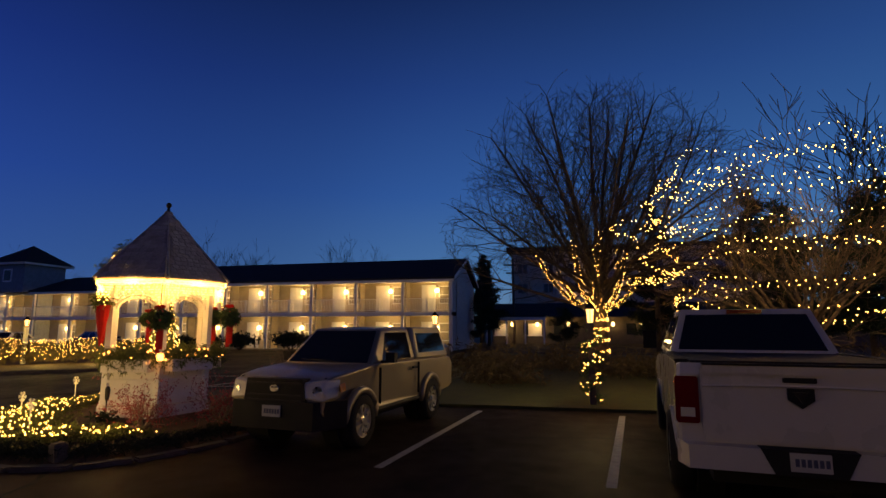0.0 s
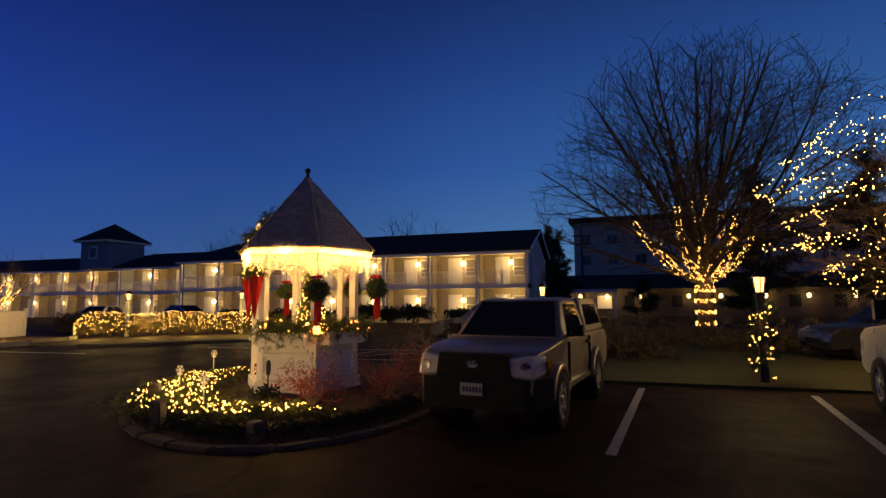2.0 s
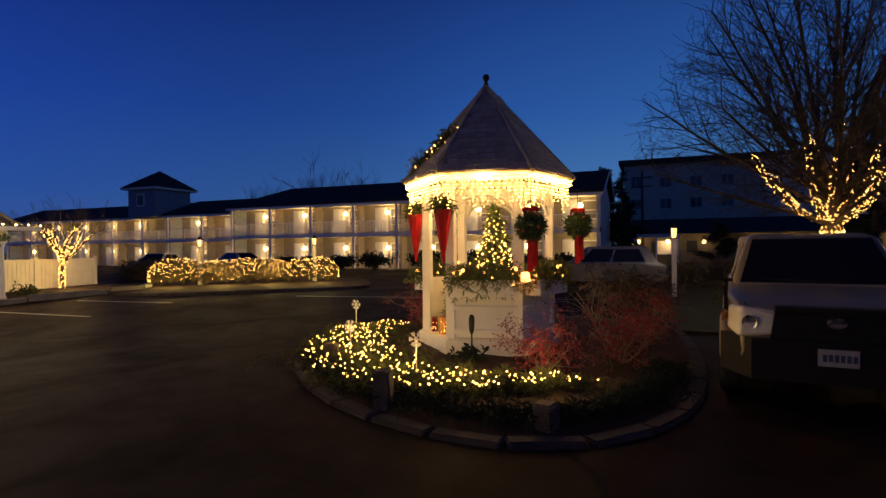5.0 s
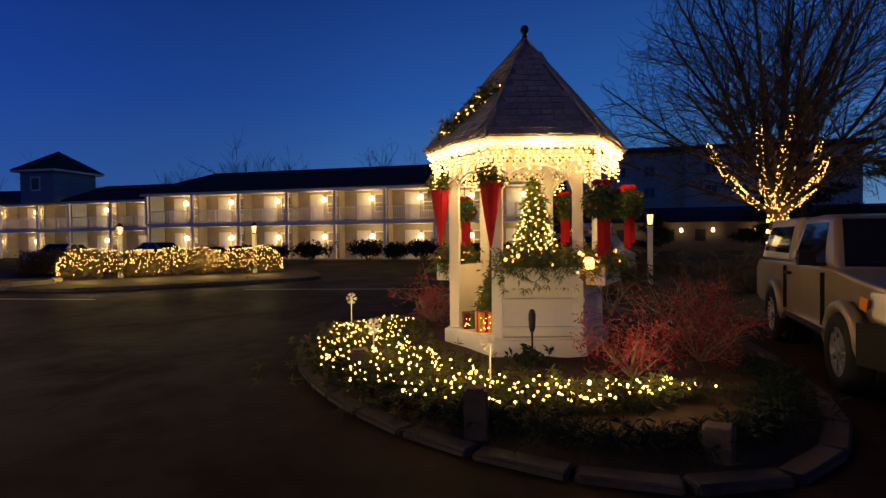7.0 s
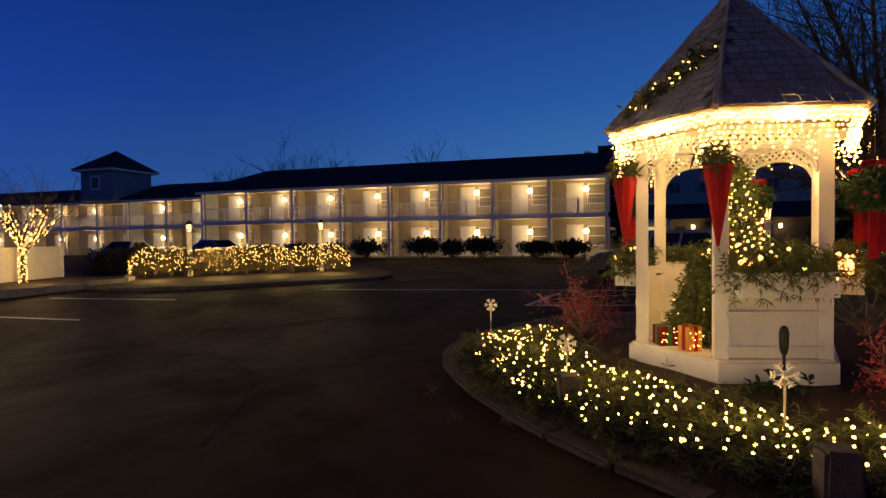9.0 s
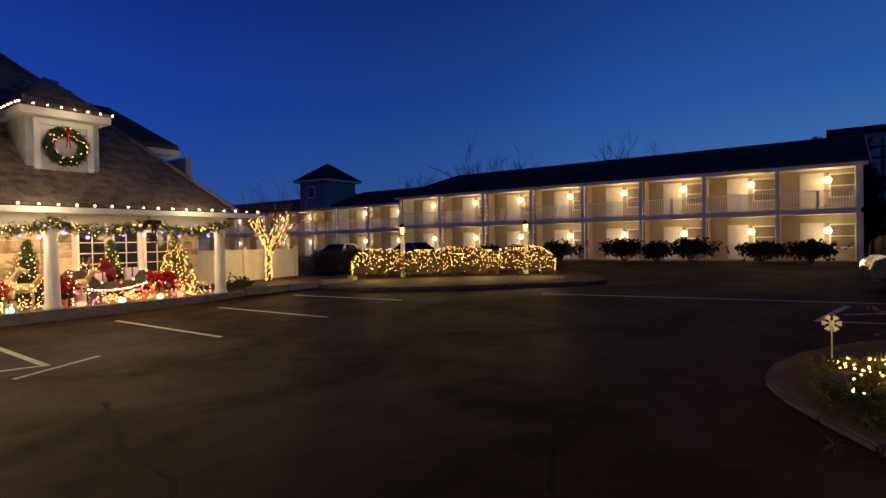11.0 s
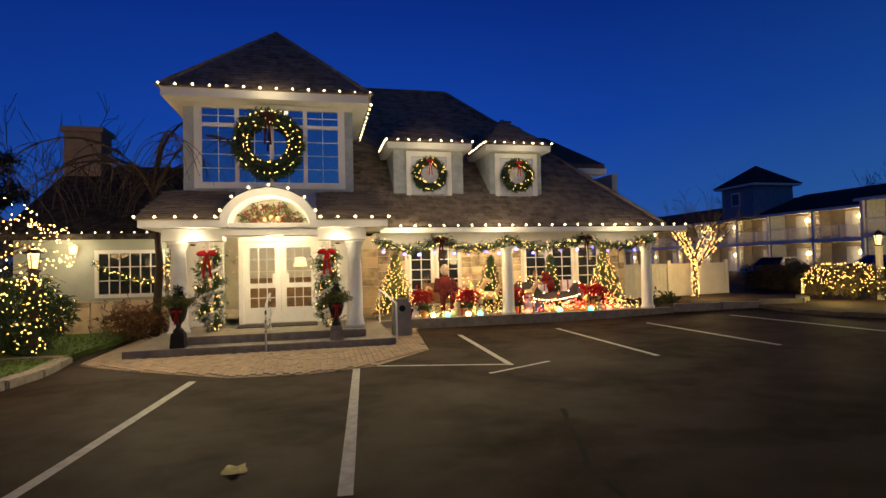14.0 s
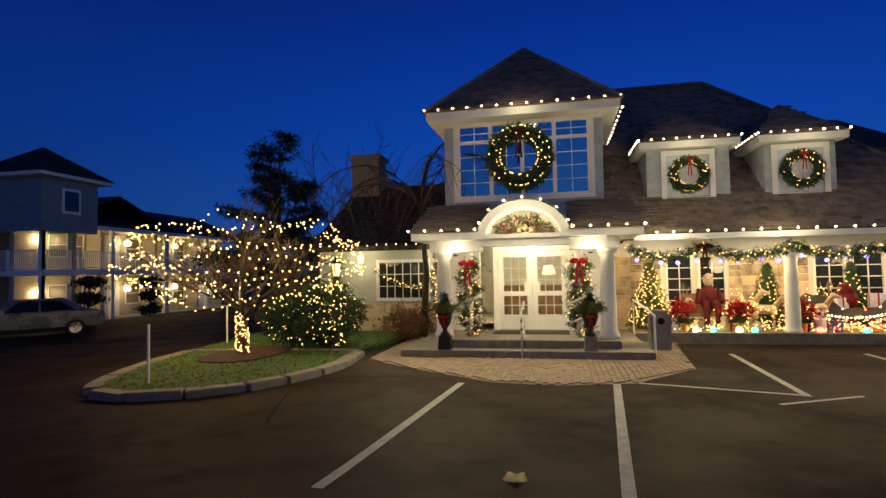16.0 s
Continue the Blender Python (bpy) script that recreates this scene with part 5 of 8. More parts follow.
# roof: six shingled sides and a finial
tip = Vector((GC.x, GC.y, 4.05))
part("roof_deck", hull(bmesh.new(), [gv(a, 1.28, 2.6) for a in GA] + [tip]), M["cedar"], gazebo)
for k in range(6):
    a, b = gv(GA[k], 1.3, 2.6), gv(GA[(k + 1) % 6], 1.3, 2.6)
    r = b - a
    u = tip - (a + b) / 2
    w, hh = r.length, u.length
    shingles(gazebo, a, r, u, poly_inside([(0.08, 0), (w - 0.08, 0), (w / 2 + 0.02, hh - 0.1), (w / 2 - 0.02, hh - 0.1)]), M["cedar"], 0.13, 0.105, 0.014, "cedar_shingle", 50, random.Random(60 + k), 1.3)
    part("hip_cap", tube(bmesh.new(), [a, tip], [0.035, 0.02], 6), M["cedar"], gazebo)
part("finial", lathe(bmesh.new(), [(0.03, -0.06), (0.035, 0.03), (0.02, 0.05), (0.05, 0.09), (0.055, 0.12), (0.04, 0.155), (0.01, 0.17)], tip, 12), M["iron"], gazebo, "dark ball finial")
# icicle lights round the eave
rng = random.Random(71)
pts = []
for k in range(6):
    a, b = gv(GA[k], 1.2, 2.5), gv(GA[(k + 1) % 6], 1.2, 2.5)
    for i in range(26):
        p = a.lerp(b, i / 26 + rng.uniform(-0.01, 0.01))
        drop = rng.choice((0.08, 0.14, 0.2, 0.3)) + (0.12 if i < 4 or i > 21 else 0)
        n = int(drop / 0.045) + 1
        pts += [p + Vector((rng.uniform(-0.025, 0.025), rng.uniform(-0.025, 0.025), 0.03 - j * 0.045)) for j in range(n)]
ic = tagged(beads("icicle_lights", pts, 0.0155, M["bulb"], None), "dense warm icicle lights hanging from the gazebo eave", "string lights")
part("cord", tube(bmesh.new(), [gv(a, 1.235, 2.53) for a in GA + GA[:1]], 0.006, 5), M["white"], ic)
for k in range(6):
    lamp("icicle_light", gv(GA[k] + 30, 1.2, 2.5), 7.0, (1.0, 0.62, 0.22), 0.06)
for a in (220, 300):
    lamp("gazebo_light", gv(a, 0.62, 2.3), 15, (1.0, 0.62, 0.22), 0.12)
# glowing beads added along the fascia to give its overbright look
glow_row = []
for k in range(6):
    glow_row += [p + Vector((0, 0, rng.uniform(-0.014, 0.014))) for z in (2.515, 2.56) for p in along([gv(GA[k], 1.25, z), gv(GA[(k + 1) % 6], 1.25, z)], 0.03)]
tagged(beads("fascia_glow_beads", glow_row, 0.017, M["bulb"], None), "added glowing beads that brighten the gazebo eave board", "string lights")
# lit garland on the roof


def on_roof(a, z):
    r = 1.27 * (4.05 - z) / 1.44 * math.cos(radians(30)) / math.cos(radians(a - 224))
    return gv(a, r + 0.03, z + 0.02)


gl = [on_roof(203, 2.74), on_roof(210, 2.86), on_roof(222, 3.0), on_roof(232, 3.12), on_roof(242, 3.28)]
garland("roof_garland", gl, "lit evergreen garland lying across the gazebo roof", 0, 0.12, 0.014, 0.02, 0.035, "frond", random.Random(5), 0.12)
# red cones with greenery on two posts
for a in (194, 254):
    top = gv(a, 1.1, 2.12)
    root = tagged(empty("post_basket", (0, 0, 0)), "tapered red cone basket with dried greenery hung on a post", "basket", "baskets on the gazebo posts")
    part("cone", tube(bmesh.new(), [top, top - Vector((0, 0, 0.35)), top - Vector((0, 0, 0.72))], [0.13, 0.075, 0.012], 10), M["ribbon"], root, "red felt cone")
    sprigs("greenery", [top + Vector((rng.gauss(0, 0.07), rng.gauss(0, 0.07), rng.uniform(-0.02, 0.16))) for _ in range(60)], 0.13, M["frond"], root, per=7, width=0.006)
# evergreen balls with ribbons
for x, y, z, r in ((-7.06, 7.98, 1.87, 0.2), (-6.66, 9.35, 1.93, 0.2), (-7.48, 9.95, 1.93, 0.18), (-8.9, 9.75, 1.9, 0.17)):
    root = tagged(empty("kissing_ball", (x, y, z)), "hanging evergreen ball with a red bow and ribbon", "hanging ball", "evergreen balls")
    core = bmesh.new()
    bmesh.ops.create_icosphere(core, subdivisions=2, radius=r * 0.72)
    part("core", core, M["needle_dark"], root)
    sprigs("greenery", [Vector((rng.gauss(0, 1), rng.gauss(0, 1), rng.gauss(0, 1))).normalized() * r * rng.uniform(0.6, 0.95) for _ in range(230)], 0.08, M["needle"], root, per=8, width=0.006)
    part("cord", tube(bmesh.new(), [(0, 0, r * 0.5), (0, 0, 2.5 - z)], 0.006, 4), M["black_plastic"], root)
    bow(root, (0, 0, r * 1.02), 0.11, 265, "top_bow", 0.6)
    bm = bmesh.new()
    slat(bm, Vector((0, 0, -r * 0.8)), Vector((1, 0, 0)), Vector((0, -1, 0)), -0.05, 0.03, -0.42, 0, -0.004, 0.004)
    slat(bm, Vector((0.03, 0, -r * 0.8)), Vector((0.96, 0.28, 0)), Vector((0.28, -0.96, 0)), -0.02, 0.055, -0.36, 0, 0.006, 0.012)
    part("ribbon", bm, M["ribbon"], root, "hanging red ribbon")
    beads("berries", [Vector((rng.gauss(0, 1), rng.gauss(0, 1), rng.gauss(0, 1))).normalized() * r for _ in range(10)], 0.02, M["berry"], root)
fir((-7.85, 9.05, 0.365), 1.92, 0.46, "christmas_tree", "lit Christmas tree standing inside the gazebo", 460, 0.0145, mat="needle_lit")
fir((-8.28, 8.82, 0.365), 0.95, 0.32, "christmas_tree", "smaller Christmas tree inside the gazebo entrance", 26, 0.012, mat="needle_lit")


def gift(x, y, z, w, d, h, rz, mat, label, lit=True, ribbon="ribbon"):
    root = tagged(empty("gift_box", (x, y, z), rz), label, "gift", "wrapped gifts")
    part("box", B(-w / 2, -d / 2, 0, w / 2, d / 2, h, bevel=0.006), mat, root)
    part("ribbon", box(B(-w / 2 - 0.003, -0.02, 0.002, w / 2 + 0.003, 0.02, h + 0.003), -0.02, -d / 2 - 0.003, 0.002, 0.02, d / 2 + 0.003, h + 0.0035), M[ribbon], root)
    if lit:
        beads("bulbs", [(rng.uniform(-w, w) / 2, -d / 2 - 0.008, rng.uniform(0.02, h)) for _ in range(12)], 0.008, M["bulb"], root)


M["green_ribbon"] = material("green_ribbon", (0.02, 0.16, 0.05), 0.5)
M["gold"] = material("gold_paper", (0.6, 0.28, 0.05), 0.4, 0.3)
gift(-8.62, 8.66, 0.365, 0.2, 0.2, 0.2, 20, M["red"], "red lit gift box with a green bow", True, "green_ribbon")
gift(-8.42, 8.42, 0.365, 0.16, 0.16, 0.24, 35, M["gold"], "gold lit gift box with red ribbon")
gift(-8.5, 8.95, 0.365, 0.18, 0.16, 0.14, 5, M["red"], "small red gift box", True, "green_ribbon")
lamp("gift_glow", (-8.7, 8.5, 0.6), 0.6, WARM, 0.05)
# candle lantern on the planter corner
root = tagged(empty("candle_jar", (-7.19, 8.2, 1.14)), "glowing amber candle jar on the planter corner", "candle")
part("jar", lathe(bmesh.new(), [(0.03, 0), (0.055, 0.01), (0.06, 0.1), (0.04, 0.13)], (0, 0, 0), 10), M["bulb_amber"], root)
# low junipers with net lights
rng = random.Random(81)
SPINE = [Vector(p) for p in ((-10.3, 9.95, 0), (-10.2, 9.0, 0), (-9.7, 7.75, 0), (-8.95, 6.95, 0), (-8.2, 6.5, 0), (-7.3, 6.5, 0), (-6.5, 6.75, 0))]
spine = along(SPINE, 0.06)
jun = tagged(empty("juniper_bed", (0, 0, 0)), "low spreading junipers covered in warm net lights", "shrubs")
fr = []


def mound(q):
    """Uneven height of the juniper clumps over the bed."""
    return 0.13 + 0.1 * noise.noise((q.x * 2.2, q.y * 2.2, 4)) + 0.05 * noise.noise((q.x * 6, q.y * 6, 9))


for p in spine:
    for _ in range(26):
        w = rng.gauss(0, 0.34)
        q = p + Vector((rng.uniform(-0.1, 0.1) + w * 0.75, rng.uniform(-0.1, 0.1) + w * 0.6, 0))
        fr.append(Vector((q.x, q.y, bed_z(q.x, q.y) + mound(q) * rng.uniform(0.1, 1.0))))
sprigs("foliage", fr, 0.085, M["frond"], jun, "spreading green fronds", 16, 0.0022, rng, -0.1)
stems = []
for _ in range(260):
    p = rng.choice(fr)
    a = rng.random() * math.tau
    d = Vector((math.cos(a), math.sin(a), 0.25))
    stems.append(([p - d * 0.16 + Vector((0, 0, 0.02)), p + Vector((0, 0, 0.05)), p + d * 0.17], [0.005, 0.004, 0.002], 2))
limb_mesh("runner_mass", stems, M["twig"], jun, "thin brown woody runners", 0.002)["kind"] = "stuff"
lit = []
for k in range(9):
    w = -0.52 + 1.04 * k / 8
    ph = rng.random() * 6
    for i, p in enumerate(along(SPINE, 0.115)):
        if rng.random() < 0.14:
            continue
        v = w + 0.08 * math.sin(i * 0.9 + ph) + rng.uniform(-0.05, 0.05)
        q = p + Vector((v * 0.75 + rng.uniform(-0.03, 0.03), v * 0.6 + rng.uniform(-0.03, 0.03), 0))
        lit.append(Vector((q.x, q.y, bed_z(q.x, q.y) + mound(q) * (1.05 - 0.5 * abs(v)) + rng.uniform(0.0, 0.04))))
beads("bulb_net", lit, 0.0145, M["bulb"], jun, "warm net-light bulbs")
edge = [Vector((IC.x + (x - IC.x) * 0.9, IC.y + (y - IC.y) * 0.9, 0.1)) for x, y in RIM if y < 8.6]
# outer fronds beyond the bulbs: their shade is put into the darker colour
sprigs("dark_foliage", [p + Vector((rng.gauss(0, 0.12), rng.gauss(0, 0.12), rng.uniform(0, 0.1))) for p in along(edge, 0.05) for _ in range(7)], 0.1, M["needle_dark"], jun, "outer fronds darkened in colour where the bulbs stop", 12, 0.0022, rng)
for at in ((-10.25, 9.5, 0.5), (-9.95, 8.3, 0.5), (-9.2, 7.25, 0.5), (-8.4, 6.6, 0.5), (-7.5, 6.5, 0.48), (-6.7, 6.7, 0.45)):
    lamp("net_light", at, 9.5, (1.0, 0.66, 0.24), 0.25)
# snowflake stakes
for x, y, z in ((-10.72, 9.8, 0.58), (-9.56, 7.7, 0.52), (-8.08, 6.66, 0.58)):
    root = tagged(empty("snowflake_stake", (x, y, 0)), "pale snowflake ornament on a thin clear stake", "garden stake", "snowflake stakes")
    part("stake", tube(bmesh.new(), [(0, 0, 0.05), (0, 0, z)], 0.008, 6), M["steel"], root)
    bm = bmesh.new()
    for k in range(6):
        d = Vector((math.cos(k * math.pi / 3), 0, math.sin(k * math.pi / 3)))
        tube(bm, [Vector((0, 0, z)), Vector((0, 0, z)) + d * 0.085], 0.008, 5)
        s = Vector((-d.z, 0, d.x))
        for f in (0.045, 0.065):
            for g in (-1, 1):
                tube(bm, [Vector((0, 0, z)) + d * f, Vector((0, 0, z)) + d * (f + 0.02) + s * 0.024 * g], 0.006, 4)
    lathe(bm, [(0.005, -0.03), (0.03, 0), (0.005, 0.03)], (0, 0, z), 6)
    part("snowflake", bm, M["frost"], root, "pale translucent snowflake")
# squared granite markers
for x, y, h, rz in ((-9.5, 7.15, 0.36, 20), (-8.06, 5.86, 0.4, 5), (-6.45, 5.75, 0.26, -15), (-10.62, 8.95, 0.24, 40)):
    bm = B(-0.09, -0.08, 0, 0.09, 0.08, h, bevel=0.02)
    for v in bm.verts:
        v.co += Vector((noise.noise(v.co * 9 + Vector((x, y, 0))), noise.noise(v.co * 9 + Vector((y, x, 3))), 0)) * 0.02
    ob = part("granite_marker", bm, M["marker_stone"])
    ob.location, ob.rotation_euler = (x, y, 0.02), (0.06, -0.04, radians(rz))
    tagged(ob, "rough squared granite marker post in the bed", "stone post", "granite markers")
# path light on a stake
root = tagged(empty("garden_spotlight", (-7.79, 7.74, 0)), "unlit black garden spotlight on a stake", "garden light")
part("stake", tube(bmesh.new(), [(0, 0, 0.1), (0, 0, 0.5)], 0.012, 6), M["black_metal"], root)
part("head", lathe(bmesh.new(), [(0.02, 0), (0.035, 0.05), (0.04, 0.18), (0.03, 0.22), (0.015, 0.24)], (0, 0, 0.5), 10), M["black_metal"], root)
sprigs("fern", [(rng.gauss(0, 0.12), rng.gauss(0, 0.06), 0.25 + rng.uniform(-0.03, 0.04)) for _ in range(24)], 0.12, M["needle_dark"], root, per=4, width=0.02)


def berry_bush(x, y, h, r, seed, label, leaf=900, z=0.12):
    rng = random.Random(seed)
    root = tagged(empty("berry_bush", (x, y, z)), label, "shrub", "red shrubs")
    limbs = []
    for k in range(9):
        a = k * 0.7 + rng.uniform(-0.2, 0.2)
        limbs += branches((0, 0, 0), (math.cos(a) * 0.75, math.sin(a) * 0.75, 0.9), h * 0.62, 0.017, 2, rng, (3, 4), 0.1, 0.35, 0.62, None, 0, 4, 0.8)
    limb_mesh("branchwork", limbs, M["stem"], root, "pale bare stems", 0.0025, (5, 4, 3))
    tips = [p for pts, rad, lev in limbs if lev >= 1 for p in pts[1:]]
    sel = [rng.choice(tips) + Vector((rng.gauss(0, 0.05), rng.gauss(0, 0.05), rng.gauss(0, 0.05))) for _ in range(leaf)]
    sprigs("leafage", sel, 0.045, M["berry"], root, "small dull red leaves", 2, 0.008, rng, kind="stuff")
    return root


berry_bush(-6.8, 7.5, 0.78, 0.7, 1, "sparse red-leaved shrub with pale bare stems")
berry_bush(-6.0, 8.35, 0.9, 0.8, 2, "dense red-leaved shrub beside the gazebo", 800)
berry_bush(-9.55, 10.4, 0.95, 0.6, 3, "red-leaved shrub behind the gazebo entrance")
berry_bush(-5.75, 9.6, 0.95, 0.7, 4, "dark red-leaved shrub in the island", 900)


berry_bush(-6.7, 11.9, 1.25, 0.8, 5, "bare pale-stemmed shrub behind the gazebo", 40)
berry_bush(-5.9, 11.2, 1.15, 0.8, 6, "bare pale-stemmed shrub at the edge of the bed", 60)


# ---- parked vehicles ----
def wheel(root, x, y, r, w, side, spokes=6):
    """side: +1 when the outer face looks to +x."""
    turn = Matrix.Translation((x, y, r)) @ Matrix.Rotation(radians(90 * side), 4, "Y")
    ty = bmesh.new()
    prof = [(r * 0.6, -w / 2), (r * 0.9, -w / 2), (r * 0.985, -w * 0.36), (r, -w * 0.2), (r, w * 0.2), (r * 0.985, w * 0.36), (r * 0.9, w / 2), (r * 0.62, w / 2 - 0.01)]
    rings = [[ty.verts.new((a * math.cos(k * math.tau / 28), a * math.sin(k * math.tau / 28), b)) for k in range(28)] for a, b in prof]
    for p, q in zip(rings, rings[1:]):
        for k in range(28):
            ty.faces.new((p[k], p[(k + 1) % 28], q[(k + 1) % 28], q[k]))
    wh = part("wheel", ty, M["rubber"], root, smooth=True)
    wh.matrix_basis = turn
    rm = bmesh.new()
    lathe(rm, [(r * 0.62, -0.02), (r * 0.64, w / 2 - 0.02), (r * 0.58, w / 2 - 0.025), (r * 0.55, w / 2 - 0.06), (r * 0.1, w / 2 - 0.09)], (0, 0, 0), 28)
    lathe(rm, [(r * 0.17, w / 2 - 0.1), (r * 0.17, w / 2 - 0.02), (r * 0.12, w / 2 - 0.012)], (0, 0, 0), 14)
    for k in range(spokes):
        a = k * math.tau / spokes
        d, s = Vector((math.cos(a), math.sin(a), 0)), Vector((-math.sin(a), math.cos(a), 0))
        pts = [d * r * q + s * r * e + Vector((0, 0, z)) for q, e in ((0.14, 0.07), (0.58, 0.09)) for e in (-e, e) for z in (w / 2 - 0.06, w / 2 - 0.022)]
        hull(rm, pts)
    part("rim", rm, M["alloy"], wh, "bright alloy rim")


M["alloy"] = material("alloy_rim", (0.62, 0.6, 0.56), 0.3, 0.85, 0.1, 8, 0.05, 60)
M["car_glass"] = glass("tinted_car_glass", (0.008, 0.009, 0.011), 0.04)


def arch_line(yc, r, z, n=10):
    a0 = math.asin(min(1, max(-1, (z - 0.36) / r)))
    return [(yc + r * math.cos(t), 0.36 + r * math.sin(t)) for t in np.linspace(a0, math.pi - a0, n)]


def body_shell(outline, half, belt, tuck_top, tuck_low, nose=0.0):
    """A side outline pushed across the car, drawn in above the belt and towards the sill."""
    bm = bmesh.new()
    xs = [-half, -half * 0.97, half * 0.97, half]
    rows = []
    for i, x in enumerate(xs):
        inset = 0.02 if i in (0, 3) else 0.0
        row = []
        for y, z in outline:
            k = (1 - tuck_top * max(0, z - belt)) * (1 - tuck_low * max(0, 0.75 - z))
            k *= 1 - nose * max(0, 0.4 - y) / 0.4
            row.append(bm.verts.new((x * k, y + inset * (0.6 if y < 1 else -0.6), z - (inset if z > belt - 0.1 else 0))))
        rows.append(row)
    n = len(outline)
    for a, b in zip(rows, rows[1:]):
        for i in range(n):
            bm.faces.new((a[i], a[(i + 1) % n], b[(i + 1) % n], b[i]))
    for r, rev in ((rows[0], True), (rows[-1], False)):
        f = bm.faces.new(list(reversed(r)) if rev else r)
    bmesh.ops.triangulate(bm, faces=[f for f in bm.faces if len(f.verts) > 4])
    bmesh.ops.recalc_face_normals(bm, faces=bm.faces)
    return bm


def pane(root, quad, mat, lift=0.006, name="window", label=""):
    q = [Vector(p) for p in quad]
    n = (q[1] - q[0]).cross(q[3] - q[0]).normalized()
    bm = bmesh.new()
    top = [bm.verts.new(p + n * lift) for p in q]
    low = [bm.verts.new(p - n * 0.01) for p in q]
    bm.faces.new(top)
    for i in range(len(q)):
        j = (i + 1) % len(q)
        bm.faces.new((top[i], low[i], low[j], top[j]))
    bmesh.ops.recalc_face_normals(bm, faces=bm.faces)
    return part(name, bm, mat, root, label)


def lerp_quad(q, u0, u1, v0, v1):
    a, b, c, d = (Vector(p) for p in q)
    at = lambda u, v: a.lerp(b, u).lerp(d.lerp(c, u), v)
    return [at(u0, v0), at(u1, v0), at(u1, v1), at(u0, v1)]


def plate_bars(root, y, z, facing, x=0.0, w=0.3, h=0.15):
    p = part("number_plate", B(x - w / 2, y - 0.006, z - h / 2, x + w / 2, y + 0.006, z + h / 2, bevel=0.003), M["plate"], root, "white number plate with its shade put in the colour")
    for i in range(6):
        u = x - w * 0.38 + i * w * 0.145
        part("plate_bar", B(u, y + facing * 0.0065, z - h * 0.22, u + w * 0.1, y + facing * 0.009, z + h * 0.2), M["dark_ink"], p)


# silver compact pickup with a canopy, nose towards -y
pk = tagged(empty("pickup_truck", (-4.1, 6.9, 0), -6.5), "silver compact pickup with a matching bed canopy", "pickup truck")
sill = 0.46
out = [(0.06, 0.5), (0.0, 0.6), (0.0, 0.8), (0.05, 0.98), (0.2, 1.05), (0.6, 1.1), (1.3, 1.16), (3.0, 1.15), (4.72, 1.13), (4.78, 1.0), (4.78, 0.56), (4.6, 0.5)]
out += arch_line(3.57, 0.45, sill) + arch_line(0.84, 0.45, sill)


def soften(ob, width=0.045):
    b = ob.modifiers.new('rounded', 'BEVEL')
    b.width, b.segments, b.limit_method, b.angle_limit = width, 3, 'ANGLE', radians(28)
    for f in ob.data.polygons:
        f.use_smooth = True
    ob.data.set_sharp_from_angle(angle=radians(35))
    return ob


soften(part("body", body_shell(out, 0.88, 1.0, 0.25, 0.05, 0.16), M["car_silver"], pk, "silver painted body", False), 0.05)
lo, hi, zl, zh = 0.82, 0.64, 1.14, 1.72
soften(part("cab", hull(bmesh.new(), [(s * lo, 1.22, zl) for s in (-1, 1)] + [(s * lo, 2.98, zl) for s in (-1, 1)] + [(s * hi, 1.86, zh - 0.02) for s in (-1, 1)] + [(s * hi, 2.4, zh + 0.02) for s in (-1, 1)] + [(s * hi, 2.98, zh) for s in (-1, 1)]), M["car_silver"], pk), 0.06)
soften(part("canopy", hull(bmesh.new(), [(s * lo, y, zl) for s in (-1, 1) for y in (3.0, 4.74)] + [(s * (hi + 0.06), y, zh + 0.01) for s in (-1, 1) for y in (3.02, 4.5)]), M["car_silver"], pk, "silver bed canopy"), 0.06)
ws = [(-lo, 1.22, zl), (lo, 1.22, zl), (hi, 1.86, zh - 0.02), (-hi, 1.86, zh - 0.02)]
pane(pk, lerp_quad(ws, 0.05, 0.95, 0.06, 0.94), M["car_glass"], name="windscreen")
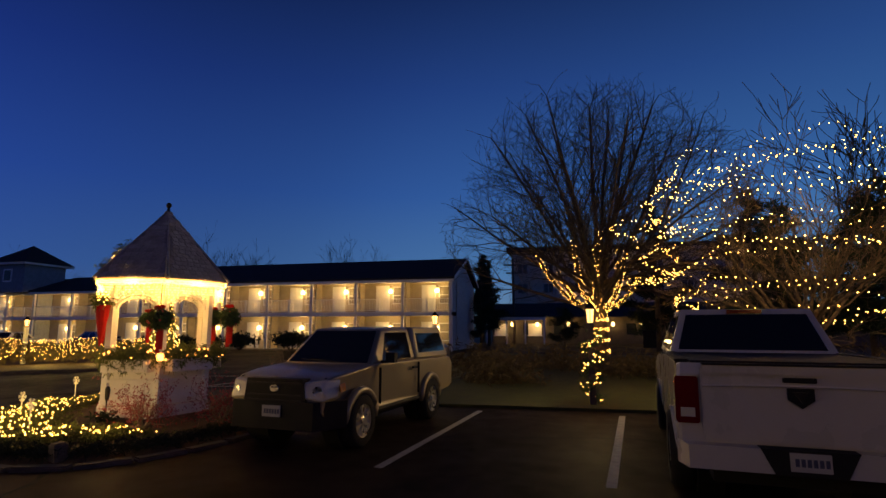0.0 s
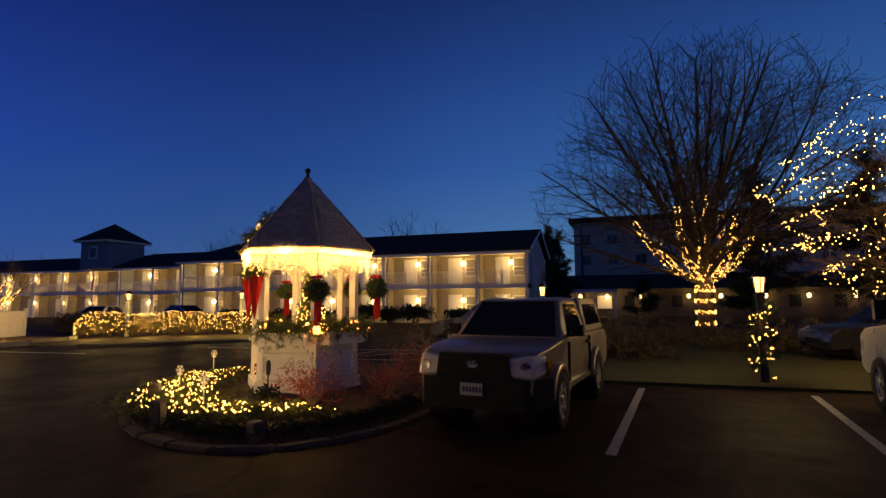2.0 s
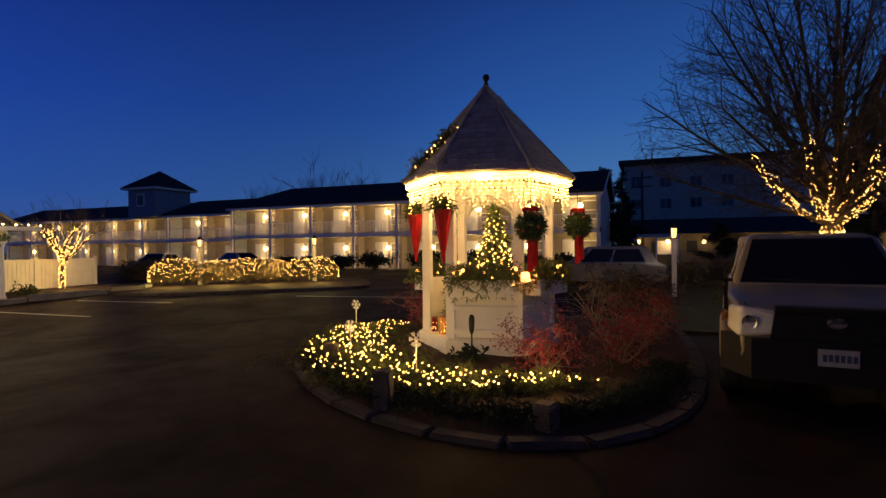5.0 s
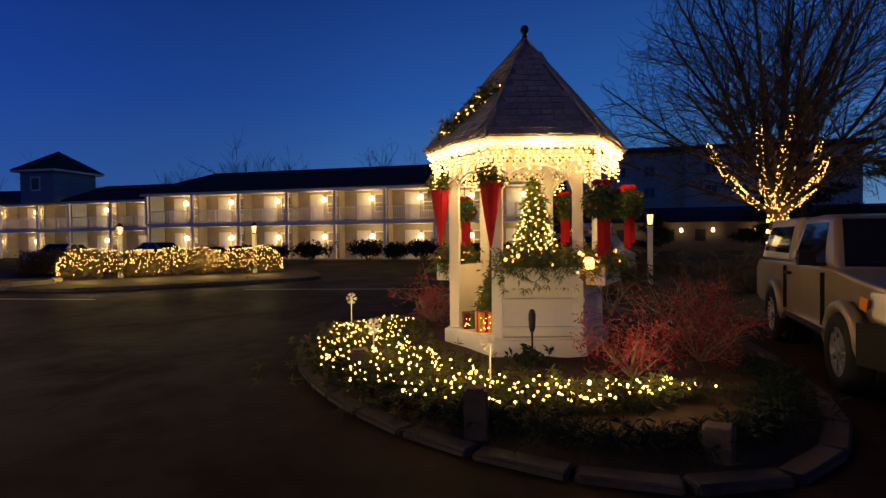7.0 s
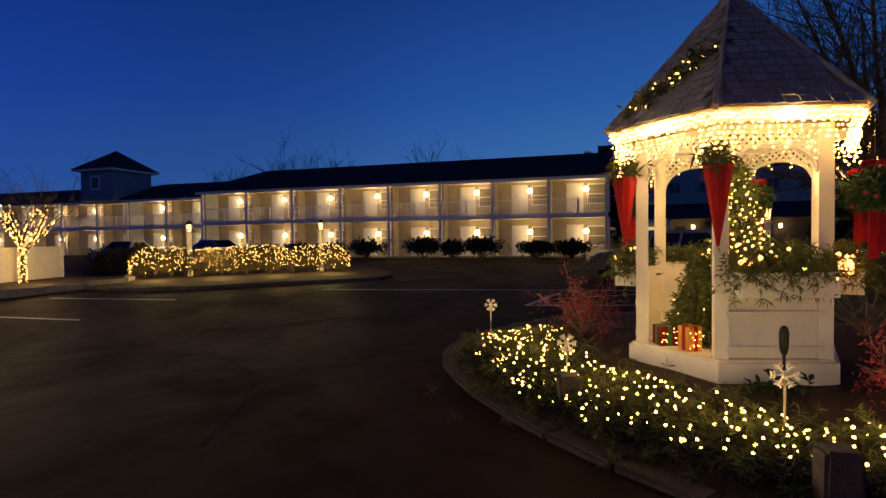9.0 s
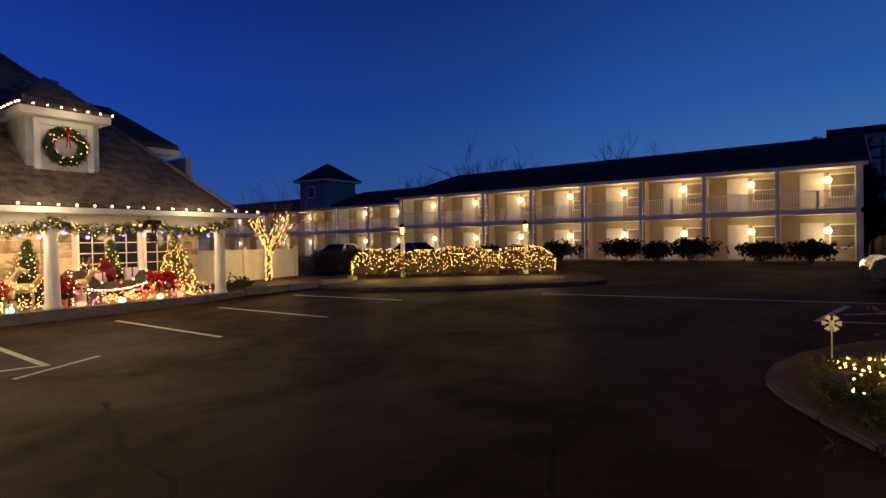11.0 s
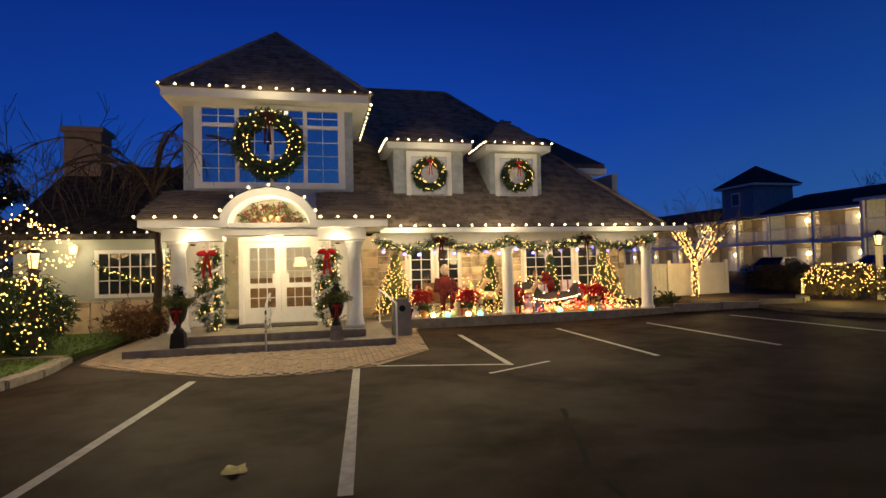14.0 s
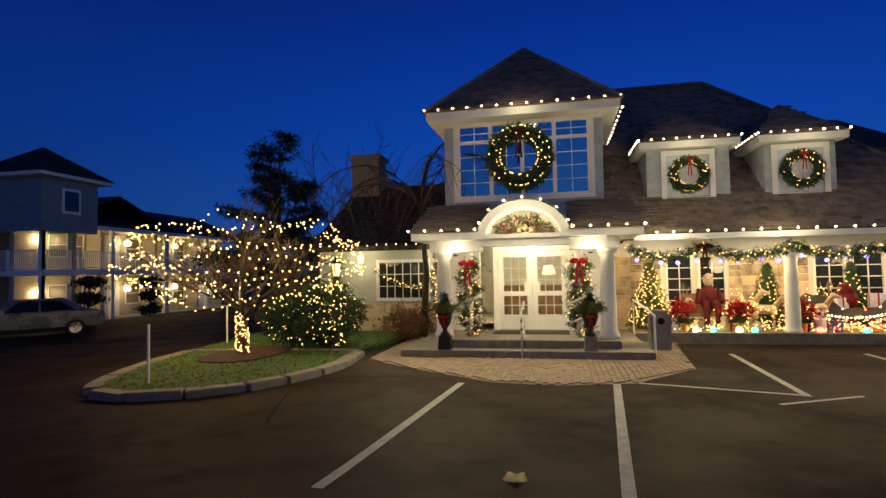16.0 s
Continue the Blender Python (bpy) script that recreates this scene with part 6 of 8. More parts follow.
for s in (-1, 1):
    q = [(s * lo, 1.4, zl), (s * lo, 2.98, zl), (s * hi, 2.98, zh), (s * hi, 1.9, zh)]
    w = lerp_quad(q, 0.12, 0.86, 0.08, 0.86)
    pane(pk, w if s > 0 else [w[1], w[0], w[3], w[2]], M["car_glass"], name="side_window")
    q = [(s * lo, 3.0, zl), (s * lo, 4.74, zl), (s * (hi + 0.06), 4.5, zh), (s * (hi + 0.06), 3.02, zh)]
    w = lerp_quad(q, 0.08, 0.9, 0.2, 0.82)
    pane(pk, w if s > 0 else [w[1], w[0], w[3], w[2]], M["car_glass"], name="canopy_window")
    for y in (0.84, 3.57):
        wheel(pk, s * 0.81, y, 0.38, 0.24, s)
        part("fender_flare", tube(bmesh.new(), [(s * 0.87, y + 0.46 * math.cos(t), 0.36 + 0.46 * math.sin(t)) for t in np.linspace(0.05, math.pi - 0.05, 14)], [0.03] + [0.062] * 12 + [0.03], 8), M["car_silver"], pk, "moulded fender flare", True)
        part("wheel_well", lathe(bmesh.new(), [(0.43, 0), (0.43, 0.25)], (0, 0, 0), 20), M["black_plastic"], pk).matrix_basis = Matrix.Translation((s * 0.6 - 0.125, y, 0.4)) @ Matrix.Rotation(radians(90), 4, "Y")
    hl_ = soften(part("headlight", hull(bmesh.new(), [(s * x, y, z) for x, y, z in ((0.47, -0.05, 0.76), (0.78, -0.02, 0.73), (0.875, 0.22, 0.78), (0.43, -0.03, 0.985), (0.74, 0.02, 1.02), (0.855, 0.32, 1.02), (0.5, 0.2, 0.78), (0.5, 0.22, 0.99))]), M["lens"], pk, "headlight with a pale reflection put in its colour"), 0.04)
    part("reflector", lathe(bmesh.new(), [(0.07, 0.0), (0.066, 0.012), (0.05, 0.006), (0.02, 0.004)], (0, 0, 0), 18), M["steel"], hl_).matrix_basis = Matrix.Translation((s * 0.67, -0.012, 0.87)) @ Matrix.Rotation(radians(12 * s), 4, "Z") @ Matrix.Rotation(radians(90), 4, "X")
    part("indicator", hull(bmesh.new(), [(s * x, y, z) for x, y, z in ((0.9, 0.2, 0.84), (0.912, 0.32, 0.86), (0.9, 0.32, 0.97), (0.885, 0.2, 0.95), (0.8, 0.3, 0.9))]), M["amber"], pk, "amber indicator")
    mir = part("mirror", hull(bmesh.new(), [(s * x, y, z) for x in (0.9, 1.06) for y in (1.55, 1.66) for z in (1.17, 1.33)]), M["black_plastic"], pk, "door mirror")
    part("mirror_arm", B(min(s * 0.78, s * 0.92), 1.58, 1.16, max(s * 0.78, s * 0.92), 1.64, 1.2), M["black_plastic"], pk)
    part("door_handle", B(min(s * 0.87, s * 0.92), 2.66, 1.0, max(s * 0.87, s * 0.92), 2.84, 1.04, bevel=0.008), M["black_plastic"], pk)
    for y in (1.42, 2.96):
        part("door_seam", B(min(s * 0.86, s * 0.899), y - 0.006, 0.55, max(s * 0.86, s * 0.899), y + 0.006, 1.1), M["black_plastic"], pk)
    part("running_board", tube(bmesh.new(), [(s * 0.84, 1.35, 0.46), (s * 0.84, 3.05, 0.46)], 0.04, 6), M["black_plastic"], pk)
part("grille", hull(bmesh.new(), [(x, y, z) for x, z in ((-0.46, 1.03), (0.46, 1.03), (-0.52, 0.62), (0.52, 0.62)) for y in (-0.055, 0.12)]), M["black_plastic"], pk, "black grille")
for z in (0.74, 0.81, 0.97):
    part("grille_slat", B(-0.45, -0.066, z - 0.012, 0.45, -0.056, z + 0.012, bevel=0.004), M["black_metal"], pk)
for s in (-1, 1):
    part("hood_seam", tube(bmesh.new(), [(s * 0.7, 0.12, 1.03), (s * 0.74, 0.7, 1.095), (s * 0.76, 1.24, 1.142)], 0.007, 5), M["black_plastic"], pk)
    part("wiper", tube(bmesh.new(), [(s * 0.1 + 0.1, 1.26, 1.185), (s * 0.1 - 0.42, 1.3, 1.215)], 0.008, 5), M["black_plastic"], pk)
part("grille_badge", lathe(bmesh.new(), [(0.06, 0), (0.055, 0.01)], (0, 0, 0), 14), M["steel"], pk).matrix_basis = Matrix.Translation((0, -0.058, 0.9)) @ Matrix.Rotation(radians(90), 4, "X") @ Matrix.Diagonal((1.3, 0.8, 1, 1))
part("front_bumper", hull(bmesh.new(), [(x, y, z) for x, y in ((-0.92, 0.36), (-0.66, -0.09), (0.66, -0.09), (0.92, 0.36)) for z in (0.36, 0.73)]), M["black_plastic"], pk, "black front bumper")
plate_bars(pk, -0.1, 0.6, -1)
part("chassis", B(-0.6, 0.3, 0.3, 0.6, 4.6, 0.55), M["black_plastic"], pk)
part("rear_bumper", B(-0.85, 4.76, 0.5, 0.85, 4.9, 0.68, bevel=0.03), M["black_plastic"], pk)

# white full-size pickup, tail towards the camera's start
rm = tagged(empty("pickup_truck", (1.84, 5.42, 0), -5.6), "large white pickup parked nose-in beside the lawn", "pickup truck")
out = [(0.02, 0.62), (0.02, 1.3), (0.04, 1.4), (2.0, 1.4), (4.3, 1.32), (5.5, 1.22), (5.72, 1.1), (5.76, 0.6), (5.6, 0.5)] + arch_line(4.75, 0.5, 0.5) + arch_line(1.2, 0.5, 0.5) + [(0.3, 0.55)]
part("body", body_shell([p for p in out], 1.0, 1.0, 0.08, 0.1), M["car_white"], rm, "white painted body")
lo, hi, zl, zh = 0.93, 0.74, 1.38, 1.96
part("cab", hull(bmesh.new(), [(s * lo, y, zl) for s in (-1, 1) for y in (2.02, 4.5)] + [(s * hi, y, zh) for s in (-1, 1) for y in (2.35, 3.75)]), M["car_white"], rm)
bw = [(-lo, 2.02, zl), (lo, 2.02, zl), (hi, 2.35, zh), (-hi, 2.35, zh)]
pane(rm, lerp_quad(bw, 0.05, 0.95, 0.12, 0.88), M["car_glass"], name="rear_window")
part("stop_lamp", B(-0.2, 2.3, 1.9, 0.2, 2.36, 1.955), M["tail_red"], rm)
for s in (-1, 1):
    q = [(s * lo, 2.02, zl), (s * lo, 4.5, zl), (s * hi, 3.75, zh), (s * hi, 2.35, zh)]
    for u0, u1 in ((0.06, 0.45), (0.5, 0.9)):
        w = lerp_quad(q, u0, u1, 0.1, 0.86)
        pane(rm, w if s > 0 else [w[1], w[0], w[3], w[2]], M["car_glass"], name="side_window")
    for y in (1.2, 4.75):
        wheel(rm, s * 0.9, y, 0.41, 0.27, s, 5)
        part("wheel_well", lathe(bmesh.new(), [(0.48, 0), (0.48, 0.25)], (0, 0, 0), 20), M["black_plastic"], rm).matrix_basis = Matrix.Translation((s * 0.66 - 0.125, y, 0.42)) @ Matrix.Rotation(radians(90), 4, "Y")
    tl = part("tail_light", B(min(s * 0.8, s * 1.0), -0.012, 0.86, max(s * 0.8, s * 1.0), 0.1, 1.28, bevel=0.012), M["tail_red"], rm, "red tail light")
    part("reverse_lamp", B(min(s * 0.84, s * 0.96), -0.02, 0.92, max(s * 0.84, s * 0.96), -0.0125, 1.0), M["lens"], tl)
    part("door_mirror", hull(bmesh.new(), [(s * x, y, z) for x in (1.02, 1.22) for y in (3.9, 4.02) for z in (1.4, 1.68)]), M["black_plastic"], rm)
    part("bed_rail_cap", B(min(s * 0.86, s * 0.99), 0.06, 1.401, max(s * 0.86, s * 0.99), 2.0, 1.43, bevel=0.01), M["black_plastic"], rm, "black bed rail cap")
tg = part("tailgate", box(B(-0.78, -0.02, 0.72, 0.78, 0.018, 1.36, bevel=0.012), -0.78, -0.05, 1.3, 0.78, 0.0, 1.39, bevel=0.015), M["car_white"], rm, "white tailgate with a lipped top edge")
part("tailgate_panel", B(-0.6, -0.03, 0.8, 0.6, -0.021, 1.12, bevel=0.004), M["car_white"], tg)
part("tailgate_crease", tube(bmesh.new(), [(-0.77, -0.022, 1.2), (-0.3, -0.034, 1.215), (0.3, -0.034, 1.215), (0.77, -0.022, 1.2)], 0.012, 6), M["car_white"], tg)
part("tailgate_spoiler", B(-0.77, -0.058, 1.385, 0.77, 0.03, 1.405, bevel=0.008), M["black_plastic"], tg, "black tailgate cap")
part("tailgate_handle", B(-0.13, -0.04, 1.245, 0.13, -0.024, 1.29, bevel=0.006), M["black_plastic"], tg, "recessed black handle")
part("badge", hull(bmesh.new(), [(x, y, z) for x, z in ((-0.1, 1.2), (0.1, 1.2), (0.1, 1.1), (0.0, 1.03), (-0.1, 1.1)) for y in (-0.05, -0.022)]), M["black_plastic"], tg, "dark shield badge")
part("badge_boss", hull(bmesh.new(), [(x, y, z) for x, z in ((-0.06, 1.17), (0.06, 1.17), (0.0, 1.08)) for y in (-0.062, -0.05)]), M["black_metal"], tg)
part("tonneau_cover", B(-0.86, 0.06, 1.395, 0.86, 2.0, 1.42, bevel=0.01), M["black_plastic"], rm, "black bed cover")
bp = part("rear_bumper", hull(bmesh.new(), [(x, y, z) for x, y in ((-1.0, 0.1), (-0.92, -0.14), (0.92, -0.14), (1.0, 0.1)) for z in (0.5, 0.7)]), M["car_white"], rm, "white painted rear bumper")
part("plate_recess", hull(bmesh.new(), [(x, y, z) for x, z in ((-0.36, 0.704), (0.36, 0.704), (0.26, 0.496), (-0.26, 0.496)) for y in (-0.146, 0.0)]), M["black_plastic"], bp)
plate_bars(rm, -0.155, 0.61, -1)
part("chassis", B(-0.7, 0.2, 0.32, 0.7, 5.5, 0.6), M["black_plastic"], rm)


def saloon(x, y, rz, mat, label, length=4.8, half=0.9, roof=1.44, suv=False, z=None):
    """A closed car, nose towards local -y."""
    root = tagged(empty("parked_car", (x, y, ground_z(x, y) if z is None else z), rz), label, "car")
    k = length / 4.8
    b = 0.98 if suv else 0.9
    o = [(0.05, 0.35), (0.0, 0.55), (0.08, b - 0.2), (0.35, b - 0.06), (1.35, b + 0.04), (3.3, b + 0.06), (4.55, b + 0.06), (4.78, b - 0.05), (4.8, 0.5), (4.65, 0.35)]
    o = [(a * k, c) for a, c in o] + arch_line(3.85 * k, 0.38, 0.38) + arch_line(0.95 * k, 0.38, 0.38)
    part("body", body_shell(o, half, b - 0.1, 0.2, 0.12), mat, root)
    l, h = half * 0.92, half * 0.7
    ye, yr = (4.55 * k, 4.1 * k) if suv else (4.35 * k, 3.5 * k)
    part("cabin", hull(bmesh.new(), [(s * l, q, b + 0.03) for s in (-1, 1) for q in (1.25 * k, ye)] + [(s * h, q, roof) for s in (-1, 1) for q in (2.05 * k, yr)]), mat, root)
    pane(root, lerp_quad([(-l, 1.25 * k, b + 0.03), (l, 1.25 * k, b + 0.03), (h, 2.05 * k, roof), (-h, 2.05 * k, roof)], 0.05, 0.95, 0.06, 0.92), M["car_glass"], name="windscreen")
    pane(root, lerp_quad([(l, ye, b + 0.03), (-l, ye, b + 0.03), (-h, yr, roof), (h, yr, roof)], 0.06, 0.94, 0.1, 0.9), M["car_glass"], name="rear_window")
    for s in (-1, 1):
        q = [(s * l, 1.25 * k, b + 0.03), (s * l, ye, b + 0.03), (s * h, yr, roof), (s * h, 2.05 * k, roof)]
        for u0, u1 in ((0.13, 0.47), (0.5, 0.86)):
            w = lerp_quad(q, u0, u1, 0.1, 0.84)
            pane(root, w if s > 0 else [w[1], w[0], w[3], w[2]], M["car_glass"], name="side_window")
        for q in (0.95 * k, 3.85 * k):
            wheel(root, s * (half - 0.11), q, 0.33, 0.21, s, 5)
        part("headlight", hull(bmesh.new(), [(s * a, q, c) for a, q, c in ((0.5, 0.06, 0.62), (0.86, 0.25, 0.66), (0.5, 0.12, 0.74), (0.86, 0.5, 0.8), (0.55, 0.3, 0.7))]), M["lens"], root)
        part("tail_light", hull(bmesh.new(), [(s * a * half, q * k, c) for a, q, c in ((0.6, 4.8, 0.76), (0.97, 4.62, 0.76), (0.6, 4.79, 0.9), (0.97, 4.6, 0.92), (0.7, 4.5, 0.84))]), M["tail_red"], root)
        part("mirror", hull(bmesh.new(), [(s * a, q, c) for a in (half * 0.96, half + 0.14) for q in (1.62, 1.74) for c in (b + 0.04, b + 0.18)]), mat, root)
    part("grille", B(-0.4, -0.012, 0.45, 0.4, 0.05, 0.62), M["black_plastic"], root)
    part("underbody", B(-half * 0.8, 0.3, 0.2, half * 0.8, length - 0.3, 0.45), M["black_plastic"], root)
    return root


M["car_pewter"] = material("pewter_car_paint", (0.15, 0.16, 0.18), 0.3, 0.6, 0.04, 2, 0.0, 60, coat=0.6)
saloon(-26.2, -18.5, 52, M["car_pewter"], "pewter grey saloon parked before the far motel wing")
saloon(-9.9, 21.6, -84, M["car_pewter"], "dark grey crossover parked behind the gazebo", 4.6, 0.92, 1.62, True)
saloon(-37.5, 27.0, 20, M["car_grey"], "grey car parked beyond the fence")
saloon(-33.0, 33.5, 75, M["car_dark"], "dark car parked beyond the hedge")
saloon(2.6, 18.2, -80, M["car_dark"], "dark car standing behind the lawn", 4.7, 0.92, 1.6, True)


# ---- trees, hedges, lamps and fences ----
def bare_tree(name, at, height, spread, seed, label, trunk=0.25, fork=0.22, limbs_n=9, levels=4, mat="bark", split=(3, 4), lift=0.28, category="tree", least=0.008, ratio=0.66, wander=0.2, fan=0.55):
    rng = random.Random(seed)
    root = tagged(empty(name, at), label, category)
    zf = height * fork
    part("trunk", tube(bmesh.new(), [(0, 0, -0.1), (0.01 * trunk, 0, 0.12), (0.02, 0.01, zf * 0.5), (0.0, 0.02, zf), (0.02, 0.0, zf + height * 0.1)], [trunk * 1.45, trunk * 1.1, trunk * 0.95, trunk * 0.9, trunk * 0.45], 12), M[mat], root, "tapered grey-brown trunk", True)
    limbs = []
    for k in range(limbs_n):
        a = k * 2.399 + rng.uniform(-0.3, 0.3)
        tilt = rng.uniform(0.25, 1.0) if k else 0.05
        d = Vector((math.cos(a) * spread * tilt, math.sin(a) * spread * tilt, 1.0))
        s = Vector((0, 0, zf * rng.uniform(0.8, 1.15)))
        limbs += branches(s, d, height * rng.uniform(0.36, 0.44), trunk * rng.uniform(0.32, 0.5), levels, rng, split, lift, wander, ratio, None, 0, 6, fan)
    limb_mesh("branchwork", limbs, M[mat], root, "spreading bare branches", least)
    return root, limbs


# big bare maple, its trunk and first limbs wrapped in lights
MAPLE = Vector((0.97, 27.0, 0.35))
maple = tagged(empty("bare_maple", MAPLE), "large bare maple with a light-wrapped trunk", "tree")
part("trunk", tube(bmesh.new(), [(0, 0, -0.4), (0, 0, 0.1), (0.02, 0.01, 1.2), (0, 0.02, 2.2), (0.02, 0, 3.4)], [0.5, 0.38, 0.33, 0.34, 0.16], 14), M["bark"], maple, "thick grey-brown trunk", True)
rng = random.Random(4)


def inside_dome(p):
    """Share of the way from the middle of the crown to its edge."""
    q = Vector((p.x / 7.4, p.y / 7.4, (p.z - 5.6) / (7.5 if p.z > 5.6 else 3.4)))
    return q.length


def twigs(start, d, length, radius, level, out):
    p, d = Vector(start), Vector(d).normalized()
    n = (9, 6, 4, 3)[level]
    pts, rad = [p.copy()], [radius]
    for i in range(n):
        d = (d + Vector((rng.gauss(0, 1), rng.gauss(0, 1), rng.gauss(0, 1))) * (0.045, 0.08, 0.1, 0.12)[level] + Vector((0, 0, 0.008))).normalized()
        p = p + d * length / n
        if inside_dome(p) > 1.0 + rng.uniform(-0.04, 0.05) and i:
            break
        pts.append(p.copy())
        rad.append(max(0.006, radius * (1 - 0.85 * (i + 1) / n)))
    out.append((pts, rad, level))
    if level < 3:
        for i in range(2 if level == 0 else 1, len(pts)):
            for _ in range((2, 1, 1)[level]):
                side = d.orthogonal()
                side.rotate(Matrix.Rotation(rng.random() * math.tau, 3, d))
                nd = d * 0.82 + side.normalized() * rng.uniform(0.45, 0.8)
                twigs(pts[i], nd, (length * 0.34, length * 0.5, length * 0.6)[level] * rng.uniform(0.7, 1.2), max(rad[i] * 0.5, 0.008), level + 1, out)


mlimbs = []
for k in range(30):
    a = k * 2.399 + rng.uniform(-0.25, 0.25)
    tilt = radians(3 + 80 * ((k + 0.4) / 30) ** 0.85)
    d = Vector((math.cos(a) * math.sin(tilt), math.sin(a) * math.sin(tilt), math.cos(tilt)))
    twigs((0, 0, 2.0 + 1.6 * rng.random()), d, 12.0 - 2.6 * tilt, 0.12 * (1.1 - 0.4 * k / 30), 0, mlimbs)
limb_mesh("branchwork", mlimbs, M["bark"], maple, "dome of fine bare branches", 0.0085)
# short lower limbs wound with lights: azimuth, reach and height of each tip
arms, rng = [], random.Random(9)
for a, reach, top in ((195, 3.0, 5.0), (25, 2.5, 4.4), (230, 1.7, 5.5), (330, 1.5, 5.0), (280, 1.0, 5.9), (100, 1.4, 6.1), (160, 2.0, 4.2), (60, 2.2, 5.4), (300, 2.1, 4.0)):
    e = Vector((math.cos(radians(a)), math.sin(radians(a)), 0))
    bend = Vector((-e.y, e.x, 0)) * rng.uniform(-0.25, 0.25)
    pts = [Vector((0, 0, 2.1)) + e * reach * f ** 0.8 + bend * math.sin(f * 3.1) + Vector((0, 0, (top - 2.1) * (0.35 * f + 0.65 * f * f))) for f in np.linspace(0, 1, 12)]
    arms.append((pts, [0.12 - 0.075 * i / 11 for i in range(12)], 0))
for arm in arms:
    limb_mesh("lower_limb", [arm], M["bark"], maple, "", 0.02)
pts = []
for band in (0.3, 0.8, 1.3, 1.75):
    for i in range(90):
        a = rng.random() * math.tau
        pts.append(MAPLE + Vector((0.41 * math.cos(a), 0.41 * math.sin(a), band + rng.uniform(-0.07, 0.07))))
for _ in range(150):
    a = rng.random() * math.tau
    pts.append(MAPLE + Vector((0.37 * math.cos(a), 0.37 * math.sin(a), rng.uniform(1.75, 2.9))))
for P_, R_, lev in arms:
    for i in range(len(P_) - 1):
        for _ in range(11):
            a = rng.random() * math.tau
            c = P_[i].lerp(P_[i + 1], rng.random())
            pts.append(MAPLE + c + Vector((math.cos(a), math.sin(a), rng.uniform(-0.5, 0.5))) * (R_[i] + 0.05))
tagged(beads("tree_lights", pts, 0.019, M["bulb"]), "warm string lights wound round a maple trunk", "string lights")
lamp("maple_glow", MAPLE + Vector((0, -0.8, 2.0)), 7, WARM, 0.4)
lamp("maple_glow", MAPLE + Vector((0, -0.8, 4.2)), 5, WARM, 0.5)


def draped(turn, rng, rows, r, step, name_label, centre, rx, ry, rz, watts, loose=0.0):
    """Strings swagged in uneven rounds over a crown."""
    pts = []
    for k in range(rows):
        z = -0.85 + 1.7 * (k + 0.5) / rows
        q = math.sqrt(max(0.05, 1 - z * z))
        ph = rng.random() * 6
        q *= rng.uniform(0.78, 1.06)
        n = int(math.tau * q * (rx + ry) / 2 / step)
        for i in range(n):
            a = i / n * math.tau
            if math.sin(a + turn) > 0.35:
                continue
            w = 1 + 0.07 * math.sin(3 * a + ph) + 0.05 * math.sin(7 * a + ph * 2) + rng.uniform(-0.008 - loose, 0.008 + loose)
            pts.append(Vector(centre) + Vector((rx * q * w * math.cos(a), ry * q * w * math.sin(a), rz * (z + 0.09 * math.sin(3 * a + ph) + 0.04 * math.sin(8 * a + ph) + rng.uniform(-loose, loose) * 2))))
    ob = tagged(beads("tree_lights", pts, r, M["bulb"]), name_label, "string lights")
    for dx, dy, dz in ((-0.55, -0.5, -0.3), (0.5, -0.55, -0.2), (0, 0.2, 0.4)):
        lamp("tree_glow", Vector(centre) + Vector((dx * rx, dy * ry, dz * rz)), watts, WARM, 0.5)
    return ob


crab, cl_ = bare_tree("crab_apple_tree", (6.0, 17.0, 0.05), 7.0, 2.2, 14, "wide bare crab apple hung with swags of lights", 0.2, 0.16, 12, 4, split=(3, 4), lift=0.1)
draped(0.2, random.Random(15), 17, 0.019, 0.18, "swags of warm bulbs over a crab apple crown", (6.2, 16.9, 4.1), 4.7, 4.0, 2.9, 120, 0.01)
# its twin across the aisle, mirrored in the parked trucks' paint and glass
bare_tree("crab_apple_tree", (6.5, -9.5, 0.0), 6.6, 2.2, 16, "bare crab apple with swags of lights across the aisle", 0.2, 0.16, 9, 3, split=(3, 4), lift=0.1)
draped(2.8, random.Random(17), 13, 0.018, 0.3, "swags of warm bulbs over the second crab apple", (6.5, -9.4, 4.0), 4.2, 4.0, 2.8, 110)
# round light-draped tree by the entrance drive
TL = (-22.5, -4.5, -0.12)
tr, tl_ = bare_tree("lawn_tree", TL, 3.3, 2.3, 23, "small spreading tree draped with warm lights", 0.11, 0.27, 11, 3, split=(4, 5), lift=0.1, least=0.005)
draped(-2.13, random.Random(24), 11, 0.0185, 0.17, "rows of warm bulbs draped over a small tree", (-22.7, -4.5, 1.95), 2.5, 2.5, 1.12, 120, 0.025)
rng = random.Random(25)
tagged(beads("trunk_lights", [(TL[0] + 0.14 * math.cos(a), TL[1] + 0.14 * math.sin(a), TL[2] + z) for a, z in ((rng.random() * 6.28, rng.random() * 0.95) for _ in range(130))], 0.016, M["bulb"]), "warm bulbs wound round a small trunk", "string lights")
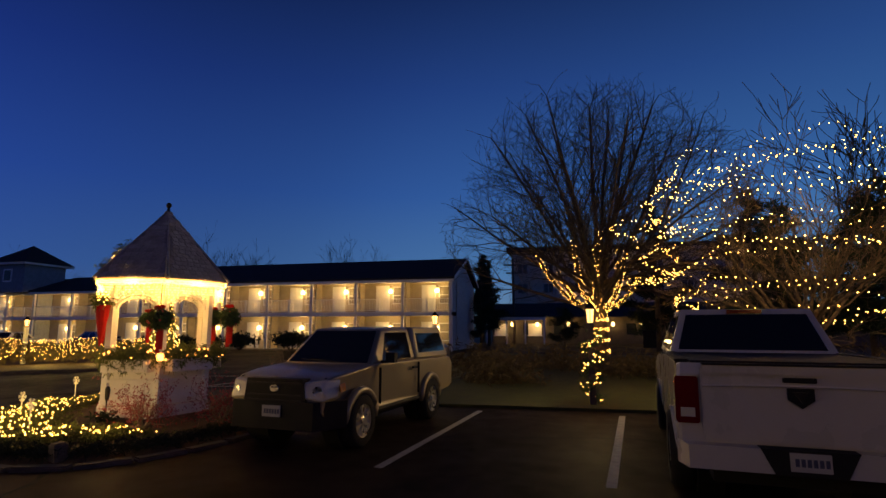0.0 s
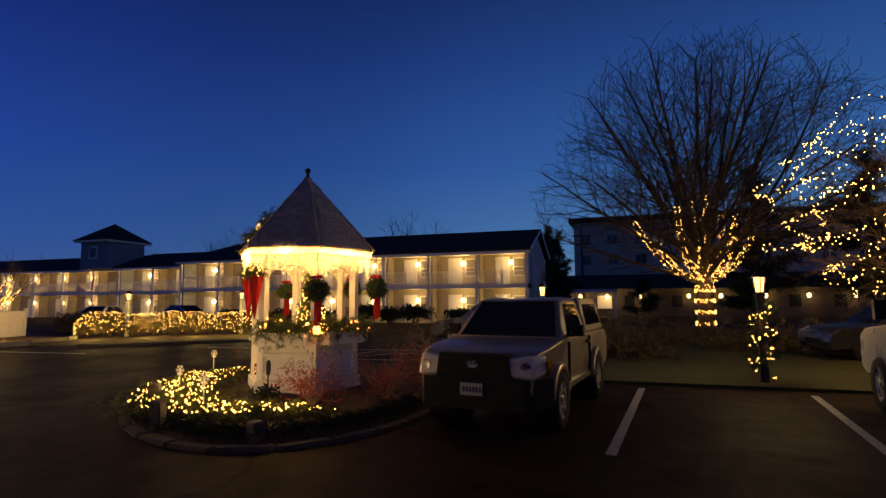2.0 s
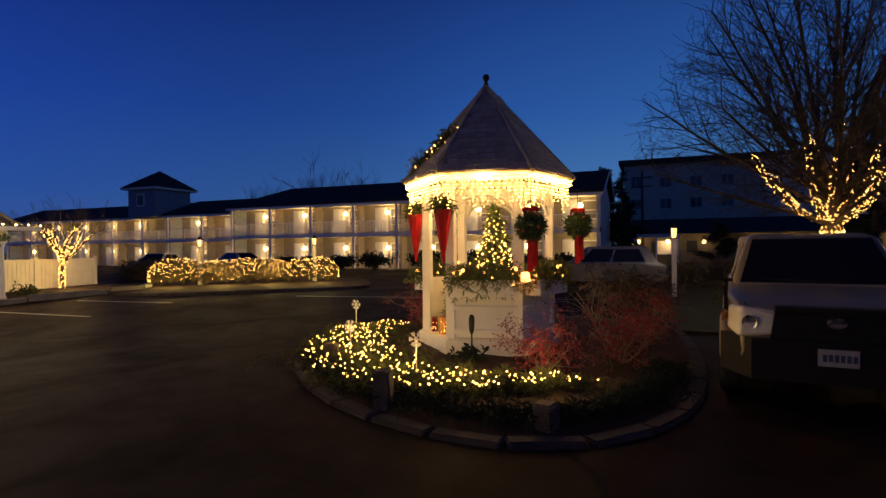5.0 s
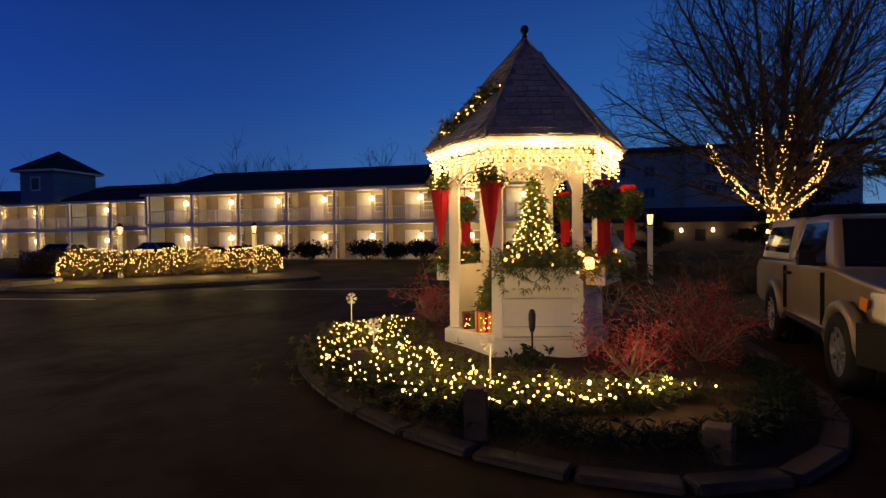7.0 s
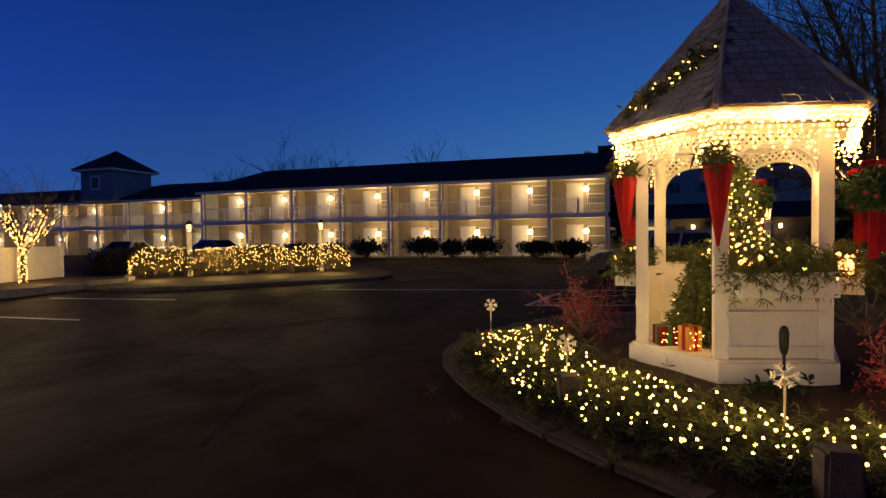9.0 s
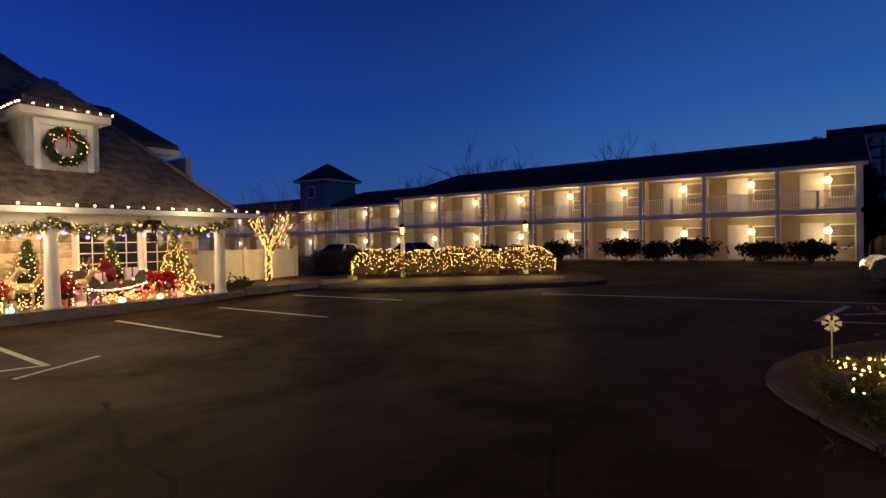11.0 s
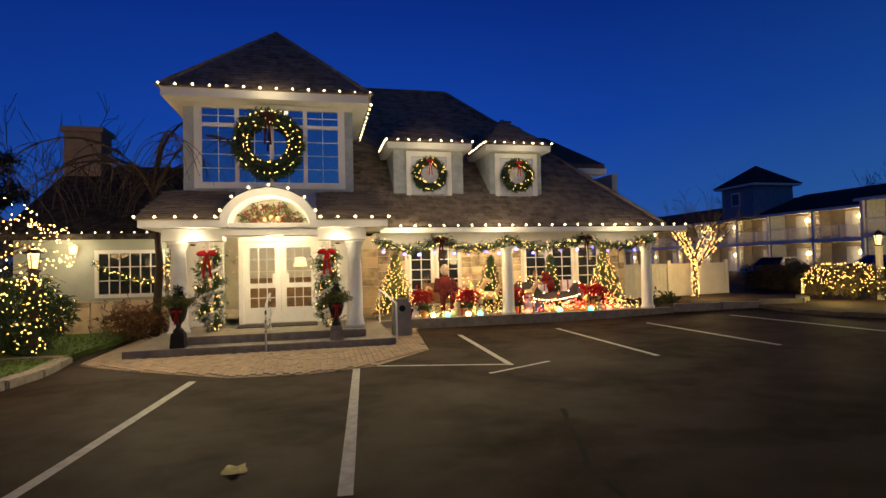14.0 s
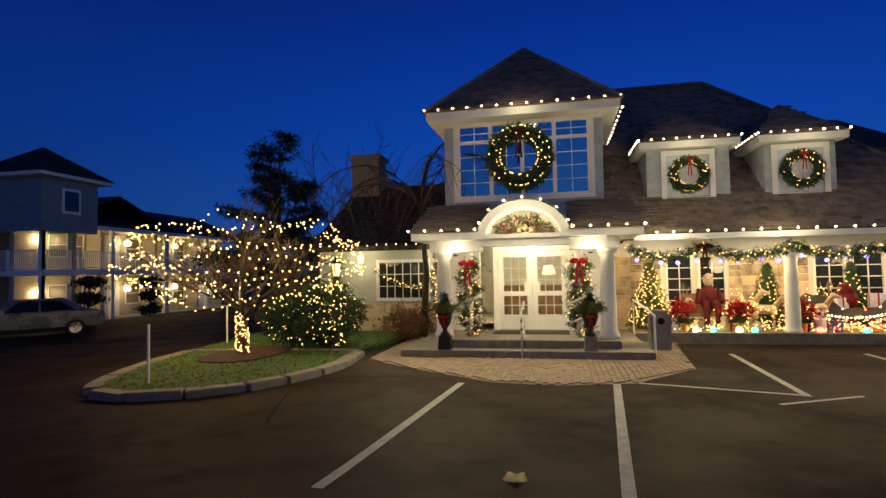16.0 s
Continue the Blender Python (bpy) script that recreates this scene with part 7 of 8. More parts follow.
# evergreen shrub behind it, also lit
rng = random.Random(26)
yew = tagged(empty("yew_shrub", (-24.2, -3.6, -0.2)), "rounded dark evergreen shrub with warm lights", "shrub")
vol = []
while len(vol) < 1300:
    p = Vector((rng.uniform(-1, 1), rng.uniform(-1, 1), rng.uniform(-1, 1)))
    if 0.5 < p.length < 1:
        vol.append(Vector((p.x * 1.35, p.y * 1.35, 0.85 + p.z * 0.8)))
sprigs("foliage", vol, 0.16, M["needle"], yew, per=5, width=0.016)
beads("bulbs", [p * 1.02 for p in vol[::6]], 0.0145, M["bulb"], yew, "warm bulbs")
# small tree wound with lights by the fence
LT = Vector((-28.9, 16.4, -0.12))
ft, fl_ = bare_tree("wound_tree", LT, 3.9, 1.7, 41, "small bare tree wound with warm lights beside the fence", 0.09, 0.36, 8, 3, lift=0.12, least=0.005)
pts, rng = [], random.Random(42)
for i in range(110):
    a = rng.random() * 6.28
    pts.append(LT + Vector((0.12 * math.cos(a), 0.12 * math.sin(a), rng.random() * 1.45)))
for P_, R_, lev in fl_:
    if lev <= 1:
        for i in range(len(P_) - 1):
            for _ in range(6 if lev == 0 else (1 if i < 2 else 0)):
                a = rng.random() * 6.28
                pts.append(LT + P_[i].lerp(P_[i + 1], rng.random()) + Vector((math.cos(a), math.sin(a), 0)) * (R_[i] + 0.05))
tagged(beads("tree_lights", pts, 0.019, M["bulb"]), "warm bulbs wound round the limbs of a small tree", "string lights")
lamp("tree_glow", LT + Vector((1.3, -0.5, 0.9)), 75, (1.0, 0.68, 0.24), 0.4)
lamp("tree_glow", LT + Vector((0.9, 0.5, 2.4)), 7, WARM, 0.4)


# clipped deciduous hedge under net lights
H0, H1 = Vector((-26.2, 18.4, 0)), Vector((-19.9, 23.5, 0))
hd = (H1 - H0).normalized()
hn = Vector((hd.y, -hd.x, 0))
hedge = tagged(empty("lit_hedge", (0, 0, 0)), "clipped twiggy hedge covered in warm net lights", "hedge")
rng = random.Random(51)
hl = (H1 - H0).length
limbs = []
for k in range(9):
    c = H0 + hd * (hl * (k + 0.5) / 9)
    for j in range(7):
        a = rng.random() * 6.28
        limbs += branches(c + Vector((0, 0, 0.1)), (math.cos(a) * 0.6, math.sin(a) * 0.6, 1), 0.62, 0.022, 2, rng, (3, 4), 0.05, 0.3, 0.66, None, 0, 4, 0.9)
limb_mesh("branchwork", limbs, M["hedge"], hedge, "bare brown stems", 0.006, (4, 3, 3))


def crest(u):
    """Uneven rounded top of the hedge."""
    e = min(u, hl - u) / 0.9
    return (0.62 + 0.38 * math.sqrt(max(0, 1 - (1 - min(1, e)) ** 2))) * (1 + 0.05 * math.sin(u * 1.9) + 0.03 * math.sin(u * 5.3))


bush = []
for _ in range(2600):
    u, v, z = rng.uniform(0, hl), rng.uniform(-1, 1), rng.uniform(0.3, 1.1)
    bush.append(H0 + hd * u + hn * v * 0.55 * math.sqrt(max(0.2, 1 - max(0, z - 0.7) ** 2 * 3)) + Vector((0, 0, z * crest(u))))
sprigs("twig_mass", bush, 0.2, M["hedge"], hedge, "tangled brown twigs", 4, 0.012, rng)
lit = []
for _ in range(560):
    u, z = rng.uniform(0, hl), 0.2 + 0.92 * math.sqrt(rng.random())
    lit.append(H0 + hd * u + hn * (0.56 * math.sqrt(max(0.2, 1 - max(0, z - 0.7) ** 2 * 3)) + rng.uniform(-0.1, 0.08)) + Vector((0, 0, z * crest(u))))
for _ in range(240):
    u = rng.uniform(0, hl)
    lit.append(H0 + hd * u + hn * rng.uniform(-0.4, 0.4) + Vector((0, 0, (1.16 + rng.uniform(-0.04, 0.05)) * crest(u))))
for s in (0, hl):
    lit += [H0 + hd * s + hn * rng.uniform(-0.5, 0.5) + Vector((0, 0, rng.uniform(0.25, 0.75))) for _ in range(45)]
beads("bulb_net", lit, 0.0155, M["bulb"], hedge, "warm net-light bulbs")
for u in (0.12, 0.38, 0.63, 0.88):
    lamp("hedge_glow", H0 + hd * hl * u + hn * 1.5 + Vector((0, 0, 0.55)), 70, (1.0, 0.72, 0.2), 0.4)
HISL = rounded_path([(-27.6, 17.2), (-24.6, 15.6), (-21.8, 15.9), (-18.6, 18.4), (-16.9, 20.4), (-17.6, 22.4), (-20.0, 25.4), (-23.5, 24.0), (-27.4, 20.4)])
flat("hedge_bed", HISL, 0.1, M["mulch"], "mulched island under the lit hedge", "bed", 0.2)
kerb("hedge_kerb", HISL, 0.16, 0.1, M["kerb_stone"], "low kerb round the hedge island, shade put in its colour", 1.4, True)


def lamp_post(x, y, z, h=2.1, garlanded=False, watts=24, label="white wooden lamp post with a glowing square lantern"):
    root = tagged(empty("lamp_post", (x, y, z)), label, "lamp post", "lamp posts")
    part("post", box(B(-0.07, -0.07, -0.1, 0.07, 0.07, h - 0.3, bevel=0.01), -0.09, -0.09, h - 0.34, 0.09, 0.09, h - 0.3), M["dark_wall"] if garlanded else M["cream"], root, "square painted post")
    pane_ = part("lantern", tube(bmesh.new(), [(0, 0, h - 0.26), (0, 0, h + 0.03)], [0.075, 0.11], 4), M["lantern"], root, "glowing lantern glass")
    pane_.visible_shadow = False
    part("lantern_cap", tube(bmesh.new(), [(0, 0, h + 0.034), (0, 0, h + 0.1), (0, 0, h + 0.2)], [0.19, 0.1, 0.015], 4), M["black_metal"], root, "black lantern cap")
    part("lantern_foot", tube(bmesh.new(), [(0, 0, h - 0.3), (0, 0, h - 0.264)], [0.05, 0.12], 4), M["black_metal"], root)
    bm = bmesh.new()
    for k in range(4):
        a = k * math.pi / 2 + math.pi * 0
        tube(bm, [(0.08 * math.cos(a), 0.08 * math.sin(a), h - 0.26), (0.117 * math.cos(a), 0.117 * math.sin(a), h + 0.03)], 0.012, 4)
    part("lantern_bars", bm, M["black_metal"], root)
    lamp("post_light", (0, 0, h - 0.1), watts, CREAM, 0.07).parent = root
    if garlanded:
        path = [(x + 0.17 * math.cos(t * 1.3), y + 0.17 * math.sin(t * 1.3), z + 0.15 + t * (h - 0.6) / 16) for t in np.linspace(0, 16, 40)]
        garland("post_garland", path, "lit evergreen garland wound round a lamp post", 0, 0.11, 0.02, 0.035, 0.06, "needle", random.Random(int(x * 10)), 0.09)
    return root


lamp_post(0.25, 12.63, 0.05, 2.05, True, 95)
lamp_post(-5.08, 19.17, 0.02, 2.1)
lamp_post(-24.73, 19.75, 0.0, 2.05)
lamp_post(-20.79, 22.9, 0.0, 2.1)
lamp_post(-23.75, -2.75, -0.2, 2.05, True)

# white vinyl fence beside the office
fence = tagged(empty("vinyl_fence", (0, 0, 0)), "cream vinyl privacy fence with square posts", "fence")
for y in (13.2, 15.75, 18.3):
    part("post", B(-29.62, y - 0.07, -0.3, -29.48, y + 0.07, 1.42, bevel=0.01), M["cream"], fence)
for a, b in ((13.27, 15.68), (15.82, 18.23)):
    for z0, z1 in ((-0.12, 0.0), (1.2, 1.3)):
        part("rail", B(-29.59, a, z0, -29.51, b, z1), M["cream"], fence)
    n = 15
    for i in range(n):
        y0, y1 = a + (b - a) * i / n, a + (b - a) * (i + 1) / n
        part("board", B(-29.565, y0 + 0.004, 0.004, -29.535, y1 - 0.004, 1.196), M["cream"], fence)
kerb("bed_edging", [(-25.9, 13.3), (-25.3, 15.5), (-25.0, 17.5), (-26.4, 18.4)], 0.2, 0.22, M["granite"], "low granite edging of the fence bed", 1.3)
flat("fence_bed", [(-26.0, 13.2), (-25.4, 15.5), (-25.1, 17.4), (-26.5, 18.3), (-31, 18.6), (-31, 13.2)], 0.12, M["mulch"], "mulched bed before the fence", "bed", 0.2)

# clipped shrubs along the motel
rng = random.Random(61)
for x, w, h in ((-33.5, 1.5, 1.1), (-30.9, 1.5, 1.15), (-28.4, 1.4, 1.1), (-25.5, 1.6, 1.35), (-21.2, 1.7, 1.5), (-19.2, 0.9, 1.2), (-17.2, 1.7, 1.45), (-13.6, 1.5, 1.2), (-11.4, 1.4, 1.2)):
    root = tagged(empty("clipped_shrub", (x, 37.3, -0.02)), "dark clipped evergreen shrub before the motel walkway", "shrub", "motel shrubs")
    limb_mesh("branchwork", [l for k in range(5) for l in branches((0, 0, 0), (math.cos(k * 1.3) * 0.8, math.sin(k * 1.3) * 0.8, 1), h * 0.6, 0.05, 1, rng, (2, 3), 0.1, 0.3, 0.6, None, 0, 4)], M["bark"], root)
    sprigs("foliage", [(rng.gauss(0, w * 0.32), rng.gauss(0, w * 0.25), h * 0.62 + rng.gauss(0, h * 0.14)) for _ in range(420)], 0.24, M["needle_dark"], root, per=5, width=0.05)

# dark brown hedge and shrubs near the fence, beyond it
for x, y, z, sx, sy, sz, n in ((-31.5, 22.8, 0.55, 1.6, 0.8, 0.5, 500), (-34.3, 26.0, 0.55, 1.2, 0.9, 0.55, 400), (-28.3, -1.4, 0.3, 0.5, 0.5, 0.5, 10)):
    root = tagged(empty("brown_shrub", (x, y, 0)), "dull brown leafless clipped shrub", "shrub")
    sprigs("twig_mass", [(rng.uniform(-sx, sx), rng.uniform(-sy, sy), z + rng.uniform(-sz, sz)) for _ in range(n)], 0.25, M["hedge"], root, per=5, width=0.02)
root = tagged(empty("brown_shrub", (-26.3, -1.6, -0.2)), "rounded bare golden-brown shrub by the porch", "shrub")
sprigs("twig_mass", [(rng.gauss(0, 0.36), rng.gauss(0, 0.36), 0.45 + rng.gauss(0, 0.2)) for _ in range(420)], 0.17, M["dry"], root, per=5, width=0.012)
root = tagged(empty("small_plant", (-27.5, 14.2, -0.1)), "low leafy plant before the fence", "plant")
sprigs("leaves", [(rng.gauss(0, 0.18), rng.gauss(0, 0.22), 0.2 + rng.gauss(0, 0.1)) for _ in range(90)], 0.2, M["frond"], root, per=4, width=0.03)

# lawn island by the drive
LAWN = rounded_path([(-18.75, -4.7), (-18.65, -3.75), (-19.2, -2.9), (-19.95, -2.25), (-21.5, -1.8), (-23.4, -2.0), (-27.3, -2.2), (-27.3, -6.4), (-24.6, -6.4), (-21.4, -5.9), (-19.5, -5.3)])
flat("lawn_island", LAWN, 0.11, M["lawn"], "short green lawn island by the drive", "lawn", 0.25)
kerb("lawn_kerb", [p for p in LAWN if p[0] > -23.5 and p[1] > -7.2], 0.28, 0.13, M["granite"], "rounded granite kerb round the lawn island", 0.8)
flat("tree_ring", rounded(-22.6, -4.4, 1.3, 0.8), 0.135, M["mulch"], "mulch ring under the small tree", "bed", 0.02)
blades, rng = [], random.Random(66)
while len(blades) < 3000:
    x, y = rng.uniform(-27, -18.8), rng.uniform(-6.8, -1.8)
    if poly_inside(LAWN)(x, y) and math.hypot((x + 22.6) / 1.3, (y + 4.4) / 0.8) > 1:
        blades.append((x, y, ground_z(x, y) + 0.1))
g = sprigs("grass", blades, 0.05, M["lawn"], None, "", 4, 0.006, rng, -1.2, "stuff")
tagged(g, "short green grass blades on the lawn island", "grass")
for x, y in ((-19.35, -4.25), (-24.4, -6.15)):
    tagged(part("marker_stake", tube(bmesh.new(), [(x, y, -0.3), (x, y, 0.85)], 0.025, 6), M["cream"]), "thin pale marker stake in the lawn", "stake", "marker stakes")
    
# weeping bare tree and pine beside the left wing
rng = random.Random(71)
wp = tagged(empty("weeping_tree", (-26.7, -1.35, -0.2)), "bare weeping tree with long hanging twigs", "tree")
limbs = []
for k in range(9):
    a = k * 0.72
    p0 = Vector((0, 0, 3.7))
    p, d = p0.copy(), Vector((math.cos(a) * 0.7, math.sin(a) * 0.9, 1.9)).normalized()
    pts, rad = [p.copy()], [0.05]
    for i in range(8):
        d = (d + Vector((rng.gauss(0, 0.1), rng.gauss(0, 0.1), -0.26))).normalized()
        p = p + d * 0.42
        pts.append(p.copy())
        rad.append(0.05 * (1 - i / 9))
        for _ in range(3):
            q, e = p.copy(), Vector((rng.gauss(0, 0.4), rng.gauss(0, 0.4), 0.2))
            tp = [q.copy()]
            for j in range(6):
                e = (e + Vector((rng.gauss(0, 0.12), rng.gauss(0, 0.12), -0.35))).normalized()
                q = q + e * 0.22
                tp.append(q.copy())
            limbs.append((tp, [0.012 * (1 - j / 7) for j in range(7)], 2))
    limbs.append((pts, rad, 1))
limbs.append(([Vector((0, 0, 0)), Vector((0.08, 0.15, 1.8)), Vector((0, 0, 3.7))], [0.12, 0.09, 0.06], 0))
limb_mesh("branchwork", limbs, M["twig"], wp, "", 0.005)
bare_tree("bare_tree", (-33, -6.5, -0.2), 7.4, 1.3, 77, "leafless tree standing behind the office wing", 0.14, 0.3, 7, 3, lift=0.05, least=0.01)


def pine(at, height, radius, seed, label, name="pine_tree", gaps=0.55):
    rng = random.Random(seed)
    root = tagged(empty(name, at), label, "tree")
    part("trunk", tube(bmesh.new(), [(0, 0, -0.1), (0.05, 0, height * 0.5), (0, 0.05, height)], [0.02 * height, 0.013 * height, 0.01], 8), M["bark"], root, "", True)
    pts, limbs = [], []
    n = int(height * 4.2)
    for i in range(n):
        z = height * (0.18 + 0.8 * i / n)
        if rng.random() > gaps + 0.3:
            continue
        r = radius * (1.05 - i / n) ** 0.8 * rng.uniform(0.55, 1.15)
        a = rng.random() * 6.28
        tip = Vector((r * math.cos(a), r * math.sin(a), z + 0.18 * r))
        limbs.append(([Vector((0, 0, z)), Vector((0, 0, z)).lerp(tip, 0.5) - Vector((0, 0, 0.05 * r)), tip], [0.03, 0.02, 0.008], 1))
        for _ in range(int(44 * r) + 8):
            f = rng.uniform(0.25, 1.05)
            pts.append(Vector((0, 0, z)).lerp(tip, f) + Vector((rng.gauss(0, 0.17), rng.gauss(0, 0.17), rng.gauss(0.05, 0.09))))
    limb_mesh("branchwork", limbs, M["bark"], root)
    sprigs("foliage", pts, 0.3, M["needle_dark"], root, per=5, width=0.02, rng=rng, droop=-0.2)
    return root


pine((-33.5, -9.6, -0.4), 8.6, 3.6, 81, "tall dark pine with open branches")
pine((-31, -8.2, -0.4), 5.2, 2.2, 83, "dark bushy pine beyond the lawn")
for i, (x, y, h, r) in enumerate(((4.5, 34, 9.2, 2.6), (9.5, 33, 9.6, 3.0), (13.5, 30, 8.6, 3.0), (-8.4, 52, 8.4, 1.7), (-10.2, 58, 9.5, 2.2), (-11.4, 66, 11, 2.2), (18, 36, 9, 3), (-8.3, 47, 5.2, 1.4), (-1.2, 47, 3.4, 2.0), (6.5, 46, 4.4, 2.4))):
    pine((x, y, 0), h, r, 90 + i, "dark conifer beyond the lawn", "conifer", 0.7)
for i, (x, y, h) in enumerate(((-48, 62, 12.5), (-43, 64, 11), (-60, 66, 11), (-30, 66, 12), (-75, 60, 11), (-26, 70, 11.5), (11.5, 24, 10.5), (-68, 30, 8))):
    bare_tree("distant_tree", (x, y, 0), h, 0.9, 110 + i, "bare tree far behind the motel", 0.16, 0.3, 6, 3, "twig", (3, 4), 0.2, least=0.014)
for i, (x, y, h, r) in enumerate(((7.4, 22.6, 6.6, 2.3), (10.6, 21.6, 7.0, 2.8), (14.2, 22.5, 7.2, 3.0))):
    pine((x, y, 0.02), h, r, 130 + i, "dense dark evergreen behind the lit crab apple", "conifer", 0.75)
# low dark planting on the lawn behind the silver pickup
rng = random.Random(120)
for x, y, w, h in ((-2.5, 17.0, 1.6, 0.9), (-6.3, 17.2, 1.1, 0.8), (1.8, 20.5, 2.2, 0.8), (-1.0, 23.5, 3.0, 0.9), (6.5, 22, 3.2, 1.2), (-4.6, 24.0, 2.2, 1.0), (10, 20, 2.5, 1.2)):
    root = tagged(empty("dark_shrub", (x, y, 0.03)), "low dark shrub on the lawn in dusk", "shrub", "lawn shrubs")
    sprigs("twig_mass", [(rng.gauss(0, w * 0.4), rng.gauss(0, w * 0.3), abs(rng.gauss(0, h * 0.4)) + 0.05) for _ in range(330)], 0.28, M["hedge"], root, per=5, width=0.02)

# four-storey building far behind
apt = tagged(empty("apartment_building", (0, 0, 0)), "dim beige four-storey building with a flat roof", "building")
part("wall", B(-9.9, 84, -1, 30, 98, 13.4), M["far_wall"], apt, "beige rendered wall with street-lamp warmth in its colour")
part("roof", B(-10.6, 83.2, 13.4, 30.7, 99, 14.1), M["roof_far"], apt, "dark flat roof edge")
part("bay", B(8, 82.6, -1, 18, 83.99, 13.39), M["far_wall"], apt)
for i in range(10):
    for z in (4.0, 7.0, 10.0):
        x = -8.2 + i * 3.9
        if abs(x - 7.5) < 1.4 or abs(x - 18.5) < 1.4:
            continue
        y = 82.58 if 8 < x < 18 else 83.98
        w = part("window", B(x - 0.8, y - 0.04, z, x + 0.8, y, z + 1.5), M["white_dim"], apt, "dark window pair")
        for s in (-0.38, 0.38):
            part("pane", B(x + s - 0.32, y - 0.05, z + 0.1, x + s + 0.32, y - 0.041, z + 1.4), M["dark_glass"], w)
low = tagged(empty("low_motel", (0, 0, 0)), "long low building with a lit porch beyond the lawn", "building")
part("wall", B(-9.6, 62, 0, 34, 68, 3.0), M["dark_wall"], low)
part("roof", prism(bmesh.new(), [(60.0, 2.9), (65, 4.6), (68.6, 2.9)], 45, "x", -10.4), M["roof_far"], low, "dark low roof")
for i, x in enumerate((-8.4, -5.6, -2.2, 2.5, 5.5, 9.5, 13.2, 17.0, 21)):
    part("window", B(x - 0.5, 61.94, 1.0, x + 0.5, 61.99, 2.2), M["dark_glass"], low, "small dark window")
    lamp("porch_light", (x + 1.1, 61.2, 2.1), 22, WARM, 0.15).parent = low
    part("porch_lantern", lathe(bmesh.new(), [(0.06, 0), (0.15, 0.05), (0.17, 0.34), (0.05, 0.42)], (x + 1.1, 61.6, 1.9), 8), M["lantern_bright"], low)
part("porch_fascia", B(-9.9, 58.9, 2.55, -3.4, 59.05, 2.9, bevel=0.02), M["white"], low, "white porch fascia")
part("porch_roof", B(-10.0, 58.8, 2.904, -3.3, 61.9, 3.05), M["roof_far"], low)
for x in (-9.7, -7.6, -5.6, -3.6):
    part("porch_post", B(x - 0.08, 58.95, 0, x + 0.08, 59.1, 2.55), M["white"], low)
for x in (-8.6, -4.8):
    part("bay_window", box(B(x - 0.75, 61.88, 0.9, x + 0.75, 61.93, 2.2), x - 0.85, 61.86, 0.8, x + 0.85, 61.93, 0.9), M["white"], low, "white window frame")
    lamp("porch_light", (x + 0.8, 60.0, 2.2), 40, (1.0, 0.72, 0.4), 0.15).parent = low
# utility pole
up_ = tagged(empty("utility_pole", (-6.9, 60, 0)), "wooden utility pole with crossarms", "utility pole")
part("pole", tube(bmesh.new(), [(0, 0, 0), (0, 0, 9.4)], [0.16, 0.1], 8), M["bark"], up_)
part("crossarm", box(B(-1.0, -0.06, 8.6, 1.0, 0.06, 8.75), -0.8, -0.06, 7.7, 0.8, 0.06, 7.84), M["bark"], up_)
# fallen leaf on the asphalt
bm = bmesh.new()
vs = [bm.verts.new((-16.4 + 0.13 * math.cos(a) * (1 + 0.14 * math.cos(5 * a)), 2.08 + 0.1 * math.sin(a) * (1 + 0.14 * math.cos(5 * a)), ground_z(-16.4, 2.08) + 0.02 + 0.012 * math.cos(3 * a))) for a in np.linspace(0, math.tau, 26)[:-1]]
bm.faces.new(vs)
tagged(part("fallen_leaf", bm, M["leaf"]), "pale yellow fallen leaf on the asphalt", "leaf")

# motel wing and tower on the other side of the drive
gallery2 = gallery("motel_wing_d", [0, 4.3, 8.6, 12.9, 17.2], 0, 1.7, 0, 2.9, 5.3, 7.1, 26, "two-storey motel wing beyond the drive", ends=False)
gallery2.matrix_basis = pose(-33.6, -22.6, -0.75, 0, 0, 180)
t2 = tower("stair_tower", 0, 0, 3.3, 3.6, 5.0, 7.7, 9.6, "square stair tower with pyramid roof over a motel corner", [(1.65, 0, "y")])
t2.matrix_basis = pose(-33.1, -22.1, -0.95, 0, 0, 180)
wing = gallery("motel_wing_e", [0, 4.4, 8.8, 13.2, 17.4], 0, 1.7, 0, 2.9, 5.2, 7.0, 26, "two-storey motel wing running away behind the corner", ends=False)
wing.matrix_basis = pose(-33.6, -40.0, -0.765, 0, 0, 90)
for x, y in ((-34.4, -20.6), (-38.6, -20.6)):
    root = tagged(empty("topiary", (x, y, -0.75)), "dark cloud-pruned evergreen before the motel", "topiary", "topiaries")
    part("stem", tube(bmesh.new(), [(0, 0, 0), (0.05, 0, 1.2), (0, 0, 2.5)], [0.07, 0.05, 0.03], 6), M["bark"], root)
    for z, r in ((0.6, 0.55), (1.4, 0.6), (2.2, 0.65)):
        sprigs("foliage", [(rng.gauss(0, r * 0.45), rng.gauss(0, r * 0.45), z + rng.gauss(0, 0.13)) for _ in range(170)], 0.18, M["needle_dark"], root, per=5, width=0.04)


# ---- Christmas display on the verandah and porch ----
rng = random.Random(200)
VF = -0.02
fir((-26.9, 4.95, VF), 1.85, 0.62, "christmas_tree", "lit Christmas tree at the end of the verandah", 300, 0.017, mat="needle_lit")
fir((-26.9, 11.55, VF), 1.95, 0.62, "christmas_tree", "lit Christmas tree beside the sleigh", 300, 0.017, mat="needle_lit")
fir((-27.15, 7.9, VF), 1.75, 0.42, "christmas_tree", "lit Christmas tree by the column", 130, 0.016)
fir((-27.25, 9.9, VF), 1.75, 0.4, "christmas_tree", "lit Christmas tree behind the sleigh", 110, 0.016)
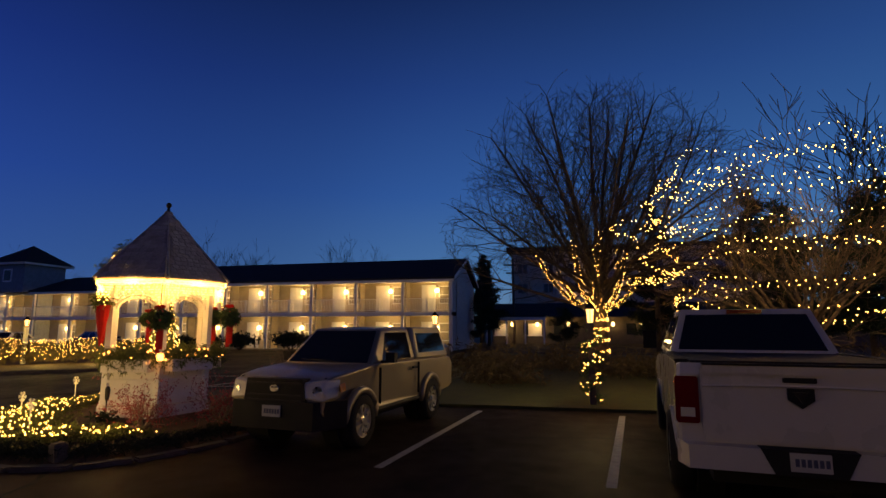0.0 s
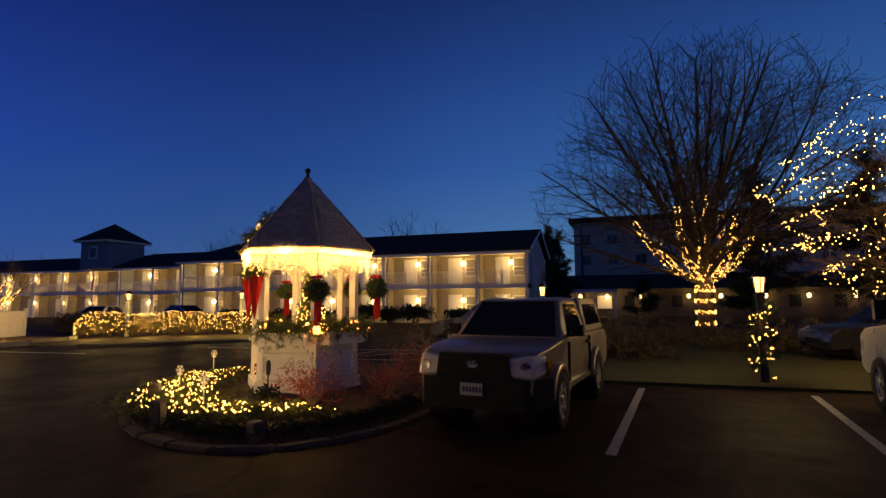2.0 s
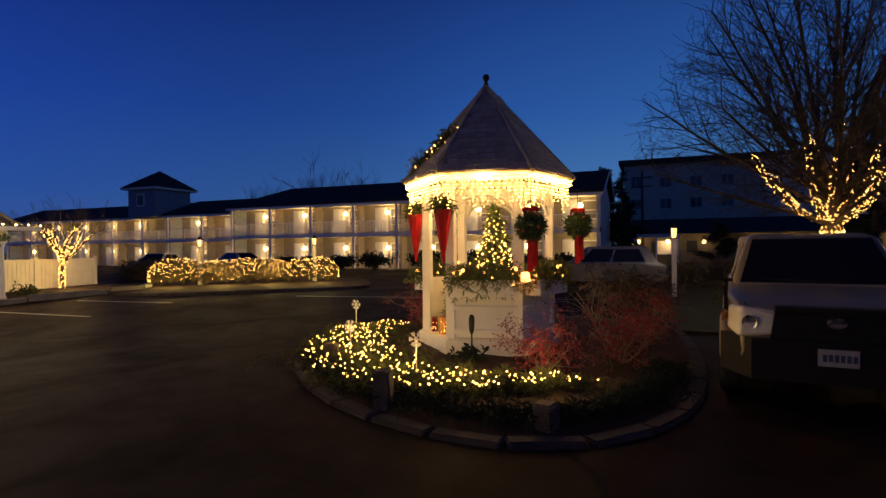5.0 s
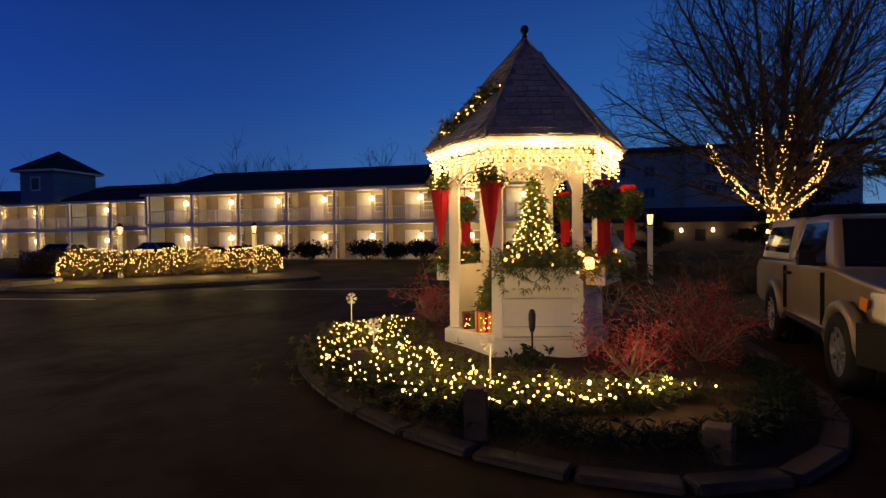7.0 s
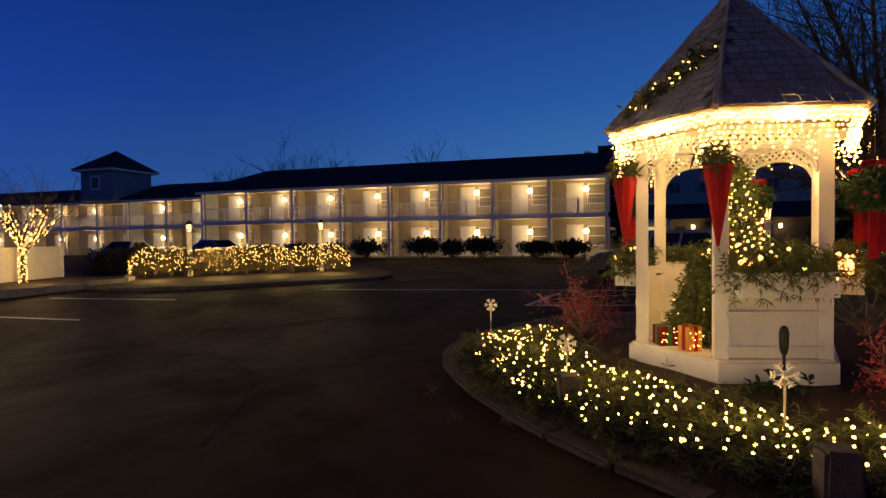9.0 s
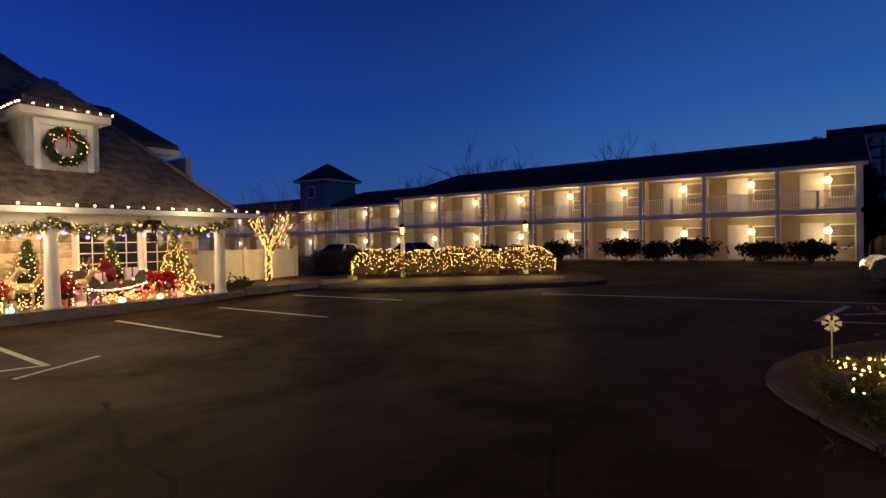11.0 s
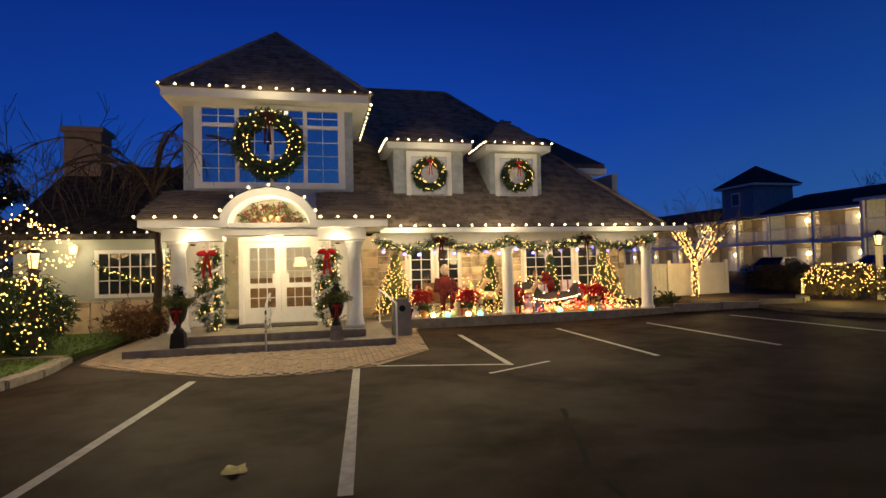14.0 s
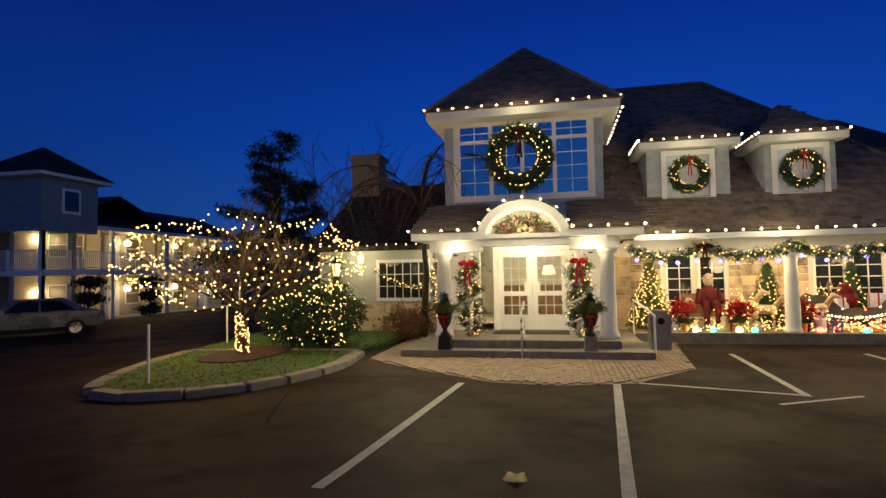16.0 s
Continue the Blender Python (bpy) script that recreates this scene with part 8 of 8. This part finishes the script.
# swagged garland along the beam with bows
path = []
for a, b in ((4.3, 6.0), (6.0, 8.0), (8.0, 10.25), (10.25, 12.5)):
    for k in range(8):
        f = k / 8
        path.append((-25.74, a + (b - a) * f, 2.15 - 0.95 * f * (1 - f)))
path.append((-25.74, 12.55, 2.13))
garland("beam_garland", path, "swagged lit evergreen garland along the verandah beam", 0, 0.16, 0.019, 0.016, 0.06, "needle", random.Random(201), 0.085)
for y in (6.0, 10.25):
    bw = tagged(empty("garland_bow", (-25.55, y, 2.14)), "dark red velvet bow on the beam garland", "bow", "garland bows")
    bow(bw, (0, 0, 0), 0.19, 0, tails=3.0, mat="maroon")
tagged(beads("blue_lights", [(-26.35 + rng.uniform(-0.05, 0.05), y + rng.uniform(-0.08, 0.08), 1.84 + rng.uniform(-0.1, 0.06)) for y in np.arange(4.6, 12.4, 0.48)], 0.046, M["bulb_blue"]), "row of blue bulbs hung inside the verandah", "string lights")
tagged(beads("floor_lights", [(-26.15 - rng.random() * 0.9, rng.uniform(4.8, 12.3), VF + 0.05 + abs(rng.gauss(0, 0.13))) for _ in range(560)], 0.016, M["bulb"]), "warm bulbs scattered along the display floor", "string lights")
tagged(beads("red_lights", [(-26.2 - rng.random() * 0.6, rng.uniform(8.2, 11.6), VF + 0.08 + abs(rng.gauss(0, 0.16))) for _ in range(150)], 0.02, M["bulb_red"]), "red bulbs among the display", "string lights")
for y, c in ((5.9, "bulb_big"), (6.9, "bulb_big"), (7.25, "bulb_green"), (9.7, "bulb_green"), (10.7, "bulb_green"), (8.7, "bulb_red"), (11.3, "bulb_red"), (6.3, "bulb_green")):
    ob = part("glowing_ornament", lathe(bmesh.new(), [(0.01, 0), (0.06, 0.02), (0.085, 0.07), (0.06, 0.13), (0.015, 0.15)], (-26.2, y, VF), 12), M[c], None, smooth=True)
    tagged(ob, "round glowing ornament on the verandah floor", "ornament", "floor ornaments")
for at, w in (((-26.2, 5.4, 1.7), 58), ((-26.2, 7.2, 1.7), 50), ((-26.2, 8.9, 1.7), 46), ((-26.2, 10.5, 1.7), 40), ((-26.2, 12.0, 1.7), 20), ((-26.2, 6.3, 0.35), 2.5), ((-26.2, 9.6, 0.35), 2.5)):
    lamp("display_glow", at, w, (1.0, 0.68, 0.3), 0.25)


def blob(bm, c, r, sq=(1, 1, 1), sub=2):
    r_ = bmesh.ops.create_icosphere(bm, subdivisions=sub, radius=r)
    for v in r_["verts"]:
        v.co = Vector((c[0] + v.co.x * sq[0], c[1] + v.co.y * sq[1], c[2] + v.co.z * sq[2]))


M["pale_cloth"] = material("pale_plush", (0.4, 0.32, 0.24), 0.95, 0, 0.3, 9, 0.4, 60)
M["figure_cloth"] = material("dark_red_velvet", (0.085, 0.012, 0.012), 0.9, 0, 0.5, 7, 0.5, 50)
# plain seated figure in red, as one plain shape
bm = bmesh.new()
blob(bm, (0, 0, 0.62), 0.26, (0.85, 1, 1.15))
blob(bm, (0.02, 0, 1.02), 0.15)
for s in (-1, 1):
    tube(bm, [(0.05, s * 0.12, 0.5), (0.34, s * 0.15, 0.48), (0.36, s * 0.16, 0.05)], [0.11, 0.1, 0.08], 8)
    tube(bm, [(0, s * 0.24, 0.78), (0.14, s * 0.34, 0.55), (0.3, s * 0.22, 0.58)], [0.09, 0.075, 0.06], 8)
fg = part("seated_figure", bm, M["figure_cloth"], None, "", True)
fg.data.materials.append(M["pale_cloth"])
for q in fg.data.polygons:
    q.material_index = 1 if q.center.z > 0.9 and q.center.x > 0.0 else 0
fg.location, fg.scale = (-27.02, 6.42, VF + 0.08), (1.0, 0.9, 1.22)
tagged(fg, "plain stuffed seated figure in dark red cloth", "figure")
ch = tagged(empty("bench", (-27.1, 6.35, VF)), "small pale wooden bench under the stuffed figure", "bench")
part("seat", B(-0.2, -0.55, 0.36, 0.28, 0.55, 0.41, bevel=0.01), M["wood"], ch)
part("backrest", B(-0.24, -0.55, 0.41, -0.2, 0.55, 0.95, bevel=0.01), M["wood"], ch)
for x in (-0.18, 0.24):
    for y in (-0.5, 0.5):
        part("leg", B(x - 0.025, y - 0.025, 0, x + 0.025, y + 0.025, 0.36), M["wood"], ch)


def deer(x, y, rz, s=1.0):
    root = tagged(empty("reindeer_ornament", (x, y, VF), rz), "standing woven reindeer ornament with lights", "ornament", "reindeer")
    bm = bmesh.new()
    tube(bm, [(-0.32 * s, 0, 0.62 * s), (-0.2 * s, 0, 0.66 * s), (0.15 * s, 0, 0.66 * s), (0.3 * s, 0, 0.7 * s)], [0.09 * s, 0.15 * s, 0.14 * s, 0.1 * s], 10)
    tube(bm, [(0.25 * s, 0, 0.7 * s), (0.4 * s, 0, 0.95 * s), (0.44 * s, 0, 1.02 * s)], [0.09 * s, 0.06 * s, 0.065 * s], 8)
    tube(bm, [(0.4 * s, 0, 1.02 * s), (0.62 * s, 0, 0.95 * s)], [0.08 * s, 0.035 * s], 8)
    part("body", bm, M["wicker"], root, "", True)
    for a in (-0.25, 0.22):
        for b in (-0.09, 0.09):
            part("leg", tube(bmesh.new(), [(a * s, b * s, 0.6 * s), (a * s * 1.1, b * s, 0.3 * s), (a * s, b * s, 0)], [0.05 * s, 0.03 * s, 0.025 * s], 6), M["wicker"], root)
    for b in (-1, 1):
        bm = tube(bmesh.new(), [(0.4 * s, b * 0.04 * s, 1.07 * s), (0.33 * s, b * 0.14 * s, 1.25 * s), (0.4 * s, b * 0.2 * s, 1.42 * s)], [0.018, 0.014, 0.008], 5)
        tube(bm, [(0.33 * s, b * 0.14 * s, 1.25 * s), (0.45 * s, b * 0.16 * s, 1.34 * s)], [0.013, 0.007], 5)
        part("antler", bm, M["wood"], root)
    beads("bulbs", [(rng.uniform(-0.3, 0.3) * s, rng.choice((-0.15, 0.15)) * s, (0.66 + rng.uniform(-0.1, 0.1)) * s) for _ in range(40)], 0.014, M["bulb"], root)


M["wicker"] = material("pale_wicker", (0.5, 0.38, 0.24), 0.85, 0, 0.3, 12, 0.6, 90)
deer(-26.7, 7.15, 80)
deer(-26.55, 7.6, 70, 0.85)
deer(-26.9, 5.55, 100, 0.8)
deer(-26.5, 8.7, 75, 0.9)
deer(-26.95, 11.0, 95, 0.9)
# sleigh with a red sack and gifts
sl = tagged(empty("sleigh", (-26.75, 9.6, VF), 0), "dark sleigh outlined with lights and heaped with gifts", "sleigh")
side = [(-0.95, 0.42), (-0.6, 0.32), (0.5, 0.32), (0.75, 0.45), (0.85, 0.85), (0.7, 0.88), (0.5, 0.62), (-0.3, 0.58), (-0.6, 0.85), (-0.85, 0.95), (-1.02, 0.8)]
for x in (-0.32, 0.28):
    part("side", prism(bmesh.new(), side, 0.04, "x", x), M["dark_wall"], sl, "dark painted sleigh side")
    part("runner", tube(bmesh.new(), [(x + 0.02, 0.95, 0.05), (x + 0.02, -0.8, 0.05), (x + 0.02, -1.12, 0.18), (x + 0.02, -1.15, 0.36), (x + 0.02, -1.02, 0.42)], 0.025, 6), M["gold"], sl)
    for y in (-0.5, 0.5):
        part("strut", tube(bmesh.new(), [(x + 0.02, y, 0.05), (x + 0.02, y, 0.34)], 0.02, 6), M["gold"], sl)
part("bed", B(-0.28, -0.6, 0.34, 0.28, 0.72, 0.4), M["red"], sl)
bm = bmesh.new()
blob(bm, (0, -0.05, 0.78), 0.25, (0.85, 1, 1.05))
tube(bm, [(0, -0.05, 0.96), (0, -0.08, 1.1), (0, -0.1, 1.18)], [0.2, 0.08, 0.14], 10)
part("sack", bm, M["red"], sl, "bulging red cloth sack", True)
beads("outline_lights", [(0.33, p.x, p.y) for p in [Vector((a, b)) for a, b in side]] + [(0.33, -0.95 + 1.8 * k / 22, 0.5 - 0.14 * math.sin(k / 22 * math.pi)) for k in range(23)], 0.022, M["bulb_big"], sl, "white outline bulbs")
M["blue_paper"] = material("blue_paper", (0.08, 0.16, 0.4), 0.4)
M["pale_paper"] = material("pale_paper", (0.65, 0.6, 0.68), 0.5)
for x, y, z, w, h, m in ((-26.7, 9.35, 0.4, 0.3, 0.42, "pale_paper"), (-26.65, 10.15, 0.42, 0.34, 0.5, "pale_paper"), (-26.7, 10.4, 0.38, 0.26, 0.3, "blue_paper"), (-26.45, 9.1, VF, 0.3, 0.3, "blue_paper"), (-26.4, 10.75, VF, 0.32, 0.36, "gold"), (-26.35, 6.75, VF, 0.26, 0.24, "gold"), (-26.4, 8.4, VF, 0.3, 0.34, "red"), (-26.4, 5.25, VF, 0.26, 0.28, "red")):
    gift(x, y, z, w, w * 0.9, h, rng.uniform(-15, 15), M[m], {"pale_paper": "pale wrapped gift with a red ribbon", "blue_paper": "blue wrapped gift in the display", "gold": "gold wrapped gift on the verandah", "red": "red wrapped gift on the verandah"}[m], False, "ribbon" if m != "red" else "green_ribbon")
# red bow bushes: poinsettia-like heaps with big bows
for x, y, r in ((-26.35, 5.6, 0.26), (-26.35, 6.95, 0.24), (-26.3, 8.3, 0.3), (-26.4, 10.95, 0.3), (-26.9, 10.6, 0.25)):
    root = tagged(empty("poinsettia_pot", (x, y, VF)), "potted red poinsettias among the display", "plant", "poinsettias")
    part("pot", lathe(bmesh.new(), [(0.1, 0), (0.14, 0.02), (0.16, 0.22), (0.15, 0.24)], (0, 0, 0), 14), M["gold"], root)
    sprigs("foliage", [(rng.gauss(0, r * 0.3), rng.gauss(0, r * 0.4), 0.3 + rng.gauss(0, 0.05)) for _ in range(50)], 0.16, M["needle"], root, per=4, width=0.02)
    bow(root, (0.1, 0, 0.72), r * 0.55, 0, "bow", 1.3)
    sprigs("bloom", [(rng.gauss(0, r * 0.45), rng.gauss(0, r * 0.6), 0.6 + rng.gauss(0, 0.1)) for _ in range(110)], 0.1, M["ribbon"], root, "red petals", 4, 0.025)
# candy canes along the edge
for y in np.arange(5.1, 12.3, 0.42):
    root = tagged(empty("candy_cane", (-26.12, float(y), VF), rng.uniform(-20, 20)), "small red and white candy cane stake", "ornament", "candy canes")
    line = [(0, 0, 0), (0, 0, 0.3)] + [(0, 0.05 - 0.05 * math.cos(t), 0.3 + 0.05 * math.sin(t)) for t in np.linspace(0.3, 2.9, 5)]
    part("cane", tube(bmesh.new(), line, 0.014, 6), M["red"], root)
    for z in (0.05, 0.13, 0.21):
        part("band", tube(bmesh.new(), [(0, 0, z), (0, 0, z + 0.04)], 0.0155, 6), M["white"], root)
# clutter of sparkling figures between them, as plain shapes
for y, h, m in ((7.3, 0.5, "wicker"), (6.6, 0.42, "wicker"), (8.75, 0.6, "pale_paper"), (11.0, 0.5, "wicker"), (5.4, 0.4, "pale_paper")):
    ob = part("plain_ornament", lathe(bmesh.new(), [(0.1, 0), (0.15, 0.05), (0.13, h * 0.5), (0.06, h * 0.62), (0.1, h * 0.78), (0.07, h * 0.95), (0.01, h)], (-26.35, y, VF), 14), M[m], None, "", True)
    tagged(ob, "plain turned ornament standing in the display", "ornament", "plain ornaments")

# porch: garland-wound pillars with bows, urns, handrail
for y in (0.42, 2.98):
    path = [(-24.35 + 0.15 * math.cos(t * 1.4), y + 0.15 * math.sin(t * 1.4), FLOOR + 0.05 + t * 1.75 / 16) for t in np.linspace(0, 16, 44)]
    garland("pillar_garland", path, "thick lit garland winding up a porch pillar", 0, 0.2, 0.018, 0.012, 0.038, "needle", random.Random(int(y * 100)), 0.09)
    pb = tagged(empty("pillar_bow", (-24.12, y, 1.82)), "bright red velvet bow on a porch garland", "bow", "porch bows")
    bow(pb, (0.06, 0, 0), 0.21, 0, tails=2.4)
    pl = tagged(part("garland_pillar", tube(bmesh.new(), [(-24.35, y, FLOOR), (-24.35, y, 2.1)], 0.09, 8), M["white"]), "slim white pillar under the garland", "pillar")
    wr = [(-24.35 + 0.2 * math.cos(t * 1.4 + 2), y + 0.2 * math.sin(t * 1.4 + 2), FLOOR + 0.1 + t * 1.6 / 16) for t in np.linspace(0, 16, 60)]
    bm = tube(bmesh.new(), wr, 0.035, 4)
    tagged(part("white_ribbon", bm, M["white"]), "white gauze ribbon wound with the garland", "ribbon")
for y, ped in ((0.02, "iron"), (3.15, "granite")):
    root = tagged(empty("urn_planter", (-23.28, y, -0.07)), "dark cast urn on a square block with winter greens", "urn", "porch urns")
    part("block", tube(bmesh.new(), [(0, 0, 0), (0, 0, 0.3)], [0.2, 0.17], 4), M[ped], root)
    part("urn", lathe(bmesh.new(), [(0.1, 0.3), (0.11, 0.34), (0.05, 0.4), (0.05, 0.46), (0.12, 0.55), (0.17, 0.72), (0.16, 0.78), (0.19, 0.8)], (0, 0, 0), 16), M["iron"], root, "dark cast-iron urn", True)
    sprigs("greenery", [(rng.gauss(0, 0.1), rng.gauss(0, 0.14), 0.84 + abs(rng.gauss(0, 0.08))) for _ in range(220)], 0.12, M["frond"], root, per=6, width=0.006)
    sprigs("conifer", [(rng.gauss(0, 0.05) * (1.3 - z), rng.gauss(0, 0.05) * (1.3 - z), 0.8 + 0.4 * z) for z in [rng.random() for _ in range(90)]], 0.1, M["needle_dark"], root, per=4)
    bow(root, (0.17, 0, 0.72), 0.1, 0, tails=2.5)
hr = tagged(empty("handrail", (-23.25, 1.72, 0)), "brushed steel handrail on the porch steps", "handrail")
part("rail", tube(bmesh.new(), [(0.2, 0, -0.23), (0.2, 0, 0.6), (0.12, 0, 0.72), (0.0, 0, 0.76), (-0.85, 0, 0.92), (-0.9, 0, 0.1)], 0.022, 8), M["steel"], hr)
part("plate", B(0.12, -0.06, -0.24, 0.28, 0.06, -0.225), M["steel"], hr)
part("rail", tube(bmesh.new(), [(0.18, 0.035, 0.3), (-0.88, 0.035, 0.5)], 0.016, 8), M["steel"], hr, "thin lower rail")
side = tagged(empty("ramp_rail", (-24.9, 4.45, 0)), "white side railing at the verandah end", "railing")
part("rail", tube(bmesh.new(), [(0.9, 0.1, -0.24), (0.9, 0.1, 0.6), (0.8, 0, 0.7), (-0.9, -0.1, 0.85), (-0.9, -0.1, -0.02)], 0.025, 8), M["white"], side)
bn = tagged(empty("litter_bin", (-24.6, 4.75, G)), "squared grey litter bin with a round opening", "bin")
part("body", box(box(bmesh.new(), -0.2, -0.22, 0.0, 0.2, 0.22, 0.84, bevel=0.03), -0.17, -0.19, 0.845, 0.17, 0.19, 0.92, bevel=0.03), M["concrete"], bn)
part("opening", lathe(bmesh.new(), [(0.08, 0), (0.075, 0.02)], (0, 0, 0), 14), M["black_plastic"], bn).matrix_basis = Matrix.Translation((0.2, 0, 0.68)) @ Matrix.Rotation(radians(90), 4, "Y")
# lit swag on the left wing window
garland("window_garland", [(-27.38, -3.0, 1.75), (-27.38, -2.3, 1.35), (-27.36, -1.6, 1.2), (-27.3, -1.1, 1.75)], "lit garland draped across the wing window", 0.05, 0.1, 0.022, 0.05, 0.06, "needle", random.Random(9), 0.1)
garland("corner_garland", [(-25.3, -0.6, 2.2), (-25.5, -0.75, 1.4), (-25.4, -0.6, 0.4)], "lit branch garland down the porch corner", 0, 0.1, 0.02, 0.06, 0.06, "hedge", random.Random(10), 0.1)

# gauzy heaps of lights behind the ornaments
for y, h, w in ((7.45, 1.25, 0.38), (8.65, 1.2, 0.3), (9.25, 1.35, 0.35), (10.75, 0.9, 0.3), (6.75, 0.9, 0.25)):
    root = tagged(empty("lit_branches", (-27.2, y, VF)), "bundle of pale twigs strung with warm bulbs", "decoration", "lit branch bundles")
    lm = [l for k in range(9) for l in branches((0, 0, 0), (math.cos(k * 0.7) * 0.35, math.sin(k * 0.7) * 0.4, 1), h * 0.62, 0.012, 1, rng, (3, 4), 0.1, 0.25, 0.5, None, 0, 4, 0.6)]
    limb_mesh("branchwork", lm, M["wicker"], root, "", 0.004)
    beads("bulb_string", [rng.choice(p)[:] for p, r, l in lm for _ in range(3)], 0.016, M["bulb"], root)
